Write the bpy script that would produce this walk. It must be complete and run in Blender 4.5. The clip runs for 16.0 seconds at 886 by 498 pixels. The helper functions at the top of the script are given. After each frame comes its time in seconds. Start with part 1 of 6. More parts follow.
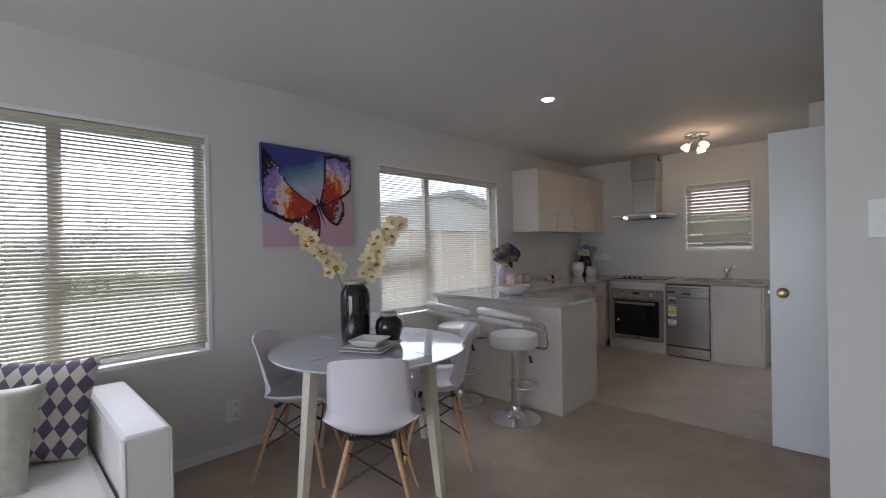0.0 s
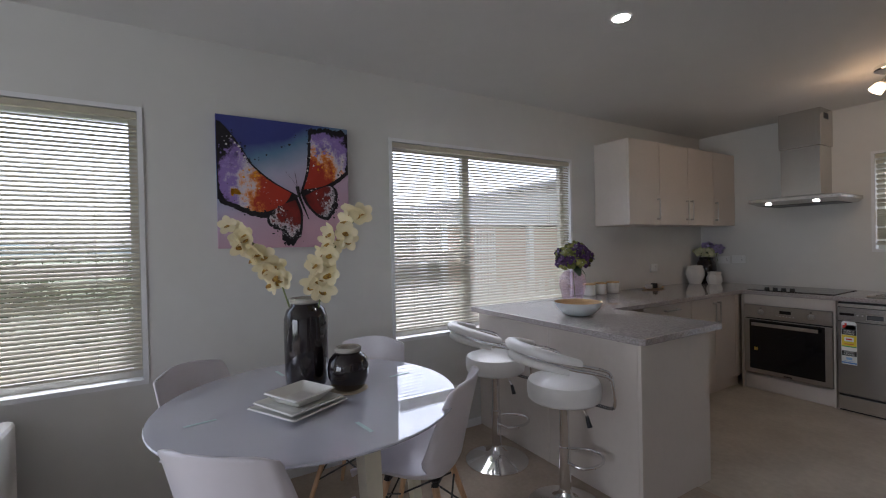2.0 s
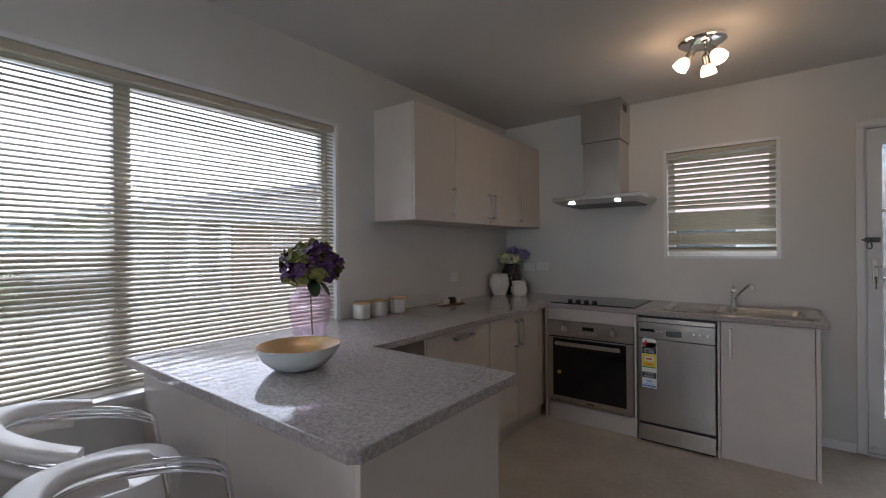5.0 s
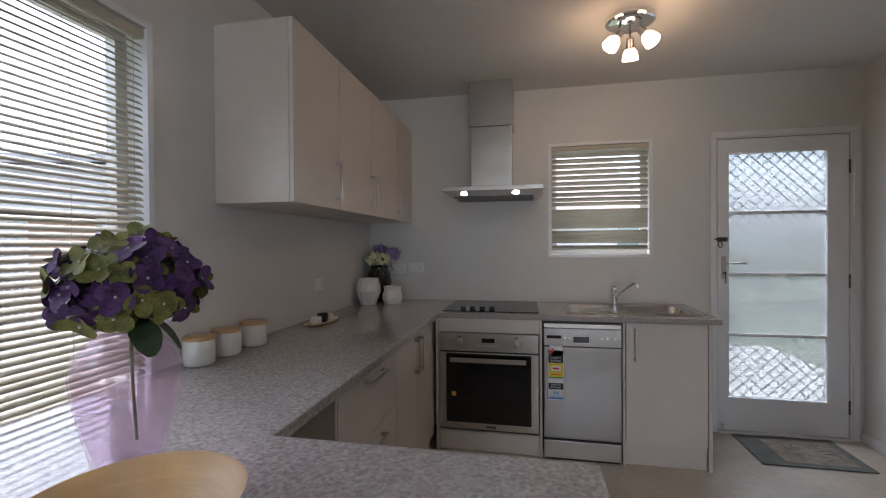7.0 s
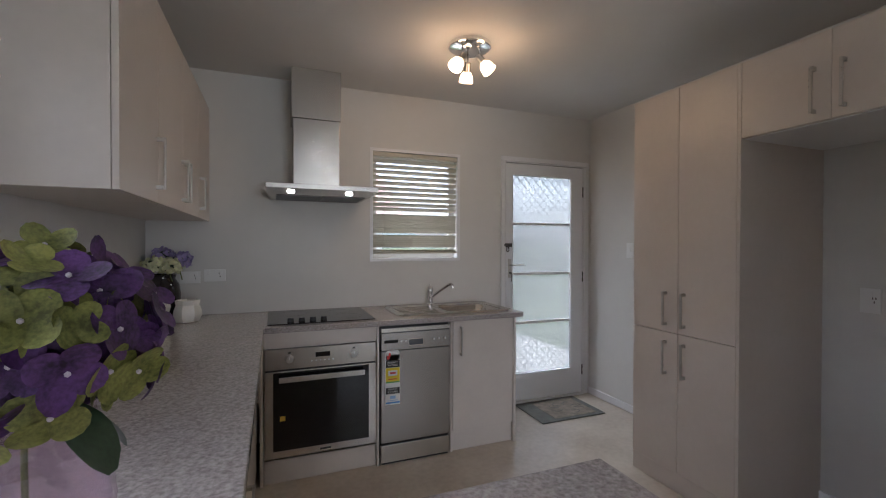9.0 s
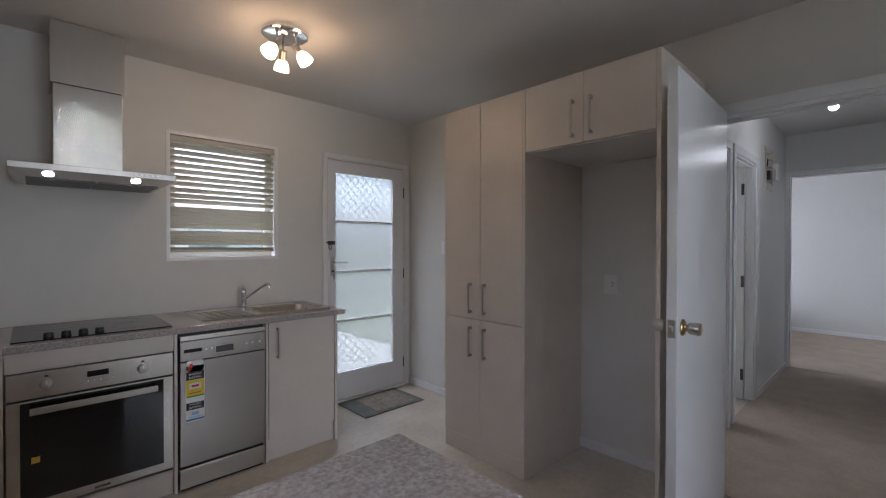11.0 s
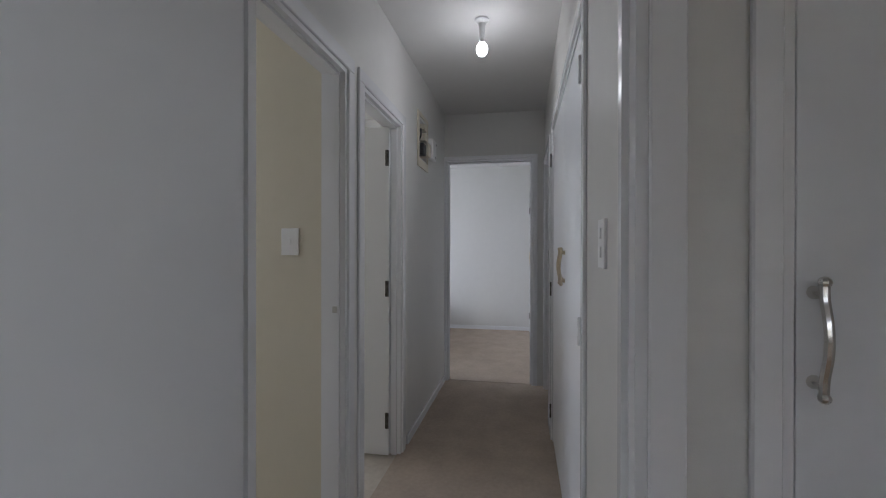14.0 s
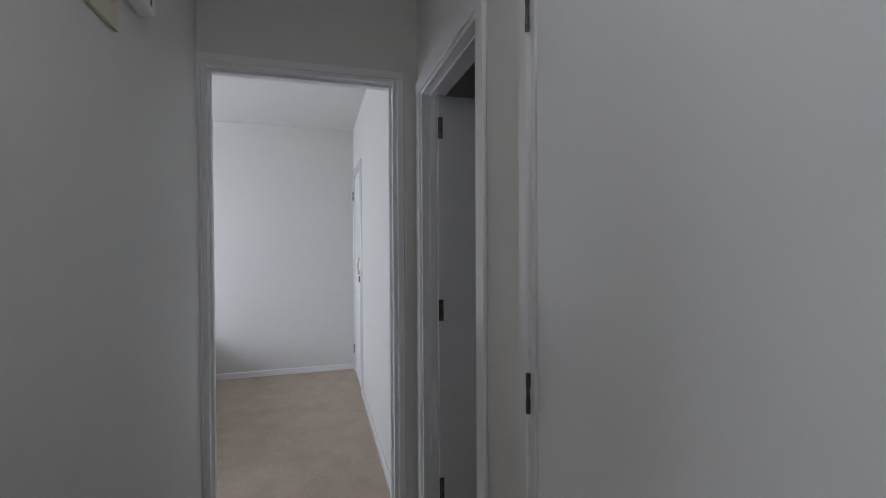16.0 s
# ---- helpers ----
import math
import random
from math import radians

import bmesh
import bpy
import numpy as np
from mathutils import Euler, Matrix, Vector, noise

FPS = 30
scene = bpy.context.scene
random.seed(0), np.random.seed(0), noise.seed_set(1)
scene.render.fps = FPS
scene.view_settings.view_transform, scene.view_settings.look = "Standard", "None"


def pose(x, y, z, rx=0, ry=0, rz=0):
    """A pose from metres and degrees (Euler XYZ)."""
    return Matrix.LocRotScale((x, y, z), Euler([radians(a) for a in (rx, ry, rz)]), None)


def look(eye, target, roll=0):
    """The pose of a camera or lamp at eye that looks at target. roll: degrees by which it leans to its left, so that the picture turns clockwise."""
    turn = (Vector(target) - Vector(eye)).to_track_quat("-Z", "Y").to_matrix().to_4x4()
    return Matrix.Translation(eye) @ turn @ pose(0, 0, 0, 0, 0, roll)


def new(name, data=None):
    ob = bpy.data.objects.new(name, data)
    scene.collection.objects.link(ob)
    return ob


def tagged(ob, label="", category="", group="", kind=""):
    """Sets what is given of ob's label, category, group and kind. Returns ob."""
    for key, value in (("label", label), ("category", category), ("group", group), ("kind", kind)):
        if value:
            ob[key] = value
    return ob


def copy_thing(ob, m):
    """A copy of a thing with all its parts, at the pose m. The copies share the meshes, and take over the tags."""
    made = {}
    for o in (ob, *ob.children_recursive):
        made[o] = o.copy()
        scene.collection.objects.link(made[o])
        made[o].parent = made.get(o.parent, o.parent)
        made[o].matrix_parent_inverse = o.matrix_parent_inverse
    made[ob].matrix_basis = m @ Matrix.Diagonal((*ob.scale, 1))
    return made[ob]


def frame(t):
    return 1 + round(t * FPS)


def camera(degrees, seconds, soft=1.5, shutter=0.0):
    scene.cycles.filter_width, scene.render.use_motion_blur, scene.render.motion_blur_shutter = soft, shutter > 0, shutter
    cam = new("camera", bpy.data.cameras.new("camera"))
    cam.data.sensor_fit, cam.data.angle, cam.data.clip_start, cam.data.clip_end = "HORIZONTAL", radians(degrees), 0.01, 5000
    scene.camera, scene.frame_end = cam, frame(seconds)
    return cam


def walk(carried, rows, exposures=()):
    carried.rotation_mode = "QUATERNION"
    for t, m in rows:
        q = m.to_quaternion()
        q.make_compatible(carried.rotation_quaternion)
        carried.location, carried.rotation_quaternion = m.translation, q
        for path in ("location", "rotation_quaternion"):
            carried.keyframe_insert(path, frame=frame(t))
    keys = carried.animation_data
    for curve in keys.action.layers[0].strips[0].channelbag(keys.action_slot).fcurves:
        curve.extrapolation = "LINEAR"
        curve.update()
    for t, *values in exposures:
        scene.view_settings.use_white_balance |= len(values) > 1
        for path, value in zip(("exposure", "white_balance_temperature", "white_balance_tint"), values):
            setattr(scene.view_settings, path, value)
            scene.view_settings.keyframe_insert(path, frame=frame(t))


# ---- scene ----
cam = camera(91.4, 16.0, soft=1.1)
PATH = [
    (0, (0.181, -0.042, 1.319), (-1.203, 1.401, 1.31), -1.1),
    (0.5, (0.182, 0.257, 1.326), (-1.342, 1.552, 1.32), -1.1),
    (1, (0.109, 0.534, 1.306), (-1.527, 1.685, 1.3), -1.2),
    (1.5, (-0.021, 0.772, 1.322), (-1.72, 1.829, 1.313), -1.2),
    (2, (-0.17, 1.063, 1.335), (-1.878, 2.102, 1.319), -1.2),
    (2.5, (-0.302, 1.335, 1.32), (-1.958, 2.456, 1.299), -1.0),
    (3, (-0.425, 1.579, 1.319), (-1.948, 2.874, 1.291), -0.9),
    (3.5, (-0.505, 1.809, 1.313), (-1.923, 3.219, 1.285), -0.9),
    (4, (-0.553, 2.002, 1.314), (-1.91, 3.471, 1.287), -0.8),
    (6.3, (-1.2, 2.582, 1.275), (-2.014, 4.409, 1.268), -0.5),
    (6.5, (-1.311, 2.626, 1.302), (-2.02, 4.495, 1.283), -0.5),
    (7, (-1.531, 2.716, 1.304), (-1.922, 4.677, 1.286), -0.4),
    (7.5, (-1.687, 2.79, 1.303), (-1.829, 4.785, 1.283), -0.4),
    (8, (-1.842, 2.823, 1.313), (-1.664, 4.815, 1.307), -0.4),
    (8.2, (-1.898, 2.849, 1.332), (-1.565, 4.821, 1.316), -0.1),
    (9.3, (-2.075, 2.862, 1.33), (-1.24, 4.69, 1.318), 0.0),
    (10.3, (-2.12, 2.875, 1.324), (-0.95, 4.51, 1.315), 0.1),
    (10.5, (-2.106, 2.867, 1.322), (-0.889, 4.461, 1.313), 0.1),
    (11, (-2.011, 2.804, 1.31), (-0.632, 4.252, 1.294), 0.1),
    (11.5, (-1.908, 2.735, 1.299), (-0.348, 3.987, 1.288), -0.0),
    (12, (-1.693, 2.646, 1.299), (0.014, 3.688, 1.289), -0.1),
    (12.5, (-1.411, 2.595, 1.283), (0.387, 3.471, 1.269), -0.1),
    (13, (-1.006, 2.642, 1.282), (0.868, 3.342, 1.271), -0.1),
    (13.5, (-0.622, 2.743, 1.284), (1.303, 3.288, 1.274), 0.2),
    (14, (-0.126, 2.906, 1.255), (1.84, 3.271, 1.249), 0.1),
    (14.5, (0.333, 3.014, 1.264), (2.327, 3.173, 1.252), 0.0),
    (15, (0.87, 3.103, 1.287), (2.868, 3.007, 1.267), 0.1),
    (15.5, (1.363, 3.154, 1.321), (3.34, 2.855, 1.292), 0.1),
    (16, (1.899, 3.171, 1.319), (3.819, 2.612, 1.292), -0.3),
]
walk(cam, [(t, look(eye, target, roll)) for t, eye, target, roll in PATH], [(0.0, 2.36, 5650, 14), (4.0, 2.14, 5650, 14), (6.3, 2.3, 5650, 14), (8.0, 2.6, 5650, 14), (10.5, 2.52, 5600, 14), (12.0, 2.62, 5500, 13), (13.5, 2.54, 5600, 12), (14.6, 2.4, 5800, 13), (16.0, 2.58, 5750, 12)])

# ---- world, sun, large lights ----
world = bpy.data.worlds.new("overcast_sky")
scene.world = world
world.use_nodes = True
wn, wl = world.node_tree.nodes, world.node_tree.links
sky = wn.new("ShaderNodeTexSky")
sky.sky_type, sky.sun_disc = "NISHITA", False
sky.sun_elevation, sky.sun_rotation = radians(58), radians(295)
sky.dust_density, sky.air_density = 4.0, 1.0
sky_soft = wn.new("ShaderNodeHueSaturation")
sky_soft.inputs["Saturation"].default_value = 0.35
wl.new(sky.outputs[0], sky_soft.inputs["Color"])
wl.new(sky_soft.outputs[0], wn["Background"].inputs[0])
wn["Background"].inputs[1].default_value = 0.108
sun = new("sun", bpy.data.lights.new("sun", "SUN"))
sun.data.energy, sun.data.angle, sun.data.color = 0.5, radians(20), (1.0, 0.985, 0.96)
sun.matrix_basis = look((-4.5, 2.1, 8), (0, 0, 0))


def window_light(name, x, y, z, wide, high, aim, power):
    """An area lamp that stands in for skylight at or near an opening."""
    lamp = new(name, bpy.data.lights.new(name, "AREA"))
    lamp.data.shape, lamp.data.size, lamp.data.size_y = "RECTANGLE", wide, high
    lamp.data.energy, lamp.data.color = power, (1.0, 0.985, 0.96)
    lamp.matrix_basis = look((x, y, z), aim)
    tagged(lamp, kind="structure")


window_light("living_window_light", -0.45, -3.27, 1.1, 2.6, 1.8, (-0.45, 0.0, 1.0), 10.5)
window_light("bedroom_window_light", 5.2, 6.16, 1.45, 1.7, 1.1, (5.3, 4.0, 1.0), 6.2)
# added fill lamps, hidden by walls, that brighten bathroom, laundry and hall
window_light("bathroom_fill_light", 2.7, 6.16, 1.6, 0.9, 0.7, (2.4, 4.0, 1.0), 3.6)
window_light("laundry_fill_light", 1.15, 6.16, 1.6, 0.45, 0.7, (1.6, 4.2, 1.3), 1.9)
# unseen lamp added outdoors, above the sight line, to brighten the kitchen floor
window_light("back_door_fill", 0.13, 6.9, 2.75, 1.0, 0.8, (0.13, 5.4, 1.0), 7.0)


# ---- materials ----
def material(name, color, rough=0.5, metal=0.0, vary=0.0, scale=6.0, bump=0.0, bump_scale=120.0, second=None, coat=0.0, stretch=(1, 1, 1), random_tone=0.0, gloss_vary=0.02):
    m = bpy.data.materials.new(name)
    m.use_nodes = True
    n, l = m.node_tree.nodes, m.node_tree.links
    p = n["Principled BSDF"]
    p.inputs["Base Color"].default_value = (*color, 1)
    p.inputs["Roughness"].default_value, p.inputs["Metallic"].default_value = rough, metal
    p.inputs["Coat Weight"].default_value = coat
    co = n.new("ShaderNodeTexCoord")
    mp = n.new("ShaderNodeMapping")
    mp.inputs["Scale"].default_value = stretch
    l.new(co.outputs["Object"], mp.inputs["Vector"])
    if vary or second:
        big, fine = n.new("ShaderNodeTexNoise"), n.new("ShaderNodeTexNoise")
        big.inputs["Scale"].default_value, fine.inputs["Scale"].default_value = scale, scale * 9
        big.inputs["Detail"].default_value = fine.inputs["Detail"].default_value = 5
        mix = n.new("ShaderNodeMath")
        mix.operation = "MULTIPLY_ADD"
        mix.inputs[1].default_value = 0.4
        l.new(mp.outputs[0], big.inputs["Vector"]), l.new(mp.outputs[0], fine.inputs["Vector"])
        l.new(fine.outputs[0], mix.inputs[0])
        half = n.new("ShaderNodeMath")
        half.operation = "MULTIPLY"
        half.inputs[1].default_value = 0.6
        l.new(big.outputs[0], half.inputs[0]), l.new(half.outputs[0], mix.inputs[2])
        ramp = n.new("ShaderNodeValToRGB")
        dark = [c * (1 - vary) for c in color]
        light = second or [min(1, c * (1 + vary)) for c in color]
        ramp.color_ramp.elements[0].position, ramp.color_ramp.elements[1].position = 0.36, 0.64
        ramp.color_ramp.elements[0].color, ramp.color_ramp.elements[1].color = (*dark, 1), (*light, 1)
        l.new(mix.outputs[0], ramp.inputs[0])
        out = ramp.outputs[0]
        if random_tone:
            info, hsv, add = n.new("ShaderNodeObjectInfo"), n.new("ShaderNodeHueSaturation"), n.new("ShaderNodeMapRange")
            add.inputs["To Min"].default_value, add.inputs["To Max"].default_value = 1 - random_tone, 1 + random_tone
            l.new(info.outputs["Random"], add.inputs["Value"]), l.new(add.outputs[0], hsv.inputs["Value"])
            l.new(out, hsv.inputs["Color"])
            out = hsv.outputs[0]
        l.new(out, p.inputs["Base Color"])
        rr = n.new("ShaderNodeMapRange")
        rr.inputs["To Min"].default_value, rr.inputs["To Max"].default_value = max(0, rough - gloss_vary), min(1, rough + gloss_vary)
        l.new(fine.outputs[0], rr.inputs["Value"]), l.new(rr.outputs[0], p.inputs["Roughness"])
    if bump:
        bt, bn = n.new("ShaderNodeTexNoise"), n.new("ShaderNodeBump")
        bt.inputs["Scale"].default_value, bt.inputs["Detail"].default_value = bump_scale, 4
        bn.inputs["Strength"].default_value, bn.inputs["Distance"].default_value = bump, 0.004
        l.new(mp.outputs[0], bt.inputs["Vector"]), l.new(bt.outputs[0], bn.inputs["Height"]), l.new(bn.outputs[0], p.inputs["Normal"])
    return m


def glowing(name, color, strength):
    m = bpy.data.materials.new(name)
    m.use_nodes = True
    p = m.node_tree.nodes["Principled BSDF"]
    p.inputs["Base Color"].default_value = (0.9, 0.9, 0.88, 1)
    p.inputs["Emission Color"].default_value, p.inputs["Emission Strength"].default_value = (*color, 1), strength
    return m


def clear_glass(name, tint=(1, 1, 1), gloss=0.045, rough=0.0, milk=0.0, blur=0.0, edge=1.0):
    """A pane: light passes straight on, with a share of gloss and of milky scatter."""
    m = bpy.data.materials.new(name)
    m.use_nodes = True
    n, l = m.node_tree.nodes, m.node_tree.links
    n.remove(n["Principled BSDF"])
    clear, shine, mix = n.new("ShaderNodeBsdfTransparent"), n.new("ShaderNodeBsdfGlossy"), n.new("ShaderNodeMixShader")
    if blur:
        clear = n.new("ShaderNodeBsdfRefraction")
        clear.inputs["IOR"].default_value, clear.inputs["Roughness"].default_value = 1.13, blur
    clear.inputs[0].default_value, shine.inputs["Roughness"].default_value = (*tint, 1), rough
    facing, steep, lift = n.new("ShaderNodeLayerWeight"), n.new("ShaderNodeMath"), n.new("ShaderNodeMath")
    facing.inputs["Blend"].default_value = 0.5
    steep.operation, steep.inputs[1].default_value = "POWER", 5.0
    lift.operation, lift.use_clamp = "MULTIPLY_ADD", True
    lift.inputs[1].default_value, lift.inputs[2].default_value = 0.7 * edge, gloss
    l.new(facing.outputs["Facing"], steep.inputs[0]), l.new(steep.outputs[0], lift.inputs[0]), l.new(lift.outputs[0], mix.inputs[0])
    base = clear.outputs[0]
    if milk:
        tl, mm = n.new("ShaderNodeBsdfTranslucent"), n.new("ShaderNodeMixShader")
        df, dm = n.new("ShaderNodeBsdfDiffuse"), n.new("ShaderNodeMixShader")
        tl.inputs[0].default_value = df.inputs[0].default_value = (0.86, 0.88, 0.88, 1)
        dm.inputs[0].default_value = 0.35
        l.new(tl.outputs[0], dm.inputs[1]), l.new(df.outputs[0], dm.inputs[2])
        mm.inputs[0].default_value = milk
        l.new(clear.outputs[0], mm.inputs[1]), l.new(dm.outputs[0], mm.inputs[2])
        base = mm.outputs[0]
    l.new(base, mix.inputs[1]), l.new(shine.outputs[0], mix.inputs[2])
    l.new(mix.outputs[0], n["Material Output"].inputs[0])
    return m


WALL = material("wall_paint", (0.665, 0.655, 0.63), 0.55, vary=0.02, scale=1.5, bump=0.06, bump_scale=260)
CREAM_WALL = material("cream_wall_paint", (0.66, 0.61, 0.49), 0.55, vary=0.02, scale=1.5, bump=0.06, bump_scale=260)
CEILING = material("ceiling_paint", (0.68, 0.67, 0.65), 0.7, vary=0.02, scale=1.2, bump=0.05, bump_scale=200)
TRIM = material("white_trim_gloss", (0.80, 0.80, 0.81), 0.27, bump=0.02, bump_scale=25)
DOOR_WHITE = material("white_door_gloss", (0.78, 0.79, 0.81), 0.30, bump=0.015, bump_scale=14)
CARPET = material("beige_carpet", (0.45, 0.37, 0.295), 0.95, vary=0.10, scale=5, bump=0.9, bump_scale=420)
VINYL = material("pale_vinyl", (0.50, 0.44, 0.365), 0.30, vary=0.12, scale=3.2, bump=0.05, bump_scale=60, second=(0.58, 0.525, 0.45))
CABINET = material("cabinet_laminate", (0.655, 0.592, 0.535), 0.33, vary=0.025, scale=4, bump=0.04, bump_scale=300)
STONE = material("speckled_laminate", (0.33, 0.295, 0.285), 0.07, vary=0.24, scale=105, second=(0.53, 0.485, 0.47), coat=0.15, gloss_vary=0.01)
STEEL = material("brushed_steel", (0.58, 0.56, 0.53), 0.25, 1.0, vary=0.035, scale=8, stretch=(10, 10, 1), bump=0.02, bump_scale=200)
CHROME = material("chrome", (0.82, 0.82, 0.83), 0.06, 1.0)
NICKEL = material("satin_nickel", (0.55, 0.53, 0.50), 0.28, 1.0, vary=0.05, scale=20)
BRASS = material("aged_brass", (0.46, 0.335, 0.16), 0.28, 1.0, vary=0.15, scale=30)
BLACK_GLASS = material("black_glass", (0.008, 0.008, 0.009), 0.05)
BLACK_PLASTIC = material("black_plastic", (0.02, 0.02, 0.02), 0.4)
WHITE_PLASTIC = material("white_plastic", (0.80, 0.80, 0.79), 0.35)
CHAIR_SHELL = material("white_moulded_shell", (0.80, 0.76, 0.81), 0.32, vary=0.015, scale=4)
CREAM_LEG = material("cream_painted_wood", (0.75, 0.71, 0.58), 0.4, vary=0.03, scale=5)
BEECH = material("pale_beech", (0.58, 0.36, 0.20), 0.45, vary=0.18, scale=7, stretch=(6, 6, 0.8), bump=0.05)
BLACK_WIRE = material("black_wire", (0.015, 0.014, 0.014), 0.45)
LEATHER = material("white_leather", (0.74, 0.72, 0.69), 0.42, vary=0.02, scale=6, bump=0.12, bump_scale=320)
SEAT_VINYL = material("white_stool_vinyl", (0.80, 0.78, 0.76), 0.34, vary=0.02, scale=6, bump=0.05, bump_scale=240)
SLAT = material("cream_slat", (0.50, 0.46, 0.365), 0.45, vary=0.03, scale=3)
ALUMINIUM = material("window_aluminium", (0.55, 0.54, 0.50), 0.4, 0.3, vary=0.03)
PANE = clear_glass("window_pane")
FROSTED = clear_glass("frosted_pane", (0.74, 0.76, 0.755), gloss=0.06, rough=0.25, milk=0.25, blur=0.045)


# ---- tools ----
ORIGIN = {}


def box(bm, x0, x1, y0, y1, z0, z1, bevel=0.0, seg=2):
    r = bmesh.ops.create_cube(bm, size=1.0, matrix=Matrix.Translation(((x0 + x1) / 2, (y0 + y1) / 2, (z0 + z1) / 2)) @ Matrix.Diagonal((abs(x1 - x0), abs(y1 - y0), abs(z1 - z0), 1)))
    if bevel:
        vs = set(r["verts"])
        es = [e for e in bm.edges if e.verts[0] in vs and e.verts[1] in vs]
        bmesh.ops.bevel(bm, geom=es, offset=bevel, segments=seg, affect="EDGES", profile=0.5)
    return bm


def boxes(*rows, bevel=0.0):
    bm = bmesh.new()
    for r in rows:
        box(bm, *r, bevel=bevel)
    return bm


def lathe(profile, seg=32, at=(0, 0, 0), bm=None, ribs=0, rib_depth=0.0, caps=True):
    bm = bm or bmesh.new()
    rings = []
    for r, z in profile:
        ring = []
        for i in range(seg):
            a = 2 * math.pi * i / seg
            rr = r * (1 + rib_depth * math.cos(a * ribs)) if ribs else r
            ring.append(bm.verts.new((at[0] + rr * math.cos(a), at[1] + rr * math.sin(a), at[2] + z)))
        rings.append(ring)
    for a, b in zip(rings, rings[1:]):
        for i in range(seg):
            bm.faces.new((a[i], a[(i + 1) % seg], b[(i + 1) % seg], b[i]))
    if caps and profile[0][0] > 0:
        bm.faces.new(rings[0][::-1])
    if caps and profile[-1][0] > 0:
        bm.faces.new(rings[-1])
    return bm


def tube(points, r, seg=10, bm=None, flat=1.0, r1=None):
    """A rod swept along points; r1: radius at its end."""
    bm = bm or bmesh.new()
    pts = [Vector(p) for p in points]
    rings, up = [], None
    for i, p in enumerate(pts):
        d = (pts[min(i + 1, len(pts) - 1)] - pts[max(i - 1, 0)]).normalized()
        if up is None:
            up = Vector((0, 0, 1)) if abs(d.z) < 0.9 else Vector((1, 0, 0))
        side = d.cross(up).normalized()
        up = side.cross(d).normalized()
        rad = r if r1 is None else r + (r1 - r) * i / (len(pts) - 1)
        rings.append([bm.verts.new(p + rad * (math.cos(a) * side + flat * math.sin(a) * up)) for a in (2 * math.pi * k / seg for k in range(seg))])
    for a, b in zip(rings, rings[1:]):
        for i in range(seg):
            bm.faces.new((a[i], a[(i + 1) % seg], b[(i + 1) % seg], b[i]))
    bm.faces.new(rings[0][::-1]), bm.faces.new(rings[-1])
    return bm


def arc(points, steps=8):
    """A smooth line through points (Catmull-Rom)."""
    p = [Vector(q) for q in points]
    p = [2 * p[0] - p[1]] + p + [2 * p[-1] - p[-2]]
    out = []
    for i in range(1, len(p) - 2):
        for k in range(steps):
            t = k / steps
            out.append(0.5 * ((2 * p[i]) + (p[i + 1] - p[i - 1]) * t + (2 * p[i - 1] - 5 * p[i] + 4 * p[i + 1] - p[i + 2]) * t * t + (3 * p[i] - p[i - 1] - 3 * p[i + 1] + p[i + 2]) * t ** 3))
    return out + [p[-2]]


def mesh_of(name, bm, mat, smooth=None):
    bmesh.ops.recalc_face_normals(bm, faces=bm.faces)
    me = bpy.data.meshes.new(name)
    bm.to_mesh(me)
    bm.free()
    if mat:
        me.materials.append(mat)
    if smooth:
        for f in me.polygons:
            f.use_smooth = True
        me.set_sharp_from_angle(angle=radians(smooth))
    return me


def thing(name, label, category, at=(0, 0, 0), group=""):
    ob = new(name)
    ob.empty_display_size = 0.1
    ob.matrix_basis = Matrix.Translation(at)
    ORIGIN[ob] = Vector(at)
    return tagged(ob, label, category, group)


def part(name, bm, mat, parent, label="", smooth=None):
    org = ORIGIN.get(parent, Vector((0, 0, 0)))
    if org.length:
        bmesh.ops.translate(bm, verts=bm.verts, vec=-org)
    ob = new(name, mesh_of(name, bm, mat, smooth))
    ob.parent = parent
    ORIGIN[ob] = org
    return tagged(ob, label)


def solo(name, bm, mat, label, category, at=(0, 0, 0), smooth=None, group="", kind=""):
    """A thing of one mesh, given in world metres, with its origin at its base."""
    if Vector(at).length:
        bmesh.ops.translate(bm, verts=bm.verts, vec=-Vector(at))
    ob = new(name, mesh_of(name, bm, mat, smooth))
    ob.matrix_basis = Matrix.Translation(at)
    ORIGIN[ob] = Vector(at)
    return tagged(ob, label, category, group, kind)


def structure(name, bm, mat, label="", category=""):
    return tagged(new(name, mesh_of(name, bm, mat)), label, category, kind="structure")


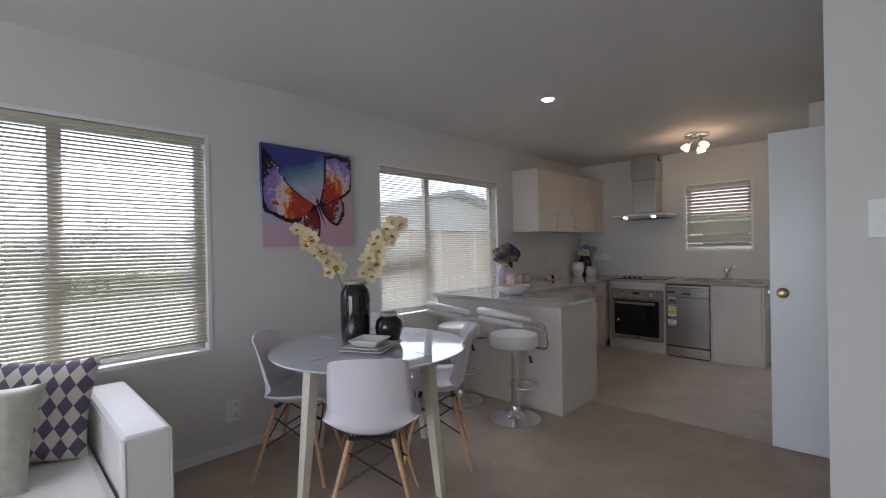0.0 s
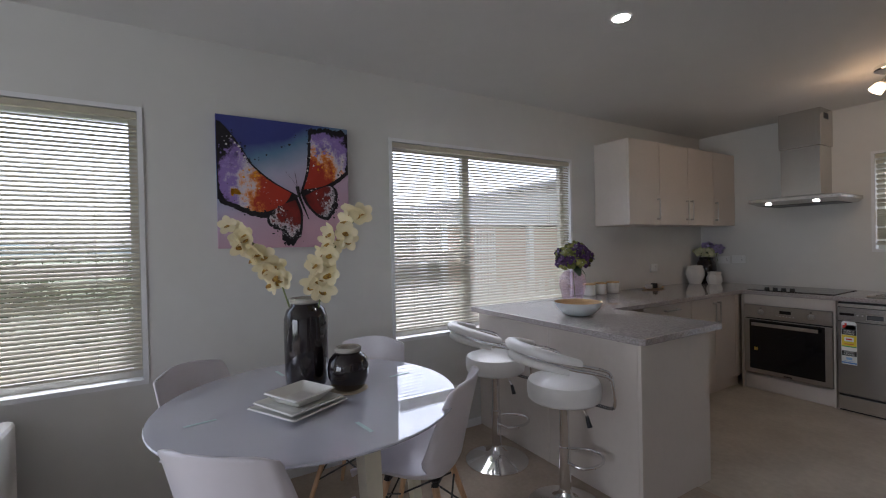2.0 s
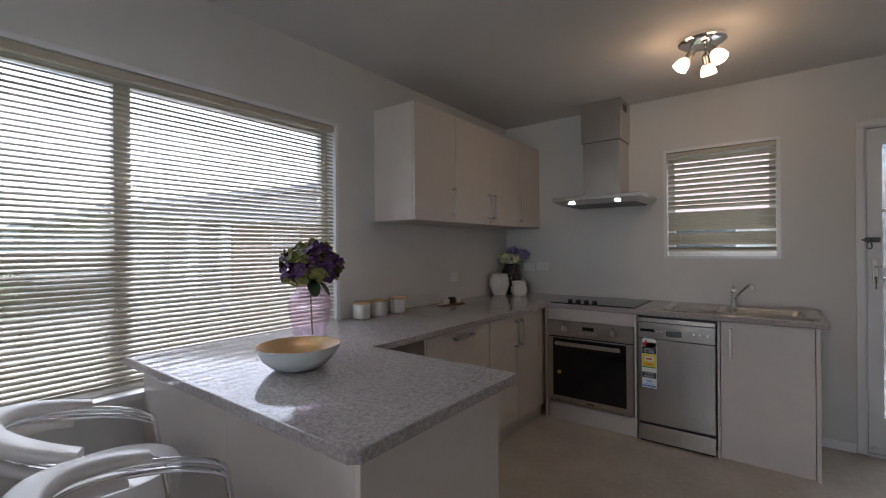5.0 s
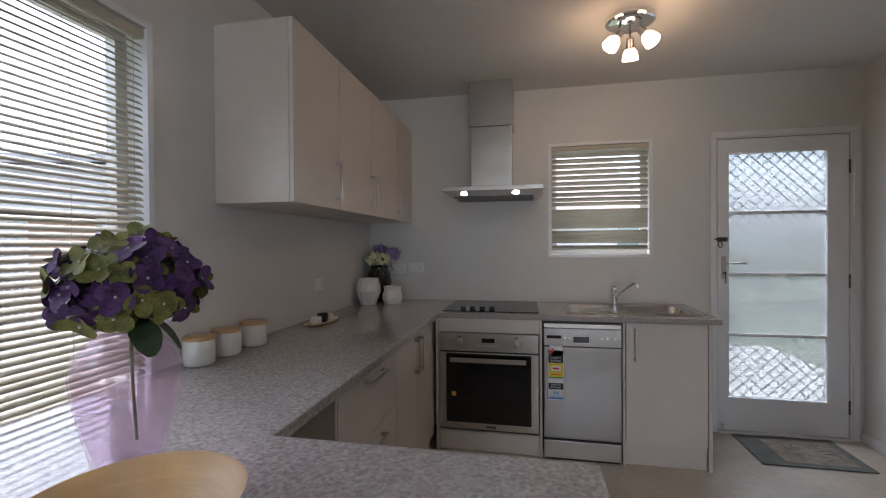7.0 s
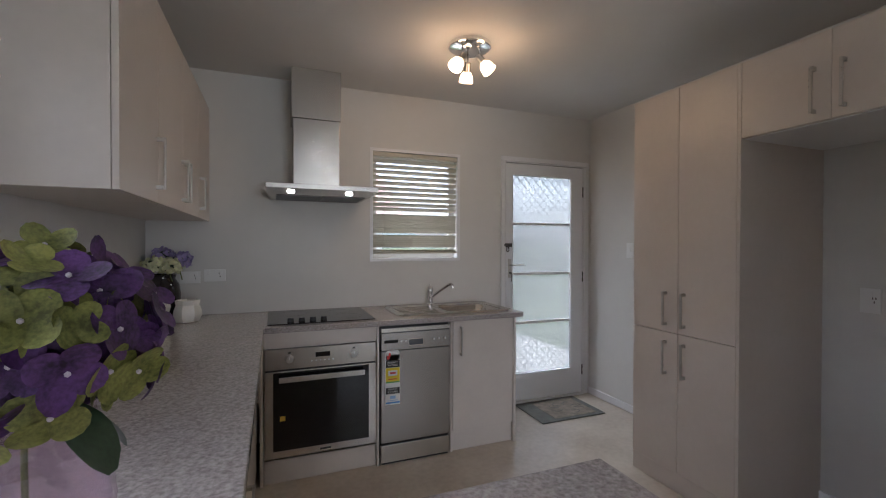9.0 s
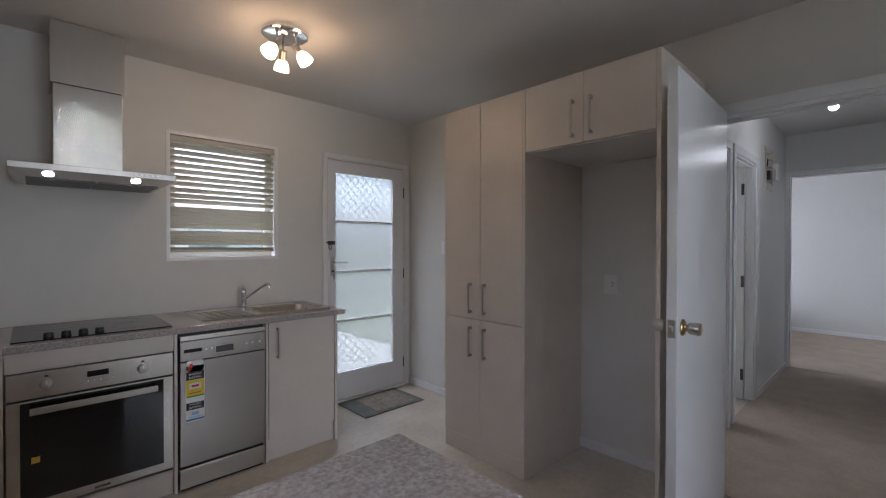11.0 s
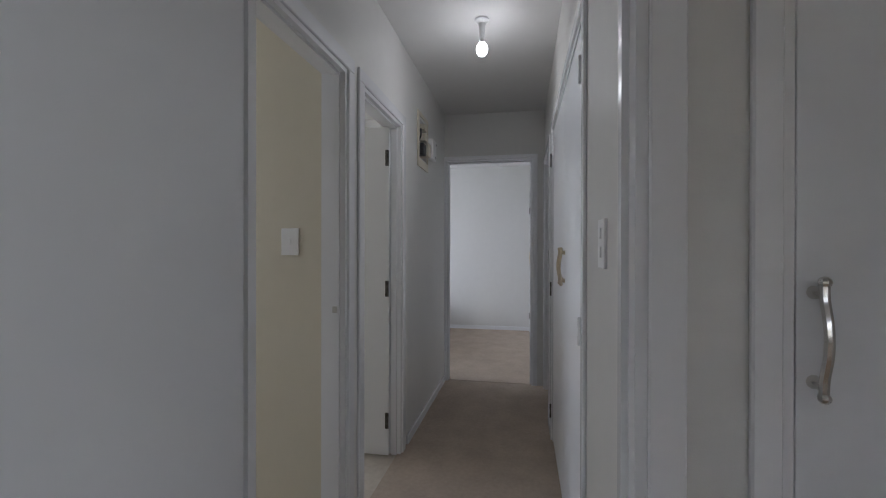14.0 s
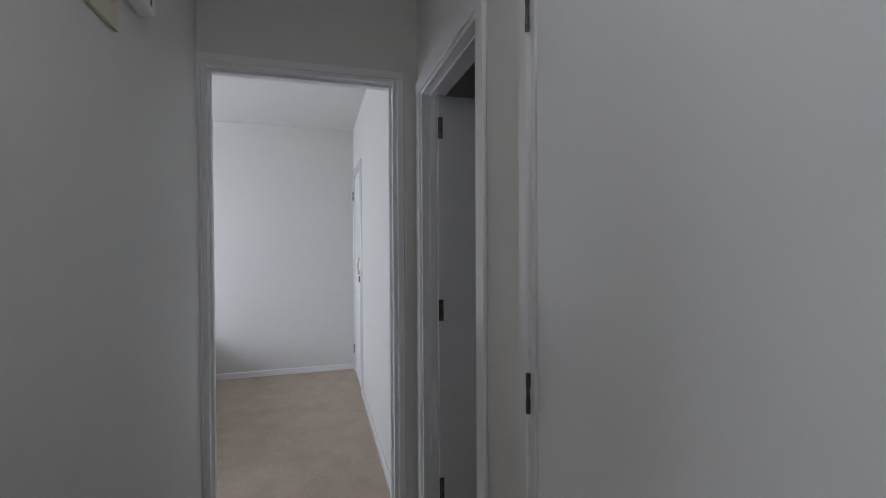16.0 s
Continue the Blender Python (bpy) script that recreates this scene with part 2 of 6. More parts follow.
def wall_bm(axis, u0, u1, t0, t1, z0, z1, holes=()):
    """A wall along axis ('x' or 'y') from u0 to u1, t0 to t1 thick, with holes (u0, u1, z0, z1) through it."""
    us = sorted({u0, u1, *[h[0] for h in holes], *[h[1] for h in holes]})
    zs = sorted({z0, z1, *[h[2] for h in holes], *[h[3] for h in holes]})
    us, zs = [u for u in us if u0 <= u <= u1], [z for z in zs if z0 <= z <= z1]
    bm, cache = bmesh.new(), {}

    def solid(i, k):
        if not (0 <= i < len(us) - 1 and 0 <= k < len(zs) - 1):
            return False
        u, z = (us[i] + us[i + 1]) / 2, (zs[k] + zs[k + 1]) / 2
        return not any(h[0] < u < h[1] and h[2] < z < h[3] for h in holes)

    def v(u, t, z):
        key = (u, t, z)
        if key not in cache:
            cache[key] = bm.verts.new((u, t, z) if axis == "x" else (t, u, z))
        return cache[key]

    for i in range(len(us) - 1):
        for k in range(len(zs) - 1):
            if not solid(i, k):
                continue
            a, b, c, d = us[i], us[i + 1], zs[k], zs[k + 1]
            bm.faces.new((v(a, t0, c), v(b, t0, c), v(b, t0, d), v(a, t0, d)))
            bm.faces.new((v(a, t1, c), v(a, t1, d), v(b, t1, d), v(b, t1, c)))
            if not solid(i - 1, k):
                bm.faces.new((v(a, t0, c), v(a, t0, d), v(a, t1, d), v(a, t1, c)))
            if not solid(i + 1, k):
                bm.faces.new((v(b, t0, c), v(b, t1, c), v(b, t1, d), v(b, t0, d)))
            if not solid(i, k - 1):
                bm.faces.new((v(a, t0, c), v(a, t1, c), v(b, t1, c), v(b, t0, c)))
            if not solid(i, k + 1):
                bm.faces.new((v(a, t0, d), v(b, t0, d), v(b, t1, d), v(a, t1, d)))
    return bm


# ---- the plan, in metres ----
W, N, E = -2.78, 6.0, 0.60          # inner faces: window wall, kitchen end wall, hall-side wall
H, HH = 2.45, 2.50                  # ceilings: living and kitchen, hall and bedroom
BENCH = 0.88
HALL_S, HALL_N, HALL_E = 2.715, 3.635, 3.88
W1 = (-0.85, 0.905, 0.69, 2.04)
W2 = (2.26, 3.95, 0.71, 2.04)
W3 = (-1.38, -0.687, 1.22, 2.03)
LIV_S, LIV_E = -3.2, 1.9

structure("wall_west", wall_bm("y", LIV_S - 0.12, N + 0.14, W - 0.14, W, -0.1, H, [W1, W2]), WALL, "white painted plaster wall with two blinded windows", "wall")
structure("wall_north", wall_bm("x", W, E + 0.10, N, N + 0.14, -0.1, H, [W3, (-0.28, 0.545, -0.02, 2.035)]), WALL, "white painted kitchen end wall with window and glazed door", "wall")
structure("wall_east", wall_bm("y", 2.03, N, E, E + 0.07, -0.1, HH, [(2.715, 3.468, -0.02, 1.985), (2.085, 2.53, -0.02, 1.985)]), WALL, "white painted wall with hall doorway and cupboard", "wall")
structure("wall_nib", wall_bm("x", 0.105, LIV_E, 1.92, 2.03, -0.1, H), WALL, "white painted wall end beside the cupboard", "wall")
structure("wall_living_south", wall_bm("x", W - 0.14, LIV_E, LIV_S - 0.12, LIV_S, -0.1, H, [(-1.9, 1.0, 0.05, 2.1)]), WALL, "white painted living room wall", "wall")
structure("wall_living_east", wall_bm("y", LIV_S - 0.12, 2.03, LIV_E, LIV_E + 0.1, -0.1, H), WALL, "white painted living room wall", "wall")
structure("wall_hall_south", wall_bm("x", E + 0.07, HALL_E, HALL_S - 0.10, HALL_S, -0.1, HH, [(1.29, 2.76, -0.02, 2.03), (3.08, 3.80, -0.02, 2.0)]), WALL, "white painted hall wall with linen cupboard", "wall")
structure("wall_hall_north", wall_bm("x", E + 0.07, HALL_E, HALL_N, HALL_N + 0.10, -0.1, HH, [(0.715, 1.58, -0.02, 2.0), (1.76, 2.41, -0.02, 2.0), (2.86, 3.09, 1.90, 2.18)]), WALL, "white painted hall wall with doorways and fuse box", "wall")
structure("wall_hall_end", wall_bm("y", 1.0, 6.2, HALL_E, HALL_E + 0.10, -0.1, HH, [(2.815, 3.622, -0.02, 2.072)]), WALL, "white painted wall round the bedroom doorway", "wall")
structure("wall_laundry_east", wall_bm("y", HALL_N + 0.10, 6.2, 1.62, 1.70, -0.1, HH), CREAM_WALL, "cream painted laundry wall", "wall")
structure("wall_laundry_north", wall_bm("x", E + 0.1, HALL_E, 6.2, 6.3, -0.1, HH, [(0.9, 1.4, 1.2, 2.0), (2.2, 3.2, 1.2, 2.0)]), CREAM_WALL, "cream painted back wall of laundry and bathroom", "wall")
structure("wall_small_room", wall_bm("x", E + 0.1, HALL_E, 1.0, 1.1, -0.1, HH), WALL, "white painted small room wall", "wall")
structure("wall_small_room_west", wall_bm("y", 1.1, HALL_S - 0.1, 2.82, 2.90, -0.1, HH), WALL, "white painted small room wall", "wall")
structure("wall_bedroom_south", wall_bm("x", HALL_E + 0.10, 6.52, 2.70, 2.80, -0.1, HH, [(5.72, 6.40, -0.02, 2.0)]), WALL, "white painted bedroom wall with wardrobe door", "wall")
structure("wall_bedroom_east", wall_bm("y", 2.6, 6.2, 6.52, 6.62, -0.1, HH), WALL, "white painted far bedroom wall", "wall")
structure("wall_bedroom_north", wall_bm("x", HALL_E + 0.1, 6.62, 6.2, 6.3, -0.1, HH, [(4.3, 6.1, 0.8, 2.05)]), WALL, "white painted bedroom wall", "wall")

structure("floor_carpet_living", boxes((W, LIV_E, LIV_S, 1.92, -0.1, 0.006), (W, E, 1.92, 3.42, -0.1, 0.006)), CARPET, "beige looped carpet", "carpet")
structure("floor_carpet_hall", boxes((E + 0.02, HALL_E + 0.02, 1.1, HALL_N + 0.02, -0.1, 0.006)), CARPET, "beige looped hall carpet", "carpet")
structure("floor_carpet_bedroom", boxes((HALL_E + 0.03, 6.52, 2.8, 6.2, -0.1, 0.006)), CARPET, "beige looped bedroom carpet", "carpet")
structure("floor_vinyl", boxes((W, E, 3.42, N, -0.1, 0.0), (E + 0.1, HALL_E, HALL_N + 0.02, 6.2, -0.1, 0.0)), VINYL, "pale mottled vinyl kitchen floor", "floor")
structure("ceiling_living", boxes((W - 0.14, LIV_E + 0.1, LIV_S - 0.12, 2.03, H, H + 0.1), (W - 0.14, E + 0.05, 2.03, N + 0.14, H, H + 0.1)), CEILING, "white painted ceiling", "ceiling")
structure("ceiling_hall", boxes((E + 0.05, 6.62, 0.9, 6.3, HH, HH + 0.1)), CEILING, "white painted hall ceiling", "ceiling")


# ---- trim: skirting, casings, linings ----
def skirting(rows):
    """rows: (x0, x1, y0, y1) footprints of straight lengths, 60 mm high."""
    bm = bmesh.new()
    for x0, x1, y0, y1 in rows:
        box(bm, x0, x1, y0, y1, 0.0, 0.062, bevel=0.004, seg=1)
    return bm


structure("baseboard_living", skirting([(W, W + 0.014, LIV_S, 2.948)]), TRIM, "white painted timber skirting", "skirting")
structure("baseboard_kitchen", skirting([(E - 0.014, E, 4.87, N), (E - 0.016, E, 3.53, 4.24), (-0.5, -0.315, N - 0.014, N), (0.105, E - 0.02, 2.03, 2.044)]), TRIM, "white painted timber skirting", "skirting")
structure("baseboard_hall", skirting([(2.53, HALL_E - 0.03, HALL_N - 0.014, HALL_N), (E + 0.09, 1.24, HALL_S, HALL_S + 0.014), (2.82, 3.02, HALL_S, HALL_S + 0.014), (1.606, 1.62, HALL_N + 0.105, 5.4)]), TRIM, "white painted timber skirting", "skirting")
structure("baseboard_bedroom", skirting([(6.506, 6.52, 2.8, 6.2), (HALL_E + 0.1, 5.67, 2.80, 2.814), (HALL_E + 0.1, HALL_E + 0.114, 3.66, 6.2)]), TRIM, "white painted timber skirting", "skirting")


def casing(axis, u0, u1, top, face, out, wide=0.055, thick=0.014, left=True, right=True):
    """A flat architrave round an opening, on the face, standing out in the direction of out (+1 or -1)."""
    bm = bmesh.new()
    t0, t1 = (face, face + thick * out) if out > 0 else (face + thick * out, face)
    rows = [(u0 - wide * left, u1 + wide * right, top, top + wide)]
    if left:
        rows.append((u0 - wide, u0, 0.006, top))
    if right:
        rows.append((u1, u1 + wide, 0.006, top))
    for a, b, c, d in rows:
        box(bm, *((a, b, t0, t1) if axis == "x" else (t0, t1, a, b)), c, d, bevel=0.003, seg=1)
    return bm


def lining(axis, u0, u1, top, t0, t1, thick=0.018, stop=None):
    """Jambs and head inside an opening, a little proud of both faces, with a door stop."""
    bm = bmesh.new()
    for a, b, c, d in ((u0 - 0.004, u0 + thick, 0.006, top), (u1 - thick, u1 + 0.004, 0.006, top), (u0 + thick, u1 - thick, top - thick, top + 0.004)):
        box(bm, *((a, b, t0 - 0.003, t1 + 0.003) if axis == "x" else (t0 - 0.003, t1 + 0.003, a, b)), c, d)
    if stop:
        s0, s1 = stop
        for a, b, c, d in ((u0 + thick, u0 + thick + 0.012, 0.006, top - thick), (u1 - thick - 0.012, u1 - thick, 0.006, top - thick), (u0 + thick + 0.012, u1 - thick - 0.012, top - thick - 0.012, top - thick)):
            box(bm, *((a, b, s0, s1) if axis == "x" else (s0, s1, a, b)), c, d)
    return bm


def doorway(name, axis, u0, u1, top, t0, t1, face, out, label, stop=None, wide=0.055, left=True, right=True):
    ob = structure(name, casing(axis, u0, u1, top, face, out, wide, left=left, right=right), TRIM, label, "door frame")
    ORIGIN[ob] = Vector((0, 0, 0))
    part("jamb_lining", lining(axis, u0, u1, top, t0, t1, stop=stop), TRIM, ob)
    return ob


doorway("door_frame_hall", "y", 2.715, 3.468, 1.985, E, E + 0.07, E, -1, "white painted timber doorway into the hall", stop=(E + 0.04, E + 0.066))
doorway("door_frame_cupboard", "y", 2.085, 2.53, 1.985, E, E + 0.07, E, -1, "white painted cupboard door frame", wide=0.042)
frame_laundry = doorway("door_frame_laundry", "x", 0.715, 1.58, 2.0, HALL_N, HALL_N + 0.10, HALL_N, -1, "white painted laundry doorway", stop=(HALL_N + 0.02, HALL_N + 0.055), wide=0.06, left=False)
frame_bath = doorway("door_frame_bathroom", "x", 1.76, 2.41, 2.0, HALL_N, HALL_N + 0.10, HALL_N, -1, "white painted bathroom doorway", stop=(HALL_N + 0.02, HALL_N + 0.055), wide=0.06)
doorway("door_frame_bedroom", "y", 2.815, 3.622, 2.072, HALL_E, HALL_E + 0.10, HALL_E, -1, "white painted bedroom doorway", stop=(HALL_E + 0.03, HALL_E + 0.06), wide=0.034)
doorway("door_frame_small_room", "x", 3.08, 3.80, 2.0, HALL_S - 0.10, HALL_S, HALL_S, 1, "white painted small room doorway", stop=(HALL_S - 0.06, HALL_S - 0.03), wide=0.06)
doorway("door_frame_linen", "x", 1.29, 2.76, 2.03, HALL_S - 0.10, HALL_S, HALL_S, 1, "white painted linen cupboard frame", wide=0.04)
doorway("door_frame_wardrobe", "x", 5.72, 6.40, 2.0, 2.70, 2.80, 2.80, 1, "white painted wardrobe frame", wide=0.05)


DARK_HINGE = material("worn_hinge_steel", (0.10, 0.095, 0.09), 0.4, 0.9, vary=0.5, scale=60)


def hinge_plate(parent, x0, x1, y0, y1, z, h=0.088):
    bm = boxes((x0, x1, y0, y1, z - h / 2, z + h / 2), bevel=0.001)
    cx, cy = (x0 + x1) / 2, (y0 + y1) / 2
    lathe([(0.0055, -h / 2), (0.0055, -h / 6), (0.0045, -h / 6), (0.0045, h / 6), (0.0055, h / 6), (0.0055, h / 2)], 8, (cx, cy, z), bm)
    return part("hinge", bm, DARK_HINGE, parent, "dark worn steel hinge")


# ---- hall door, standing open into the kitchen ----
hall_door = tagged(thing("door_hall", "white gloss flush door standing open into the kitchen", "door", (0.59, 3.44, 0.01)), kind="structure")
leaf = part("leaf", boxes((-0.226, 0.590, 3.412, 3.452, 0.012, 2.0), bevel=0.003), DOOR_WHITE, hall_door)


def knob(parent, x, y, z, sign):
    """A round knob on a rose, on a face at y, standing out by sign."""
    rot = Matrix.Translation((x, y, z)) @ Matrix.Rotation(radians(90 if sign < 0 else -90), 4, "X")
    rose = lathe([(0.033, 0.0), (0.033, 0.004), (0.026, 0.010), (0.014, 0.012), (0.012, 0.022)], 24)
    bmesh.ops.transform(rose, matrix=rot, verts=rose.verts)
    part("rose", rose, BRASS, parent, "aged brass rose", smooth=35)
    grip = lathe([(0.012, 0.018), (0.021, 0.024), (0.0235, 0.030), (0.0255, 0.058), (0.0235, 0.064)], 24)
    bmesh.ops.transform(grip, matrix=rot, verts=grip.verts)
    k = part("knob", grip, NICKEL, parent, "satin metal knob", smooth=35)
    face_bm = lathe([(0.0235, 0.0642), (0.018, 0.066), (0.0, 0.067)], 24)
    bmesh.ops.transform(face_bm, matrix=rot, verts=face_bm.verts)
    part("knob_face", face_bm, BRASS, k, "brass knob face", smooth=35)


knob(hall_door, -0.162, 3.412, 0.99, -1)
knob(hall_door, -0.162, 3.452, 0.99, 1)
latch_plate = part("latch_plate", boxes((-0.2285, -0.2258, 3.420, 3.446, 0.955, 1.025), bevel=0.001), NICKEL, hall_door, "steel latch plate")
part("latch", boxes((-0.240, -0.2285, 3.427, 3.440, 0.978, 1.002), bevel=0.003), NICKEL, latch_plate)
hall_door.matrix_basis = pose(0.59, 3.44, 0.01, 0, 0, 2.2)


def bow_handle(parent, x, y, z, out, h=0.175, axis="y", mat=None, off=0.020):
    """A curved cabinet pull with two feet and knobbed ends; out: the way it stands off along axis."""
    mat = mat or BRASS_PALE
    o = off * out

    def at(u, zz):
        return (x + (u if axis == "x" else 0), y + (u if axis == "y" else 0), z + zz)
    pts = arc([at(o * 0.85, -h / 2), at(o * 0.92, -h * 0.34), at(o * 1.2, -h * 0.15), at(o * 1.28, 0), at(o * 1.2, h * 0.15), at(o * 0.92, h * 0.34), at(o * 0.85, h / 2)], 5)
    bm = tube(pts, 0.0066, 8)
    for s in (-1, 1):
        tube([at(0, s * h * 0.40), at(o * 0.85, s * h * 0.40)], 0.0105, 10, bm, r1=0.006)
        bmesh.ops.create_uvsphere(bm, u_segments=8, v_segments=6, radius=0.0088, matrix=Matrix.Translation(at(o * 0.9, s * h / 2)))
    return part("handle", bm, mat, parent, "curved brass pull handle", smooth=40)


BRASS_PALE = material("pale_brass", (0.60, 0.52, 0.39), 0.28, 1.0, vary=0.1, scale=40)
CHROME_SOFT = material("polished_pull", (0.72, 0.70, 0.66), 0.16, 1.0)

cupboard_door = tagged(thing("door_cupboard", "white gloss flush cupboard door, closed, beside the hall doorway", "door", (E, 2.3, 0.01)), kind="structure")
part("leaf", boxes((E + 0.001, E + 0.032, 2.107, 2.508, 0.014, 1.963), bevel=0.002), DOOR_WHITE, cupboard_door)
bow_handle(cupboard_door, E + 0.001, 2.484, 1.124, -1, 0.165, axis="x", mat=CHROME_SOFT, off=0.026)
for z in (1.79, 0.99, 0.22):
    hinge_plate(cupboard_door, E - 0.018, E - 0.0145, 2.078, 2.092, z)

linen = tagged(thing("door_linen_cupboard", "pair of white gloss linen cupboard doors, closed", "door", (2.05, HALL_S, 0.01)), kind="structure")
for x0, x1, hx in ((1.31, 2.0145, 1.974), (2.0175, 2.74, 2.062)):
    leaf_l = part("leaf", boxes((x0, x1, HALL_S - 0.03, HALL_S - 0.001, 0.014, 2.008), bevel=0.002), DOOR_WHITE, linen)
    bow_handle(leaf_l, hx, HALL_S - 0.001, 1.167, 1, 0.165)
for x, paint in ((1.30, TRIM), (2.75, None)):
    for z in (1.82, 0.99, 0.2):
        hp = hinge_plate(linen, x - 0.003, x + 0.003, HALL_S + 0.0145, HALL_S + 0.018, z)
        if paint:
            hp.data.materials[0] = paint
            tagged(hp, "hinge painted over white")

# inner doors, standing open into their rooms
bath_door = tagged(thing("door_bathroom", "white door with dark hinges, open into the bathroom", "door", (2.37, 3.72, 0.01)), kind="structure")
part("leaf", boxes((2.352, 2.388, HALL_N + 0.06, HALL_N + 0.06 + 0.64, 0.012, 1.975), bevel=0.002), DOOR_WHITE, bath_door)
for z in (1.79, 1.01, 0.22):
    hinge_plate(bath_door, 2.3485, 2.352, HALL_N + 0.060, HALL_N + 0.082, z, 0.095)
small_door = tagged(thing("door_small_room", "white door with dark hinges, open into a small room", "door", (3.8, 2.6, 0.01)), kind="structure")
part("leaf", boxes((3.752, 3.781, HALL_S - 0.06 - 0.68, HALL_S - 0.062, 0.012, 1.975), bevel=0.002), DOOR_WHITE, small_door)
for z in (1.83, 1.02, 0.22):
    hinge_plate(small_door, 3.7485, 3.752, HALL_S - 0.084, HALL_S - 0.062, z, 0.095)
ward_door = tagged(thing("door_wardrobe", "white wardrobe door with small latch, closed", "door", (6.0, 2.8, 0.01)), kind="structure")
part("leaf", boxes((5.742, 6.378, 2.771, 2.799, 0.014, 1.978), bevel=0.002), DOOR_WHITE, ward_door)
part("latch", boxes((5.76, 5.785, 2.799, 2.82, 0.98, 1.03), bevel=0.003), DARK_HINGE, ward_door)
bow_handle(ward_door, 5.80, 2.799, 1.12, 1, 0.14)
for z in (1.8, 0.25):
    hinge_plate(ward_door, 6.37, 6.39, 2.8145, 2.818, z)
bed_hinges = tagged(thing("door_bedroom", "white bedroom door, swung open out of sight", "door", (4.0, 3.62, 0.01)), kind="structure")
part("leaf", boxes((HALL_E + 0.118, HALL_E + 0.154, 3.64, 4.40, 0.012, 2.0), bevel=0.002), DOOR_WHITE, bed_hinges)
for z in (1.83, 1.0, 0.22):
    hinge_plate(bed_hinges, HALL_E + 0.06, HALL_E + 0.10, 3.5995, 3.6035, z, 0.095)
strike = part("strike_plate", boxes((1.5585, 1.5615, HALL_N + 0.022, HALL_N + 0.05, 0.965, 1.035), bevel=0.001), NICKEL, frame_laundry, "steel strike plate")
part("keep", boxes((1.545, 1.5585, HALL_N + 0.026, HALL_N + 0.046, 0.985, 1.012), bevel=0.002), NICKEL, strike)


# ---- windows with blinds ----
def window(name, axis, u0, u1, z0, z1, face, out, mullions=(), transoms=(), label=""):
    """A lined opening with an aluminium frame outside; out: the way outdoors (+1, -1) along the other axis."""
    def bx(bm, a, b, d0, d1, c, d, bevel=0.0):
        e0, e1 = sorted((face + out * d0, face + out * d1))
        box(bm, *((a, b, e0, e1) if axis == "x" else (e0, e1, a, b)), c, d, bevel=bevel)
    bm = bmesh.new()
    w = 0.010
    for a, b, c, d in ((u0 - 0.012, u0 + w, z0 - 0.012, z1 + 0.012), (u1 - w, u1 + 0.012, z0 - 0.012, z1 + 0.012), (u0 + w, u1 - w, z1 - w, z1 + 0.012), (u0 + w, u1 - w, z0 - 0.012, z0 + w)):
        bx(bm, a, b, -0.007, 0.0, c, d)
    for a, b, c, d in ((u0 + 0.001, u0 + w, z0 + w, z1 - w), (u1 - w, u1 - 0.001, z0 + w, z1 - w), (u0 + 0.001, u1 - 0.001, z1 - w, z1 - 0.001), (u0 + 0.001, u1 - 0.001, z0 + 0.001, z0 + w)):
        bx(bm, a, b, 0.0, 0.10, c, d)
    ob = structure(name, bm, TRIM, label, "window")
    ORIGIN[ob] = Vector((0, 0, 0))
    fr = bmesh.new()
    f = 0.042
    for a, b, c, d in ((u0 + w, u0 + w + f, z0 + w, z1 - w), (u1 - w - f, u1 - w, z0 + w, z1 - w), (u0 + w + f, u1 - w - f, z1 - w - f, z1 - w), (u0 + w + f, u1 - w - f, z0 + w, z0 + w + f)):
        bx(fr, a, b, 0.075, 0.115, c, d)
    for m in mullions:
        bx(fr, m - 0.03, m + 0.03, 0.072, 0.118, z0 + w + f, z1 - w - f)
    for a, b, z in transoms:
        bx(fr, a, b, 0.07, 0.116, z - 0.028, z + 0.028)
    part("window_frame", fr, ALUMINIUM, ob, "grey aluminium window frame")
    edges = [u0 + w + f, *[m for m in mullions], u1 - w - f]
    for a, b in zip(edges, edges[1:]):
        pane_bm = bmesh.new()
        bx(pane_bm, a + 0.0005, b - 0.0005, 0.093, 0.097, z0 + w + 0.03, z1 - w - 0.03)
        pane = part("pane", pane_bm, PANE, ob, "clear window pane")
        pane.visible_shadow = False
    for a, b, z in transoms:
        cb = bmesh.new()
        bx(cb, (a + b) / 2 - 0.03, (a + b) / 2 + 0.03, 0.052, 0.07, z - 0.012, z + 0.010, bevel=0.003)
        part("catch", cb, NICKEL, ob, "small window catch")
    return ob


window("window_1", "y", *W1, W, -1, (0.19,), ((0.22, 0.84, 1.25),), "aluminium window in a white painted frame, above the sofa")
window("window_2", "y", *W2, W, -1, (2.905,), ((2.33, 2.875, 1.26),), "aluminium window in a white painted frame, beside the breakfast bar")
window("window_3", "x", *W3, N, 1, (), (), "small kitchen window in a white painted frame")
window("window_4", "x", -1.9, 1.0, 0.05, 2.1, LIV_S, -1, (-0.45,), (), "wide living room window")
window("window_5", "x", 4.3, 6.1, 0.8, 2.05, 6.2, 1, (5.2,), (), "bedroom window")
# the next two windows are unseen, added to go with the fill lamps
window("window_6", "x", 2.2, 3.2, 1.2, 2.0, 6.2, 1, (), (), "unseen bathroom window, added for the fill lamp")
window("window_7", "x", 0.9, 1.4, 1.2, 2.0, 6.2, 1, (), (), "unseen laundry window, added for the fill lamp")


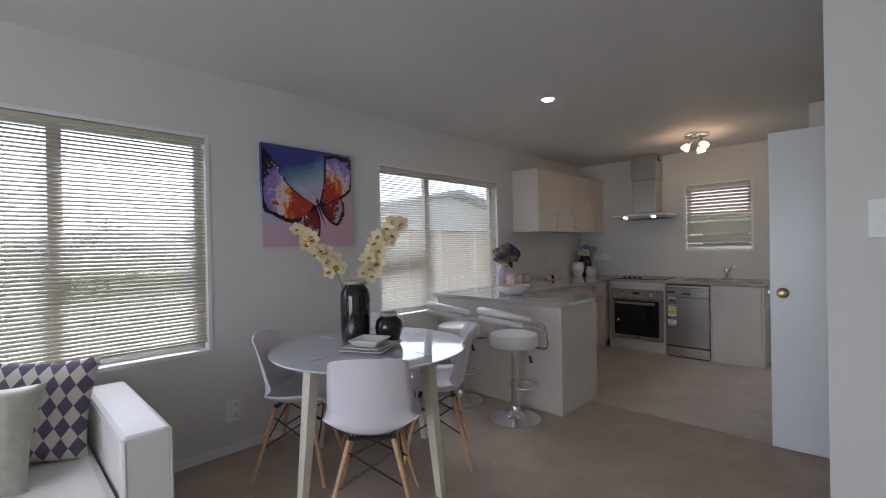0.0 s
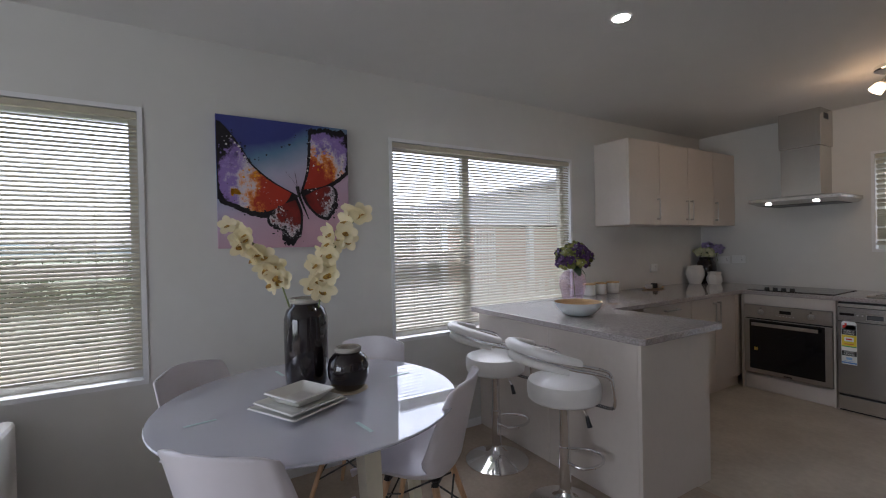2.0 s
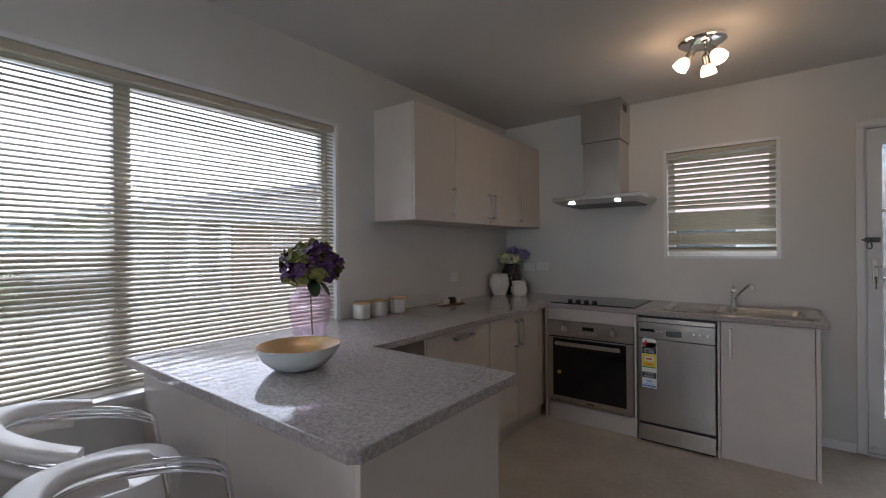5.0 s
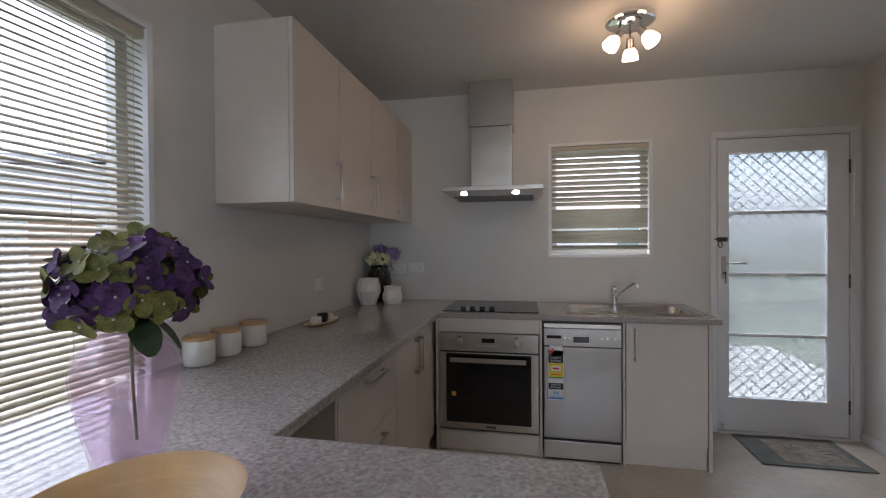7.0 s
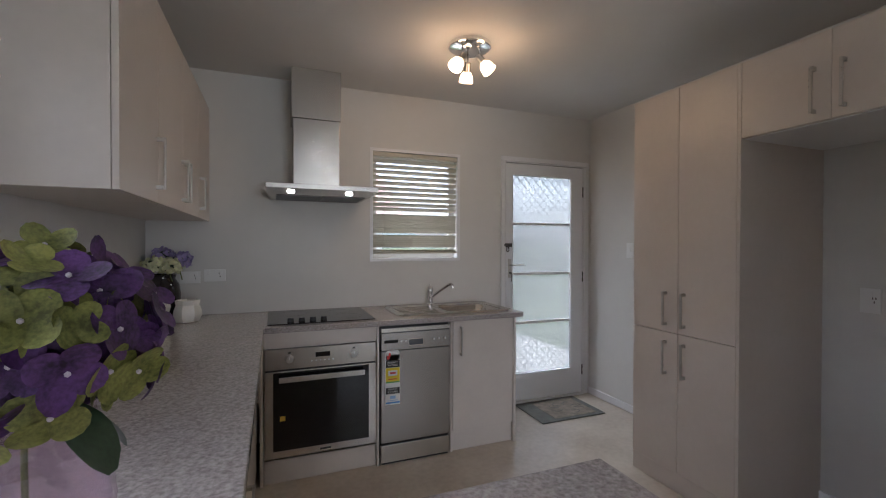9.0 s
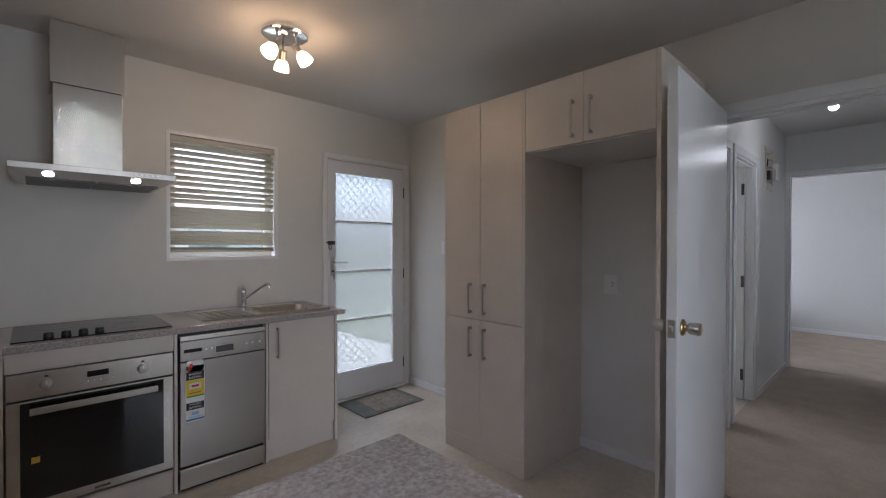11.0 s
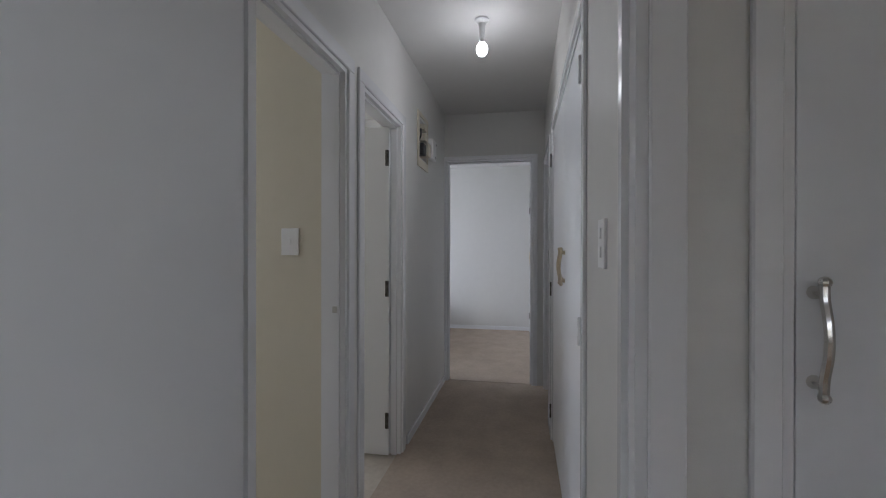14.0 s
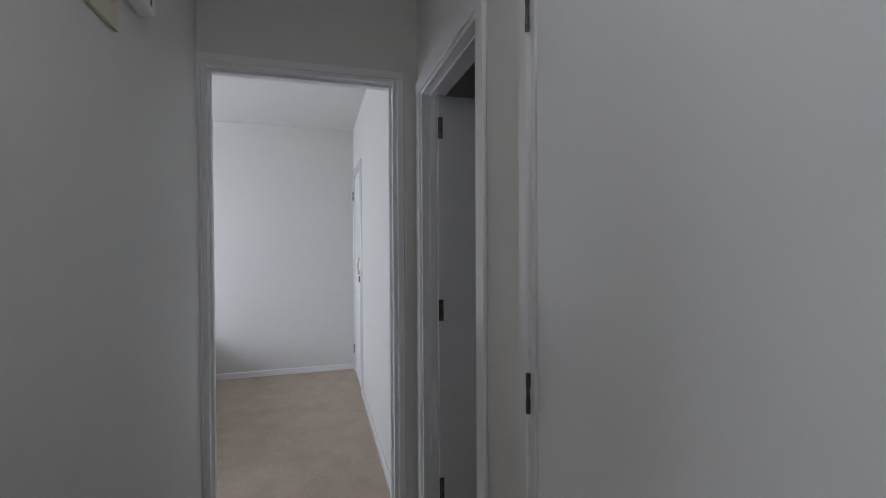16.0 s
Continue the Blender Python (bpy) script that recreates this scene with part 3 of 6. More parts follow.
def slat_mesh(length, width, tilt, axis, crown=0.0025):
    """A thin crowned slat centred on the origin; its outer edge is raised by tilt."""
    bm, n = bmesh.new(), 4
    ca, sa = math.cos(tilt), math.sin(tilt)
    rows = []
    for k in range(n + 1):
        s = k / n - 0.5
        d, h = s * width, crown * (1 - 4 * s * s)
        rows.append((d * ca - h * sa, d * sa + h * ca))
    top = [[bm.verts.new((d, u, z) if axis == "y" else (u, d, z)) for u in (-length / 2, length / 2)] for d, z in rows]
    low = [[bm.verts.new((d, u, z - 0.0009) if axis == "y" else (u, d, z - 0.0009)) for u in (-length / 2, length / 2)] for d, z in rows]
    for g in (top, low):
        for a, b in zip(g, g[1:]):
            bm.faces.new((a[0], a[1], b[1], b[0]))
    for i in (0, n):
        bm.faces.new((top[i][0], top[i][1], low[i][1], low[i][0]))
    return mesh_of("slat", bm, SLAT, 60)


def blind(label, axis, u0, u1, z0, z1, face, out, heights, width, tilt, cords):
    """A venetian blind inside a reveal, hung just behind the wall's face."""
    c = face + out * 0.018
    mid = (u0 + u1) / 2

    def at(u, d, z):
        return (u, c + d, z) if axis == "x" else (c + d, u, z)

    def bx(a, b, d, c0, c1, bevel=0.002):
        return boxes((a, b, c - d, c + d, c0, c1) if axis == "x" else (c - d, c + d, a, b, c0, c1), bevel=bevel)
    ob = thing("venetian_blind", label, "blind", at(mid, 0, z1), "venetian blinds")
    part("headrail", bx(u0, u1, 0.016, z1 - 0.032, z1 - 0.001), SLAT, ob)
    part("bottom_rail", bx(u0, u1, width * 0.42, z0, z0 + 0.012), SLAT, ob)
    me = slat_mesh(u1 - u0 - 0.004, width, tilt * out, axis)
    for z in heights:
        s = new("slat", me)
        s.parent = ob
        s.matrix_basis = pose(0, 0, z - z1, random.uniform(-0.12, 0.12) if axis == "y" else random.uniform(-1.2, 1.2), random.uniform(-1.2, 1.2) if axis == "y" else random.uniform(-0.15, 0.15), 0)
    for u in cords:
        bm = bmesh.new()
        for d in (-width * 0.47, width * 0.47):
            tube([at(u, d, z0 + 0.01), at(u, d, z1 - 0.03)], 0.0008, 5, bm)
        part("ladder_cord", bm, SLAT, ob)
    return ob


def even(z0, z1, pitch):
    n = int((z1 - z0) / pitch)
    return [z0 + pitch * (i + 0.5) for i in range(n)]


TILT = radians(37)
b1 = blind("closed cream venetian blind with thin metal slats", "y", W1[0] + 0.013, W1[1] - 0.013, W1[2] + 0.058, W1[3] - 0.013, W, -1, even(W1[2] + 0.072, W1[3] - 0.05, 0.0212), 0.025, TILT, (-0.6, 0.0, 0.32, 0.72))
b2 = blind("closed cream venetian blind with thin metal slats", "y", W2[0] + 0.013, W2[1] - 0.013, W2[2] + 0.052, W2[3] - 0.013, W, -1, even(W2[2] + 0.066, W2[3] - 0.05, 0.0212), 0.025, TILT, (2.42, 3.05, 3.70))
uneven = [1.272 + 0.0155 * i for i in range(19) if i not in (2, 9)]
for base in (1.592, 1.626, 1.664, 1.706, 1.744, 1.786, 1.826, 1.868, 1.908, 1.948):
    uneven += [base, base + 0.010]
b3 = blind("cream venetian blind with bunched uneven slats", "x", W3[0] + 0.013, W3[1] - 0.013, W3[2] + 0.045, W3[3] - 0.013, N, 1, uneven, 0.026, radians(-36), (-1.28, -0.80))
for ob, x, y, z0, z1 in ((b1, W + 0.009, 0.86, 1.45, 1.98), (b2, W + 0.009, 3.885, 1.35, 1.98), (b2, W + 0.009, 3.86, 1.5, 1.98)):
    wand = bmesh.new()
    tube([(x, y, z0 + 0.03), (x, y, z1)], 0.0012, 5, wand)
    lathe([(0.004, 0.0), (0.006, 0.008), (0.003, 0.03)], 8, (x, y, z0), wand)
    part("pull_cord", wand, SLAT, ob)

# ---- back door ----
back_frame = structure("door_frame_back", casing("x", -0.27, 0.535, 2.025, N, -1, 0.04, left=True, right=True), TRIM, "white painted back door frame", "door frame")
ORIGIN[back_frame] = Vector((0, 0, 0))
part("jamb_lining", boxes((-0.279, -0.262, N - 0.002, N + 0.13, 0.0, 2.034), (0.522, 0.544, N - 0.002, N + 0.13, 0.0, 2.034), (-0.262, 0.522, N - 0.002, N + 0.13, 2.018, 2.034), (-0.262, 0.522, N - 0.012, N + 0.13, -0.01, 0.018)), TRIM, back_frame)
back_door = tagged(thing("door_back", "white timber back door with four frosted panes", "door", (0.13, N, 0.02)), kind="structure")
gx0, gx1, gz0, gz1 = -0.19, 0.395, 0.245, 1.915
part("leaf", wall_bm("x", -0.258, 0.518, N + 0.002, N + 0.042, 0.022, 2.012, [(gx0, gx1, gz0, gz1)]), DOOR_WHITE, back_door)
rails = (gz0, 0.675, 1.09, 1.51, gz1)
for z in rails[1:-1]:
    part("glazing_bar", boxes((gx0 + 0.0005, gx1 - 0.0005, N + 0.008, N + 0.036, z - 0.010, z + 0.010), bevel=0.003), TRIM, back_door)
for z0, z1 in zip(rails, rails[1:]):
    p = part("pane", boxes((gx0 - 0.004, gx1 + 0.004, N + 0.020, N + 0.024, z0 + 0.002, z1 - 0.002)), FROSTED, back_door, "frosted glass pane")
    p.visible_shadow = False
lock = part("lock_plate", boxes((-0.238, -0.208, N - 0.004, N + 0.003, 1.06, 1.215), bevel=0.003), NICKEL, back_door, "steel lock plate")
part("lever", tube(arc([(-0.223, N - 0.003, 1.165), (-0.223, N - 0.04, 1.165), (-0.205, N - 0.046, 1.166), (-0.14, N - 0.046, 1.168), (-0.105, N - 0.044, 1.164)], 4), 0.0055, 8), NICKEL, lock, "steel lever handle", smooth=40)
keys = tube([(-0.223, N - 0.003, 1.10), (-0.223, N - 0.03, 1.10)], 0.007, 8)
box(keys, -0.227, -0.219, N - 0.031, N - 0.028, 1.03, 1.10, bevel=0.001)
part("key", keys, DARK_HINGE, lock)
bolt = part("bolt", boxes((-0.30, -0.20, N - 0.006, N + 0.002, 1.315, 1.345), (-0.285, -0.21, N - 0.016, N - 0.006, 1.325, 1.336), bevel=0.002), DARK_HINGE, back_door, "worn steel sliding bolt")
part("padlock", tube(arc([(-0.255, N - 0.014, 1.32), (-0.262, N - 0.016, 1.29), (-0.25, N - 0.018, 1.275), (-0.238, N - 0.016, 1.29), (-0.245, N - 0.014, 1.32)], 5), 0.0035, 6), DARK_HINGE, bolt)
for z in (0.22, 1.05, 1.8):
    hinge_plate(back_door, 0.515, 0.524, N - 0.003, N + 0.001, z, 0.09)
stop_bm = tube([(-0.235, N - 0.002, 0.055), (-0.235, N - 0.03, 0.055)], 0.009, 12)
bmesh.ops.create_uvsphere(stop_bm, u_segments=12, v_segments=8, radius=0.018, matrix=Matrix.Translation((-0.235, N - 0.036, 0.055)))
part("door_stop", stop_bm, WHITE_PLASTIC, back_door, smooth=40)

# security grille outside the back door
grille = thing("security_grille", "diamond mesh security screen outside the back door", "grille", (0.1, N + 0.10, 0.02))
GRILLE = material("grille_paint", (0.14, 0.14, 0.15), 0.5, 0.4)
part("frame", boxes((-0.26, -0.225, N + 0.085, N + 0.105, 0.02, 2.015), (0.487, 0.52, N + 0.085, N + 0.105, 0.02, 2.015), (-0.225, 0.487, N + 0.085, N + 0.105, 0.02, 0.09), (-0.225, 0.487, N + 0.085, N + 0.105, 1.95, 2.015)), GRILLE, grille)
mesh_bm = bmesh.new()
step, wide, tall = 0.078, 0.712, 1.86
for sgn in (1, -1):
    k = -tall
    while k < wide + tall:
        # a bar u = k + s, v = s (or mirrored), clipped to the opening
        s0, s1 = max(0, -k), min(tall, wide - k)
        if s1 - s0 > 0.02:
            a, b = (k + s0, s0), (k + s1, s1)
            if sgn < 0:
                a, b = (wide - a[0], a[1]), (wide - b[0], b[1])
            tube([(-0.225 + a[0], N + 0.094 + 0.003 * sgn, 0.09 + a[1]), (-0.225 + b[0], N + 0.094 + 0.003 * sgn, 0.09 + b[1])], 0.0052, 6, mesh_bm)
        k += step
part("mesh", mesh_bm, GRILLE, grille)

mat_ob = thing("door_mat", "grey-green doormat with worn printed leaf pattern", "doormat", (0.1, 5.8, 0.0))
MAT = material("mat_rubber", (0.13, 0.135, 0.125), 0.85, vary=0.25, scale=14, bump=0.5, bump_scale=180)
MAT_PRINT = material("mat_print", (0.24, 0.21, 0.17), 0.85, vary=0.3, scale=20, bump=0.4, bump_scale=180)
part("base", boxes((-0.19, 0.395, 5.56, 5.975, 0.001, 0.009), bevel=0.004), MAT, mat_ob)
part("printed_panel", boxes((-0.05, 0.34, 5.60, 5.93, 0.009, 0.0105)), MAT_PRINT, mat_ob)
for i in range(7):
    a = 2.4 * i
    c = Vector((0.17 + 0.10 * math.cos(a), 5.76 + 0.08 * math.sin(a), 0.0115))
    lf = tube(arc([c + Vector((0.05 * math.cos(a + q), 0.035 * math.sin(a + q), 0)) for q in (0, 0.8, 1.6, 2.6)], 4), 0.004, 5, flat=0.3)
    part("leaf_print", lf, MAT, mat_ob)


# ---- kitchen ----
def bar_handle(parent, x, y, z, out, axis, length=0.185, along="z"):
    """A square bar pull on two posts; out: signed stand-off along axis."""
    o = 0.032 * out
    h = length / 2

    def rng(c, half, stand):
        x0, x1, y0, y1, z0, z1 = x - 0.006, x + 0.006, y - 0.006, y + 0.006, z - 0.006, z + 0.006
        if along == "z":
            z0, z1 = z + c - half, z + c + half
        elif along == "x":
            x0, x1 = x + c - half, x + c + half
        else:
            y0, y1 = y + c - half, y + c + half
        s0, s1 = sorted(stand)
        if axis == "x":
            x0, x1 = x + s0, x + s1
        else:
            y0, y1 = y + s0, y + s1
        return (x0, x1, y0, y1, z0, z1)
    rows = [rng(0, h, (o * 0.75, o)), rng(-h + 0.008, 0.008, (0, o * 0.75)), rng(h - 0.008, 0.008, (0, o * 0.75))]
    return part("handle", boxes(*rows, bevel=0.0015), NICKEL, parent, "satin nickel bar handle")


peninsula = thing("peninsula_cabinet", "pale laminate breakfast bar cabinet back and end panel", "cabinet", (-2.1, 3.25, 0))
part("back_panel", boxes((W + 0.05, -2.081, 2.95, 2.968, 0.006, 0.845), bevel=0.0015), CABINET, peninsula)
part("back_panel", boxes((-2.079, -1.4765, 2.95, 2.968, 0.006, 0.845), bevel=0.0015), CABINET, peninsula)
part("end_panel", boxes((-1.4745, -1.455, 2.948, 3.56, 0.0, 0.845), bevel=0.0015), CABINET, peninsula)
part("inner_panel", boxes((-2.14, -1.476, 3.535, 3.553, 0.10, 0.845), bevel=0.0015), CABINET, peninsula)
part("kickboard", boxes((-2.14, -1.476, 3.48, 3.495, 0.0, 0.10)), CABINET, peninsula)
part("filler", boxes((W + 0.002, W + 0.048, 2.952, 2.968, 0.006, 0.845)), CABINET, peninsula)

top_bm = bmesh.new()
top_bm = wall_bm("x", W, -0.475, 0.846, 0.880, 2.882, N, [(-1.40, -0.3, 2.8, 3.59), (-2.095, -0.3, 3.59, 5.375), (-0.955, -0.555, 5.525, 5.835)])
for v in top_bm.verts:
    v.co = (v.co.x, v.co.z, v.co.y)
corner = [e for e in top_bm.edges if all(abs(v.co.x + 1.40) < 1e-4 and abs(v.co.y - 2.882) < 1e-4 for v in e.verts)]
bmesh.ops.bevel(top_bm, geom=corner, offset=0.022, segments=1, affect="EDGES")
worktop = solo("worktop", top_bm, STONE, "speckled grey-brown laminate worktop with breakfast bar return", "worktop", (-2.1, 4.5, 0.846))
bev = worktop.modifiers.new("round", "BEVEL")
bev.width, bev.segments, bev.limit_method = 0.004, 3, "ANGLE"


def base_cabinet(name, label, panels, at):
    ob = thing(name, label, "cabinet", at, "kitchen base cabinets")
    for row in panels:
        part(row[0], boxes(row[1], bevel=0.0015), CABINET, ob)
    return ob


FX = -2.135
shelf_unit = base_cabinet("open_shelf_unit", "open unlit cabinet gap beside the drawers", [("side_panel", (W + 0.02, FX, 3.985, 4.0, 0.10, 0.845)), ("side_panel", (W + 0.02, FX, 3.575, 3.59, 0.10, 0.845)), ("bottom", (W + 0.02, FX, 3.59, 3.985, 0.10, 0.118)), ("back", (W + 0.004, W + 0.018, 3.575, 4.0, 0.10, 0.845))], (-2.4, 3.8, 0))
drawers = base_cabinet("drawer_cabinet", "pale laminate drawer cabinet with bar handles", [("body", (W + 0.004, FX - 0.019, 4.003, 4.617, 0.10, 0.84)), ("kickboard", (-2.19, -2.175, 3.575, 4.62, 0.0, 0.10))], (-2.4, 4.3, 0))
for z0, z1 in ((0.575, 0.838), (0.345, 0.571), (0.108, 0.341)):
    d = part("drawer_front", boxes((FX - 0.018, FX, 4.004, 4.616, z0, z1), bevel=0.0015), CABINET, drawers)
    bar_handle(d, FX, 4.33, z1 - 0.045, 1, "x", 0.185, "y")
corner_cab = base_cabinet("corner_cabinet", "pale laminate corner cabinet with two doors", [("body", (W + 0.004, FX - 0.019, 4.620, 5.99, 0.10, 0.84)), ("kickboard", (-2.19, -2.175, 4.622, 5.45, 0.0, 0.10)), ("filler", (FX - 0.018, FX, 5.33, 5.405, 0.10, 0.84))], (-2.4, 5.2, 0))
for y0, y1, hy in ((4.622, 4.988, 4.955), (4.992, 5.326, 5.03)):
    d = part("door", boxes((FX - 0.018, FX, y0, y1, 0.108, 0.838), bevel=0.0015), CABINET, corner_cab)
    bar_handle(d, FX, hy, 0.71, 1, "x")

FY = 5.41
oven_cab = base_cabinet("oven_cabinet", "pale laminate oven housing", [("side_panel", (-2.118, -2.1, FY - 0.003, 5.99, 0.0, 0.845)), ("side_panel", (-1.472, -1.457, FY - 0.003, 5.99, 0.0, 0.845)), ("top_panel", (-2.098, -1.474, FY, FY + 0.018, 0.755, 0.845)), ("lower_panel", (-2.098, -1.474, FY + 0.02, FY + 0.038, 0.0, 0.137)), ("shelf", (-2.098, -1.474, FY + 0.02, 5.95, 0.125, 0.14))], (-1.78, 5.7, 0))

oven = thing("oven", "built-in stainless steel oven with black glass door", "oven", (-1.786, 5.5, 0.14))
part("body", boxes((-2.092, -1.48, FY + 0.012, 5.92, 0.142, 0.75), bevel=0.002), BLACK_PLASTIC, oven)
part("control_panel", boxes((-2.094, -1.478, FY - 0.008, FY + 0.012, 0.637, 0.751), bevel=0.002), STEEL, oven)
odoor = part("door", boxes((-2.094, -1.478, FY - 0.012, FY + 0.011, 0.150, 0.630), bevel=0.002), STEEL, oven)
part("glass", boxes((-2.050, -1.522, FY - 0.0145, FY - 0.0125, 0.190, 0.622), bevel=0.0008), BLACK_GLASS, odoor, "black oven glass")
part("handle", boxes((-2.02, -1.552, FY - 0.052, FY - 0.040, 0.575, 0.605), (-2.0, -1.982, FY - 0.041, FY - 0.014, 0.580, 0.60), (-1.59, -1.572, FY - 0.041, FY - 0.014, 0.580, 0.60), bevel=0.002), STEEL, odoor, "flat steel oven handle")
for x in (-1.965, -1.61):
    kb = lathe([(0.024, 0.0), (0.023, 0.006), (0.019, 0.010), (0.017, 0.024), (0.0, 0.025)], 24)
    bmesh.ops.transform(kb, matrix=Matrix.Translation((x, FY - 0.008, 0.694)) @ Matrix.Rotation(radians(90), 4, "X"), verts=kb.verts)
    kn = part("knob", kb, NICKEL, oven, "steel oven knob", smooth=35)
    part("pointer", boxes((x - 0.002, x + 0.002, FY - 0.034, FY - 0.0325, 0.696, 0.712)), WHITE_PLASTIC, kn)
    part("mark", boxes((x - 0.006, x + 0.006, FY - 0.0092, FY - 0.008, 0.725, 0.732)), BLACK_PLASTIC, oven)
part("display", boxes((-1.825, -1.745, FY - 0.0095, FY - 0.008, 0.694, 0.720)), BLACK_GLASS, oven)
for i in range(6):
    bt = lathe([(0.004, 0.0), (0.0035, 0.003), (0.0, 0.0035)], 10)
    bmesh.ops.transform(bt, matrix=Matrix.Translation((-1.845 + 0.0235 * i, FY - 0.008, 0.674)) @ Matrix.Rotation(radians(90), 4, "X"), verts=bt.verts)
    part("button", bt, WHITE_PLASTIC, oven)
STICKER = material("yellow_sticker", (0.75, 0.50, 0.06), 0.5)
part("sticker", boxes((-2.015, -1.987, FY - 0.0155, FY - 0.0146, 0.355, 0.382)), STICKER, oven, "small yellow warning sticker")
part("badge", boxes((-1.80, -1.74, FY - 0.0135, FY - 0.012, 0.163, 0.173)), DARK_HINGE, oven)

dw = thing("dishwasher", "stainless steel dishwasher with energy and water labels", "dishwasher", (-1.225, 5.5, 0.0))
DW_STEEL = material("dishwasher_steel", (0.44, 0.425, 0.41), 0.26, 1.0, vary=0.012, scale=4, stretch=(40, 40, 1), gloss_vary=0.005)
part("body", boxes((-1.452, -0.998, FY + 0.03, 5.95, 0.03, 0.838), bevel=0.002), BLACK_PLASTIC, dw)
part("top_edge", boxes((-1.448, -1.002, FY - 0.012, FY + 0.03, 0.800, 0.828), bevel=0.003), STEEL, dw)
ddoor = part("door", boxes((-1.448, -1.002, FY - 0.014, FY + 0.03, 0.135, 0.690), bevel=0.004), DW_STEEL, dw)
panel = part("control_panel", boxes((-1.448, -1.002, FY - 0.017, FY + 0.03, 0.6925, 0.7985), bevel=0.003), DW_STEEL, dw)
part("kick_panel", boxes((-1.448, -1.002, FY - 0.006, FY + 0.03, 0.012, 0.118), bevel=0.003), STEEL, dw)
part("foot_strip", boxes((-1.44, -1.01, FY + 0.004, FY + 0.03, 0.0, 0.012)), BLACK_PLASTIC, dw)
part("display", boxes((-1.275, -1.185, FY - 0.0185, FY - 0.0172, 0.718, 0.752), bevel=0.0005), material("lcd_glass", (0.12, 0.13, 0.14), 0.15), panel)
part("display_frame", boxes((-1.279, -1.181, FY - 0.0178, FY - 0.017, 0.714, 0.756)), CHROME, panel)
part("brand_strip", boxes((-1.430, -1.345, FY - 0.0182, FY - 0.017, 0.738, 0.756)), BLACK_GLASS, panel)
for x, r in ((-1.325, 0.0065), (-1.297, 0.0065), (-1.115, 0.007), (-1.082, 0.007), (-1.042, 0.009)):
    bt = lathe([(r, 0.0), (r * 0.9, 0.005), (0.0, 0.0055)], 14)
    bmesh.ops.transform(bt, matrix=Matrix.Translation((x, FY - 0.017, 0.745)) @ Matrix.Rotation(radians(90), 4, "X"), verts=bt.verts)
    part("button", bt, CHROME, panel)


def words(text, size, x, y, z, mat, parent, rx=90, rz=0):
    cu = bpy.data.curves.new("lettering", "FONT")
    cu.body, cu.size, cu.align_x, cu.align_y, cu.extrude = text, size, "CENTER", "CENTER", 0.0002
    tmp = bpy.data.objects.new("lettering", cu)
    me = bpy.data.meshes.new_from_object(tmp)
    bpy.data.objects.remove(tmp), bpy.data.curves.remove(cu)
    me.materials.append(mat)
    ob = new("lettering", me)
    ob.parent = parent
    ob.matrix_basis = Matrix.Translation(-ORIGIN.get(parent, Vector((0, 0, 0)))) @ pose(x, y, z, rx, 0, rz)
    return ob


PAPER = material("label_paper", (0.82, 0.82, 0.80), 0.5)
INK = material("label_black", (0.02, 0.02, 0.02), 0.5)
YELLOW = material("label_yellow", (0.80, 0.62, 0.03), 0.5)
GREEN = material("label_green", (0.12, 0.35, 0.12), 0.5)
RED = material("label_red", (0.65, 0.05, 0.04), 0.5)
BLUE = material("label_blue", (0.08, 0.25, 0.60), 0.5)
PALE_BLUE = material("label_pale_blue", (0.35, 0.55, 0.80), 0.5)
LY = FY - 0.0148
lab = part("energy_label", boxes((-1.422, -1.332, LY, LY + 0.0007, 0.365, 0.665)), PAPER, ddoor, "white energy and water rating label")
cap = lathe([(0.045, 0.0), (0.045, 0.0007)], 24)
bmesh.ops.transform(cap, matrix=Matrix.Translation((-1.377, LY + 0.0007, 0.663)) @ Matrix.Rotation(radians(90), 4, "X"), verts=cap.verts)
part("label_cap", cap, PAPER, ddoor)


def patch(x0, x1, z0, z1, mat, d=0.0005):
    part("label_print", boxes((x0, x1, LY - d, LY - 0.0001, z0, z1)), mat, ddoor)


patch(-1.42, -1.334, 0.590, 0.632, INK), patch(-1.42, -1.334, 0.505, 0.588, YELLOW), patch(-1.405, -1.349, 0.540, 0.572, PAPER, 0.0008)
patch(-1.395, -1.359, 0.551, 0.562, RED, 0.0011), patch(-1.42, -1.334, 0.497, 0.505, GREEN), patch(-1.405, -1.350, 0.517, 0.522, RED, 0.0008)
patch(-1.42, -1.334, 0.430, 0.468, INK), patch(-1.42, -1.334, 0.372, 0.382, BLUE), patch(-1.394, -1.360, 0.400, 0.418, PALE_BLUE), patch(-1.41, -1.345, 0.388, 0.392, PALE_BLUE)
star = boxes((-1.413, -1.397, LY - 0.0005, LY - 0.0001, 0.640, 0.662), (-1.402, -1.390, LY - 0.0005, LY - 0.0001, 0.655, 0.678))
part("label_print", star, RED, ddoor)
for tx, tz in (("ENERGY", 0.619), ("RATING", 0.602), ("WATER", 0.458), ("RATING", 0.441)):
    words(tx, 0.017, -1.377, LY - 0.0007, tz, PAPER, ddoor)

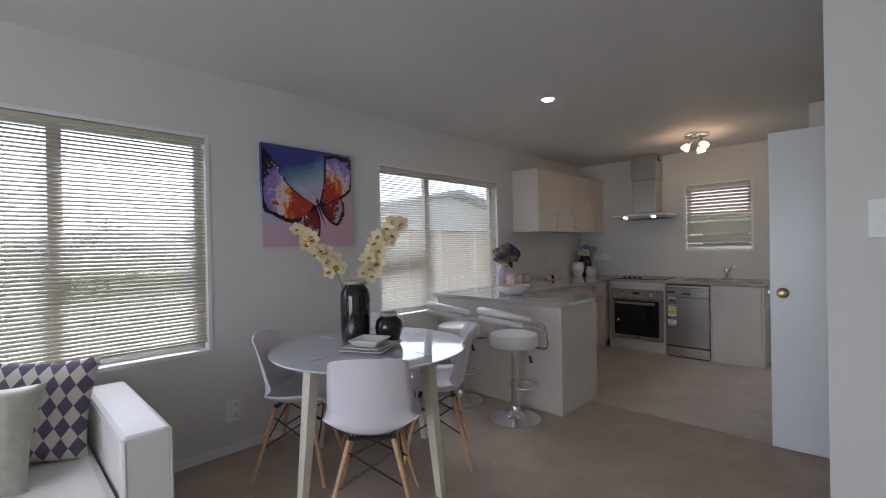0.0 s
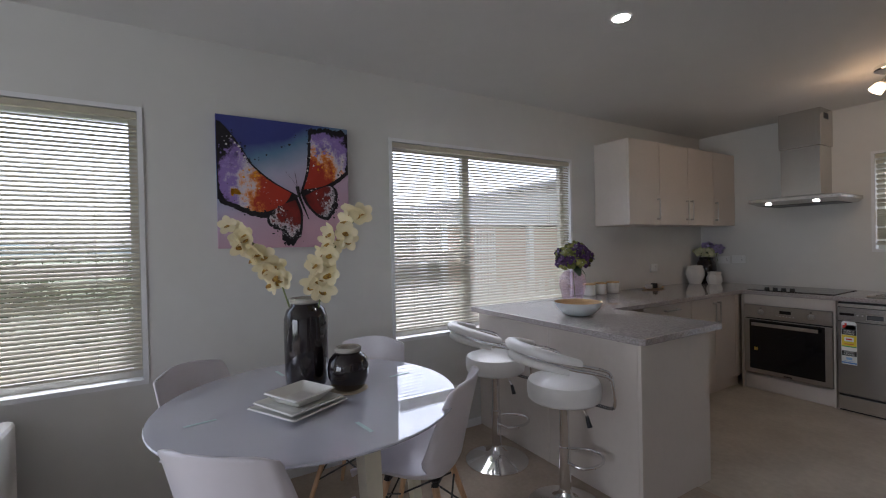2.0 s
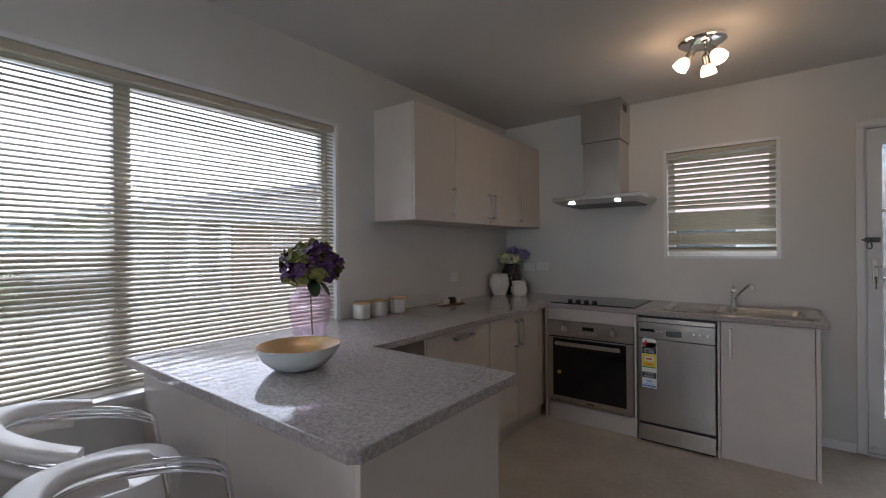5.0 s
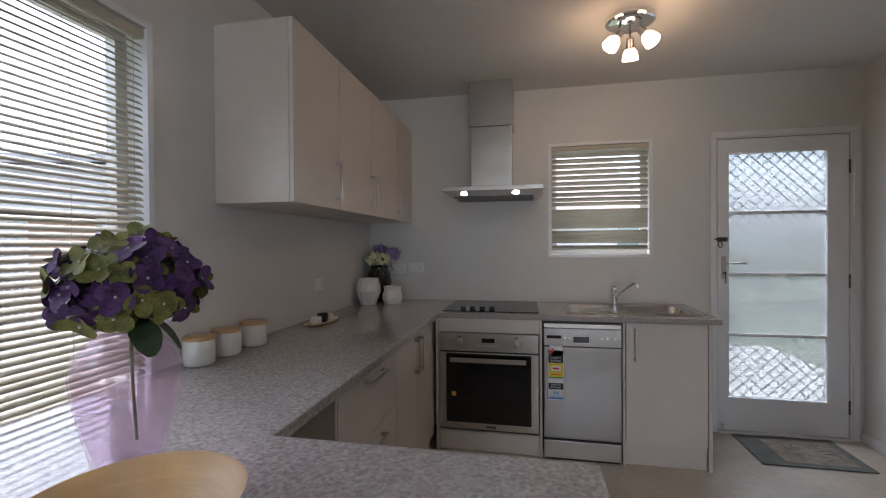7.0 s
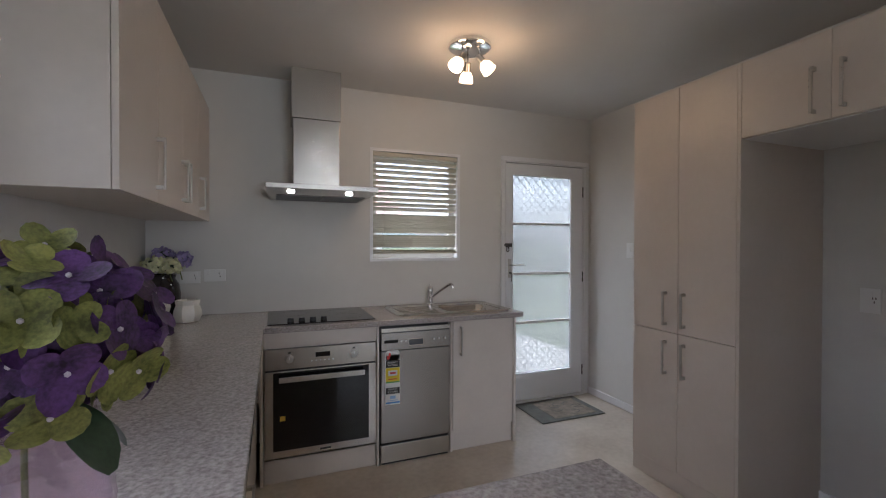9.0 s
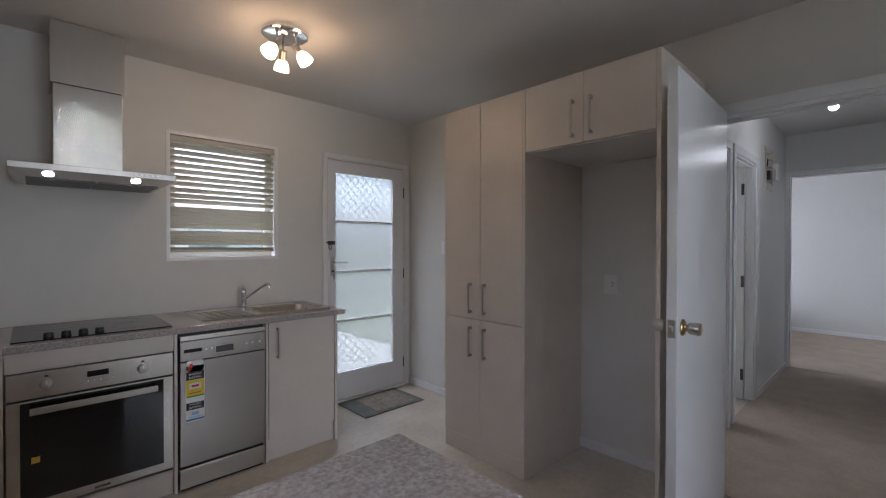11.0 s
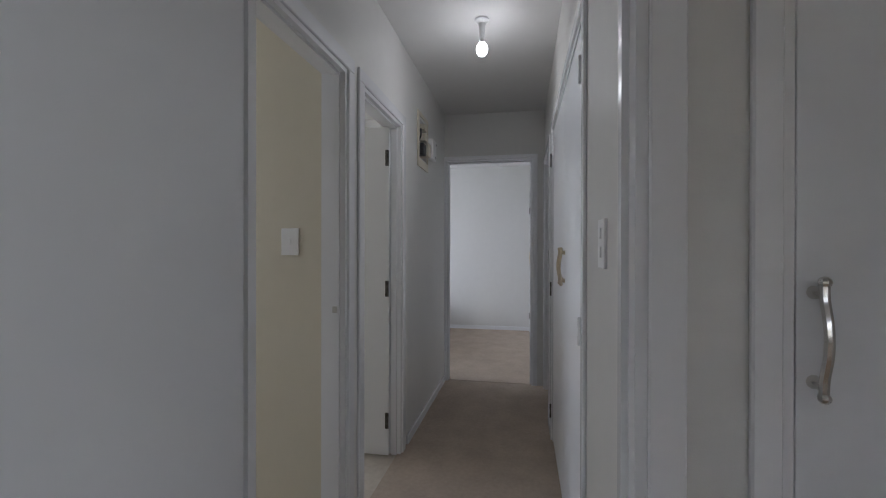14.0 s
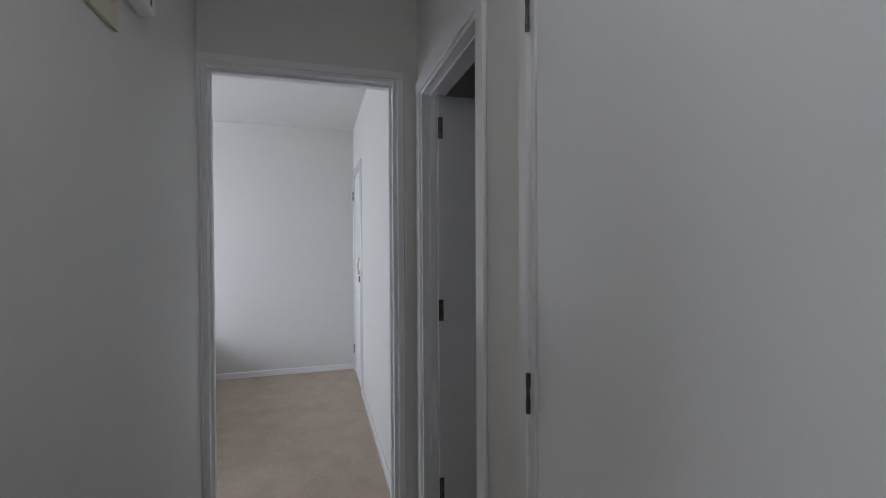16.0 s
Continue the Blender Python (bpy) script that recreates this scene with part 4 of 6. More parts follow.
sink_cab = base_cabinet("sink_cabinet", "pale laminate sink cabinet with one door", [("side_panel", (-0.994, -0.980, FY, 5.99, 0.0, 0.845)), ("end_panel", (-0.535, -0.515, FY - 0.003, 5.99, 0.0, 0.845)), ("kickboard", (-0.978, -0.537, FY + 0.02, FY + 0.036, 0.0, 0.128)), ("bottom", (-0.978, -0.537, FY + 0.04, 5.98, 0.13, 0.146))], (-0.76, 5.7, 0))
sd = part("door", boxes((-0.976, -0.538, FY, FY + 0.018, 0.132, 0.840), bevel=0.0015), CABINET, sink_cab)
bar_handle(sd, -0.925, FY, 0.715, -1, "y")

# sink: a steel rim with drainer and a sunken bowl
sink = thing("kitchen_sink", "stainless steel sink with drainer, set in the worktop", "sink", (-0.9, 5.7, BENCH))
SINK_STEEL = material("sink_steel", (0.66, 0.64, 0.61), 0.24, 1.0, vary=0.04, scale=10)


def rounded_loop(x0, x1, y0, y1, r, z, n=5):
    out = []
    for cx, cy, a0 in ((x1 - r, y1 - r, 0), (x0 + r, y1 - r, 90), (x0 + r, y0 + r, 180), (x1 - r, y0 + r, 270)):
        for k in range(n + 1):
            a = radians(a0 + 90 * k / n)
            out.append((cx + r * math.cos(a), cy + r * math.sin(a), z))
    return out


def loft(loops, close_last=True, close_first=False):
    bm = bmesh.new()
    rings = [[bm.verts.new(p) for p in lp] for lp in loops]
    for a, b in zip(rings, rings[1:]):
        for i in range(len(a)):
            bm.faces.new((a[i], a[(i + 1) % len(a)], b[(i + 1) % len(b)], b[i]))
    if close_last:
        bm.faces.new(rings[-1])
    if close_first:
        bm.faces.new(rings[0][::-1])
    return bm


sx0, sx1, sy0, sy1 = -1.315, -0.505, 5.475, 5.905
part("rim", loft([rounded_loop(sx0, sx1, sy0, sy1, 0.05, BENCH + 0.0005), rounded_loop(sx0 + 0.004, sx1 - 0.004, sy0 + 0.004, sy1 - 0.004, 0.048, BENCH + 0.009), rounded_loop(sx0 + 0.02, sx1 - 0.02, sy0 + 0.02, sy1 - 0.02, 0.04, BENCH + 0.0085), rounded_loop(sx0 + 0.028, sx1 - 0.028, sy0 + 0.028, sy1 - 0.028, 0.035, BENCH + 0.005)], close_last=False), SINK_STEEL, sink, smooth=50)
part("drainer", boxes((sx0 + 0.02, -0.96, sy0 + 0.02, sy1 - 0.02, BENCH + 0.001, BENCH + 0.005), (-0.96, sx1 - 0.02, sy0 + 0.02, 5.53, BENCH + 0.001, BENCH + 0.005), (-0.96, sx1 - 0.02, 5.83, sy1 - 0.02, BENCH + 0.001, BENCH + 0.005), (-0.56, sx1 - 0.02, 5.53, 5.83, BENCH + 0.001, BENCH + 0.005)), SINK_STEEL, sink)
part("bowl", loft([rounded_loop(-0.968, -0.548, 5.518, 5.842, 0.02, BENCH + 0.0055), rounded_loop(-0.958, -0.558, 5.528, 5.832, 0.03, BENCH + 0.0060), rounded_loop(-0.952, -0.566, 5.536, 5.824, 0.055, BENCH - 0.006), rounded_loop(-0.935, -0.585, 5.555, 5.805, 0.06, BENCH - 0.09), rounded_loop(-0.905, -0.615, 5.585, 5.775, 0.05, BENCH - 0.115)]), SINK_STEEL, sink, smooth=60)
part("drainer_rib", boxes(*[(-1.27, -1.01, 5.53 + 0.055 * i, 5.542 + 0.055 * i, BENCH + 0.005, BENCH + 0.0085) for i in range(6)], bevel=0.0015), SINK_STEEL, sink)

tap = thing("kitchen_tap", "chrome mixer tap with raised lever spout", "tap", (-0.94, 5.95, BENCH))
part("body", lathe([(0.028, 0.0), (0.028, 0.006), (0.021, 0.012), (0.020, 0.085), (0.022, 0.10), (0.021, 0.125), (0.012, 0.135), (0.0, 0.137)], 24, (-0.94, 5.95, BENCH)), CHROME, tap, smooth=40)
part("spout", tube(arc([(-0.935, 5.935, BENCH + 0.055), (-0.905, 5.885, BENCH + 0.095), (-0.855, 5.80, BENCH + 0.155), (-0.835, 5.775, BENCH + 0.16), (-0.83, 5.77, BENCH + 0.135)], 6), 0.0105, 12), CHROME, tap, smooth=50)
part("lever", tube(arc([(-0.94, 5.95, BENCH + 0.13), (-0.945, 5.94, BENCH + 0.148), (-0.955, 5.90, BENCH + 0.152)], 5), 0.006, 10, r1=0.004), CHROME, tap, smooth=50)

hob = thing("ceramic_hob", "black glass ceramic hob with four front knobs", "hob", (-1.78, 5.7, BENCH))
part("glass", boxes((-2.08, -1.475, 5.43, 5.945, BENCH + 0.0005, BENCH + 0.006), bevel=0.002), BLACK_GLASS, hob)
for i in range(4):
    part("knob", lathe([(0.019, 0.0), (0.018, 0.012), (0.016, 0.02), (0.0, 0.0205)], 20, (-1.955 + 0.062 * i, 5.505, BENCH + 0.006)), BLACK_PLASTIC, hob, smooth=35)
BURNER = material("burner_mark", (0.03, 0.03, 0.03), 0.12)
for x, y, r in ((-1.93, 5.80, 0.09), (-1.64, 5.80, 0.075), (-1.62, 5.60, 0.09)):
    ring = lathe([(r, 0.0), (r + 0.003, 0.0003), (r + 0.006, 0.0)], 32, (x, y, BENCH + 0.0061), caps=False)
    part("burner_ring", ring, BURNER, hob)

hood = thing("range_hood", "stainless steel chimney range hood with two lamps", "range hood", (-1.77, 5.75, 1.63))
canopy = loft([rounded_loop(-2.055, -1.475, 5.60, 5.998, 0.004, 1.630), rounded_loop(-2.085, -1.445, 5.505, 5.998, 0.004, 1.655), rounded_loop(-2.09, -1.44, 5.50, 5.998, 0.004, 1.657), rounded_loop(-2.09, -1.44, 5.50, 5.998, 0.004, 1.683), rounded_loop(-2.085, -1.445, 5.505, 5.998, 0.004, 1.686), rounded_loop(-1.93, -1.645, 5.74, 5.998, 0.004, 1.712)], True, True)
part("canopy", canopy, STEEL, hood)
part("chimney_lower", boxes((-1.93, -1.645, 5.742, 5.998, 1.708, 2.13), bevel=0.002), STEEL, hood)
chim = part("chimney_upper", boxes((-1.940, -1.635, 5.732, 5.998, 2.1305, H - 0.002), bevel=0.002), STEEL, hood)
part("vent", boxes((-1.634, -1.6335, 5.80, 5.90, 2.36, 2.41)), BLACK_PLASTIC, chim)
part("filter", boxes((-2.03, -1.77, 5.62, 5.95, 1.626, 1.6297), (-1.76, -1.50, 5.62, 5.95, 1.626, 1.6297)), DARK_HINGE, hood)
for i in range(5):
    bt = lathe([(0.006, 0.0), (0.005, 0.003), (0.0, 0.0032)], 12)
    bmesh.ops.transform(bt, matrix=Matrix.Translation((-1.62 + 0.024 * i, 5.50, 1.670)) @ Matrix.Rotation(radians(90), 4, "X"), verts=bt.verts)
    part("button", bt, CHROME, hood)
HOOD_GLOW = glowing("hood_lamp_glow", (1.0, 0.93, 0.80), 7)
for x in (-1.952, -1.613):
    lamp_bm = lathe([(0.021, 0.0), (0.021, -0.004), (0.0, -0.0045)], 20)
    bmesh.ops.transform(lamp_bm, matrix=Matrix.Translation((x, 5.552, 1.6420)) @ Matrix.Rotation(math.atan2(-0.025, 0.095), 4, "X"), verts=lamp_bm.verts)
    part("lamp", lamp_bm, HOOD_GLOW, hood, "lit halogen hood lamp")

uppers = ((4.258, 4.682, 4.645), (4.684, 5.132, 5.095), (5.134, 5.575, 5.17), (5.577, 5.998, 5.61))
for i, (y0, y1, hy) in enumerate(uppers):
    u = thing("wall_cabinet", "pale laminate wall cabinet with bar handle", "cabinet", (-2.6, (y0 + y1) / 2, 1.478), "kitchen wall cabinets")
    part("body", boxes((W + 0.001, -2.4495, y0, y1, 1.478, 2.2), bevel=0.0015), CABINET, u)
    d = part("door", boxes((-2.448, -2.43, y0 + 0.001, y1 - 0.001, 1.478, 2.2), bevel=0.0018), CABINET, u)
    bar_handle(d, -2.43, hy, 1.615, 1, "x")

PX = -0.03
pantry = thing("pantry_cabinet", "tall pale laminate pantry with four doors", "cabinet", (0.25, 4.55, 0))
part("body", boxes((PX + 0.019, E - 0.001, 4.243, 4.862, 0.10, 2.175), bevel=0.0015), CABINET, pantry)
part("side_panel", boxes((PX - 0.001, E - 0.001, 4.226, 4.242, 0.0, 2.175), bevel=0.0015), CABINET, pantry)
part("kickboard", boxes((PX + 0.004, PX + 0.018, 4.243, 4.862, 0.0, 0.10)), CABINET, pantry)
for y0, y1, hy in ((4.244, 4.555, 4.515), (4.558, 4.862, 4.63)):
    for z0, z1, hz in ((0.103, 0.853, 0.715), (0.857, 2.175, 0.985)):
        d = part("door", boxes((PX, PX + 0.018, y0, y1, z0, z1), bevel=0.0018), CABINET, pantry)
        bar_handle(d, PX, hy, hz, -1, "x")
over = thing("fridge_overhead_cabinet", "pale laminate overhead cabinet above the empty fridge space", "cabinet", (0.25, 3.88, 1.825))
part("body", boxes((PX + 0.019, E - 0.001, 3.532, 4.225, 1.825, 2.175), bevel=0.0015), CABINET, over)
part("end_panel", boxes((PX - 0.001, E - 0.017, 3.512, 3.531, 0.0, 2.175), bevel=0.0015), CABINET, over)
part("underside", boxes((PX + 0.02, E - 0.017, 3.533, 4.224, 1.8215, 1.8248)), WHITE_PLASTIC, over, "white melamine underside")
for y0, y1, hy in ((3.533, 3.878, 3.835), (3.880, 4.224, 3.935)):
    d = part("door", boxes((PX, PX + 0.018, y0, y1, 1.826, 2.174), bevel=0.0018), CABINET, over)
    bar_handle(d, PX, hy, 1.95, -1, "x")


# ---- switches and sockets ----
def plate(name, label, axis, u, z, face, out, w=0.075, h=0.118, rockers=((0, 0),), holes=()):
    """A wall plate on a face; out: the way it stands off."""
    ob = thing(name, label, "switch" if "switch" in name else "socket", (u, face, z) if axis == "x" else (face, u, z))

    def bx(a, b, c, d, d0, d1, bev=0.0015):
        e0, e1 = sorted((face + out * d0, face + out * d1))
        return boxes((u + a, u + b, e0, e1, z + c, z + d) if axis == "x" else (e0, e1, u + a, u + b, z + c, z + d), bevel=bev)
    part("plate", bx(-w / 2, w / 2, -h / 2, h / 2, 0.0005, 0.008, 0.002), WHITE_PLASTIC, ob)
    for a, c in rockers:
        part("rocker", bx(a - 0.008, a + 0.008, c - 0.013, c + 0.013, 0.008, 0.012), WHITE_PLASTIC, ob)
    for a, c in holes:
        part("slot", bx(a - 0.002, a + 0.002, c - 0.005, c + 0.005, 0.0079, 0.0084, 0), BLACK_PLASTIC, ob)
    return ob


sock = ((-0.020, 0.012), (-0.008, 0.012), (-0.014, -0.006))
plate("wall_socket", "white double power socket low on the wall", "y", 1.03, 0.275, W, 1, 0.09, 0.135, ((-0.02, 0.04), (-0.02, -0.04)), [(a + 0.035, c + k) for a, c in sock for k in (0.03, -0.04)])
plate("wall_socket", "white double power socket low on the wall", "y", 2.72, 0.29, W, 1, 0.12, 0.078, ((-0.04, 0.02),), sock)
plate("wall_socket", "white double power socket above the worktop", "x", -2.40, 1.13, N, -1, 0.125, 0.078, ((-0.035, 0.02), (0.035, 0.02)), [(a + 0.045, c) for a, c in sock])
plate("wall_socket", "white double power socket above the worktop corner", "x", -2.54, 1.12, N, -1, 0.115, 0.075, ((-0.035, 0.02), (0.035, 0.02)), [(a + 0.045, c) for a, c in sock])
plate("wall_socket", "white double power socket above the worktop", "y", 5.12, 1.07, W, 1, 0.115, 0.075, ((-0.035, 0.02), (0.035, 0.02)), [(a + 0.045, c) for a, c in sock])
plate("wall_socket", "white power socket in the fridge space", "y", 4.03, 1.07, E, -1, 0.08, 0.118, ((0, 0.03),), sock)
plate("light_switch", "white light switch by the back door", "y", 5.52, 1.29, E, -1)
plate("light_switch", "white light switch inside the laundry", "y", 3.912, 1.28, 1.62, -1, 0.08, 0.118)
plate("light_switch", "white light switch on the wall end", "x", 0.245, 1.385, 1.92, -1, 0.08, 0.125)
plate("light_switch", "white double light switch in the hall", "x", 0.965, 1.265, HALL_S, 1, 0.08, 0.118, ((0, 0.025), (0, -0.02)))

# ---- lamps ----
BULB = glowing("bulb_glow", (1.0, 0.95, 0.9), 5)
SHADE_GLOW = glowing("opal_shade_glow", (1.0, 0.64, 0.34), 0.8)
SPOT_FACE = glowing("lit_spot_face", (1.0, 0.84, 0.58), 3.5)
spots = thing("ceiling_spotlight", "chrome ceiling light with three lit opal glass spots", "ceiling light", (-1.022, 5.07, H))
part("base", lathe([(0.0, -0.03), (0.105, -0.028), (0.118, -0.02), (0.12, -0.001)], 40, (-1.022, 5.07, H)), CHROME, spots, smooth=40)
for a, tilt, drop in ((200, 38, 0.05), (325, 36, 0.05), (78, 30, 0.062)):
    d = Vector((math.cos(radians(a)), math.sin(radians(a)), 0))
    foot = Vector((-1.022, 5.07, H - 0.028)) + 0.055 * d
    joint = foot + Vector((0, 0, -drop))
    aim = (d * math.sin(radians(tilt)) + Vector((0, 0, -math.cos(radians(tilt))))).normalized()
    head = part("spot_arm", tube([foot, joint], 0.006, 8), CHROME, spots)
    m = Matrix.Translation(joint) @ aim.to_track_quat("Z", "Y").to_matrix().to_4x4()
    sock_bm = lathe([(0.014, -0.015), (0.019, -0.01), (0.019, 0.035), (0.024, 0.04)], 20)
    bmesh.ops.transform(sock_bm, matrix=m, verts=sock_bm.verts)
    part("spot_socket", sock_bm, NICKEL, head, smooth=35)
    sh = lathe([(0.021, 0.036), (0.033, 0.052), (0.039, 0.074), (0.041, 0.096), (0.039, 0.096), (0.037, 0.074), (0.031, 0.052)], 28)
    bmesh.ops.transform(sh, matrix=m, verts=sh.verts)
    part("shade", sh, SHADE_GLOW, head, "lit opal glass shade", smooth=50)
    fb = lathe([(0.0, 0.086), (0.036, 0.088)], 24)
    bmesh.ops.transform(fb, matrix=m, verts=fb.verts)
    part("bulb", fb, SPOT_FACE, head, "lit bulb")
    lamp = new("spot_light", bpy.data.lights.new("spot_light", "POINT"))
    lamp.data.energy, lamp.data.color, lamp.data.shadow_soft_size = 0.20, (1.0, 0.60, 0.30), 0.04
    lamp.location = joint + 0.15 * aim
    tagged(lamp, kind="structure")

down = thing("downlight", "small round lit recessed downlight", "ceiling light", (-1.54, 2.96, H))
part("trim", lathe([(0.052, -0.001), (0.050, -0.006), (0.040, -0.007), (0.038, -0.002)], 32, (-1.54, 2.96, H)), WHITE_PLASTIC, down, smooth=40)
part("lens", lathe([(0.0, -0.003), (0.038, -0.003)], 32, (-1.54, 2.96, H)), glowing("downlight_glow", (1.0, 0.96, 0.9), 25), down, "lit lens")

pend = thing("hall_bulb", "bare lit bulb in a white batten holder", "ceiling light", (2.236, 3.13, HH))
part("holder", lathe([(0.040, -0.001), (0.040, -0.010), (0.020, -0.022), (0.016, -0.06), (0.017, -0.128)], 24, (2.236, 3.13, HH)), WHITE_PLASTIC, pend, smooth=40)
part("bulb", lathe([(0.015, -0.128), (0.021, -0.134), (0.027, -0.143), (0.031, -0.158), (0.029, -0.178), (0.018, -0.194), (0.0, -0.200)], 24, (2.236, 3.13, HH)), BULB, pend, "lit bulb", smooth=60)
hall_lamp = new("hall_light", bpy.data.lights.new("hall_light", "POINT"))
hall_lamp.data.energy, hall_lamp.data.color, hall_lamp.data.shadow_soft_size = 0.37, (1.0, 0.96, 0.90), 0.05
hall_lamp.location = (2.236, 3.13, HH - 0.42)
tagged(hall_lamp, kind="structure")
smoke = thing("smoke_alarm", "white round smoke alarm on the hall ceiling", "smoke alarm", (1.74, 3.14, HH))
part("body", lathe([(0.0, -0.036), (0.03, -0.036), (0.052, -0.028), (0.056, -0.012), (0.058, -0.001)], 32, (1.74, 3.14, HH)), WHITE_PLASTIC, smoke, smooth=40)

# ---- fuse box in the hall wall ----
fuse = thing("fuse_box", "old open fuse box with black and cream switchgear", "fuse box", (2.97, HALL_N, 1.9))
CREAM_PLASTIC = material("aged_cream_plastic", (0.62, 0.57, 0.46), 0.45, vary=0.08, scale=20)
FUSE_BOARD = material("dark_fuse_board", (0.05, 0.045, 0.04), 0.6, vary=0.5, scale=30)
part("surround", wall_bm("x", 2.80, 3.12, HALL_N - 0.010, HALL_N - 0.001, 1.83, 2.22, [(2.835, 3.10, 1.885, 2.195)]), CREAM_PLASTIC, fuse, "cream painted surround")
part("backboard", boxes((2.862, 3.088, HALL_N + 0.05, HALL_N + 0.06, 1.902, 2.178)), FUSE_BOARD, fuse)
part("black_switch", boxes((2.88, 2.97, HALL_N - 0.03, HALL_N + 0.05, 1.925, 2.005), bevel=0.005), BLACK_PLASTIC, fuse)
part("fuse_holder", boxes((2.99, 3.075, HALL_N - 0.04, HALL_N + 0.05, 1.93, 2.03), bevel=0.006), CREAM_PLASTIC, fuse)
part("fuse_holder", boxes((2.985, 3.06, HALL_N - 0.02, HALL_N + 0.05, 2.045, 2.10), bevel=0.006), CREAM_PLASTIC, fuse)
part("fuse_holder", boxes((2.965, 3.045, HALL_N - 0.02, HALL_N + 0.05, 2.115, 2.165), bevel=0.006), CREAM_PLASTIC, fuse)
part("cable", tube(arc([(2.90, HALL_N + 0.02, 2.005), (2.895, HALL_N - 0.005, 2.06), (2.91, HALL_N + 0.0, 2.11), (2.97, HALL_N + 0.01, 2.12)], 5), 0.006, 8), BLACK_WIRE, fuse)
meter = thing("meter_cover", "white plastic meter cover beside the fuse box", "meter", (3.2, HALL_N, 1.95))
part("cover", boxes((3.14, 3.27, HALL_N - 0.045, HALL_N - 0.0005, 1.94, 2.10), bevel=0.010), WHITE_PLASTIC, meter)
part("mark", boxes((3.245, 3.252, HALL_N - 0.0465, HALL_N - 0.0451, 2.055, 2.075)), INK, meter)
part("mark", boxes((3.225, 3.232, HALL_N - 0.0465, HALL_N - 0.0451, 1.955, 1.975)), INK, meter)

bed = thing("bed", "bed with a blue and white patterned cover", "bed", (5.2, 5.0, 0))
QUILT = material("blue_pattern_fabric", (0.10, 0.14, 0.38), 0.9, vary=0.3, scale=16, second=(0.72, 0.72, 0.76), bump=0.2, bump_scale=300)
part("mattress", boxes((4.7, 6.45, 4.32, 5.9, 0.2, 0.5), bevel=0.05), LEATHER, bed)
cov = loft([rounded_loop(4.62, 6.15, 4.07, 5.95, 0.03, 0.02), rounded_loop(4.66, 6.14, 4.10, 5.95, 0.04, 0.2), rounded_loop(4.68, 6.12, 4.15, 5.95, 0.05, 0.45), rounded_loop(4.72, 6.10, 4.21, 5.92, 0.05, 0.52)])
part("quilt", cov, QUILT, bed, "blue and white patterned quilt", smooth=50)


# ---- living and dining ----
def shell_bm():
    """A moulded chair shell facing +y, seat and back in one curved sheet."""
    prof = arc([(0, 0.205, 0.418), (0, 0.17, 0.438), (0, 0.04, 0.425), (0, -0.10, 0.425), (0, -0.175, 0.465), (0, -0.205, 0.56), (0, -0.235, 0.69), (0, -0.262, 0.80), (0, -0.268, 0.825)], 4)
    n, m = len(prof), 12
    bm, rows = bmesh.new(), []
    for i, p in enumerate(prof):
        v = i / (n - 1)
        half = 0.185 + 0.05 * math.sin(math.pi * min(1, v / 0.62)) if v < 0.31 else 0.236 - 0.066 * ((v - 0.31) / 0.69) ** 1.15
        if v > 0.90:
            half *= math.sqrt(max(0.30, 1 - ((v - 0.90) / 0.105) ** 2 * 0.55))
        if v < 0.10:
            half *= 0.86 + 1.4 * v
        back = max(0, min(1, (v - 0.42) / 0.2))
        row = []
        for k in range(m + 1):
            u = 2 * k / m - 1
            up = (1 - back) * 0.085 * abs(u) ** 2.2 * min(1, v * 4 + 0.15)
            fwd = back * 0.105 * abs(u) ** 2.0 * (1 - 0.6 * max(0, v - 0.6) / 0.4)
            row.append(bm.verts.new((half * u, p.y + fwd, p.z + up - back * 0.016 * u * u)))
        rows.append(row)
    for a, b in zip(rows, rows[1:]):
        for k in range(m):
            bm.faces.new((a[k], a[k + 1], b[k + 1], b[k]))
    return bm


def dining_chair():
    ob = thing("dining_chair", "white moulded shell chair on splayed beech legs", "chair", group="chairs round the table")
    sh = part("shell", shell_bm(), CHAIR_SHELL, ob, smooth=60)
    so = sh.modifiers.new("thickness", "SOLIDIFY")
    so.thickness, so.offset = 0.007, 0
    for sx in (-1, 1):
        for sy in (-1, 1):
            top, foot = Vector((0.105 * sx, 0.10 * sy - 0.02, 0.405)), Vector((0.215 * sx, 0.205 * sy - 0.02, 0.0))
            lg = part("leg", tube([top, top.lerp(foot, 0.3), foot], 0.0155, 12, r1=0.0105), BEECH, ob, smooth=50)
            part("bracket", tube([top + Vector((0, 0, 0.02)), top.lerp(foot, 0.12)], 0.010, 8), BLACK_WIRE, lg)
            part("bolt", tube([top.lerp(foot, 0.18) + Vector((0.014 * sx, 0, 0)), top.lerp(foot, 0.18) - Vector((0.014 * sx, 0, 0))], 0.004, 6), CHROME, lg)

    def pt(sx, sy, f):
        return Vector((0.105 * sx, 0.10 * sy - 0.02, 0.405)).lerp(Vector((0.215 * sx, 0.205 * sy - 0.02, 0.0)), f)
    for (a, b) in (((-1, -1), (1, -1)), ((-1, 1), (1, 1)), ((-1, -1), (-1, 1)), ((1, -1), (1, 1))):
        for f0, f1 in ((0.12, 0.52), (0.52, 0.12)):
            part("wire_brace", tube([pt(*a, f0), pt(*b, f1)], 0.0042, 6), BLACK_WIRE, ob)
    part("seat_mount", boxes((-0.11, 0.11, -0.125, -0.105, 0.402, 0.416), (-0.11, 0.11, 0.07, 0.09, 0.402, 0.418)), BLACK_WIRE, ob)
    return ob


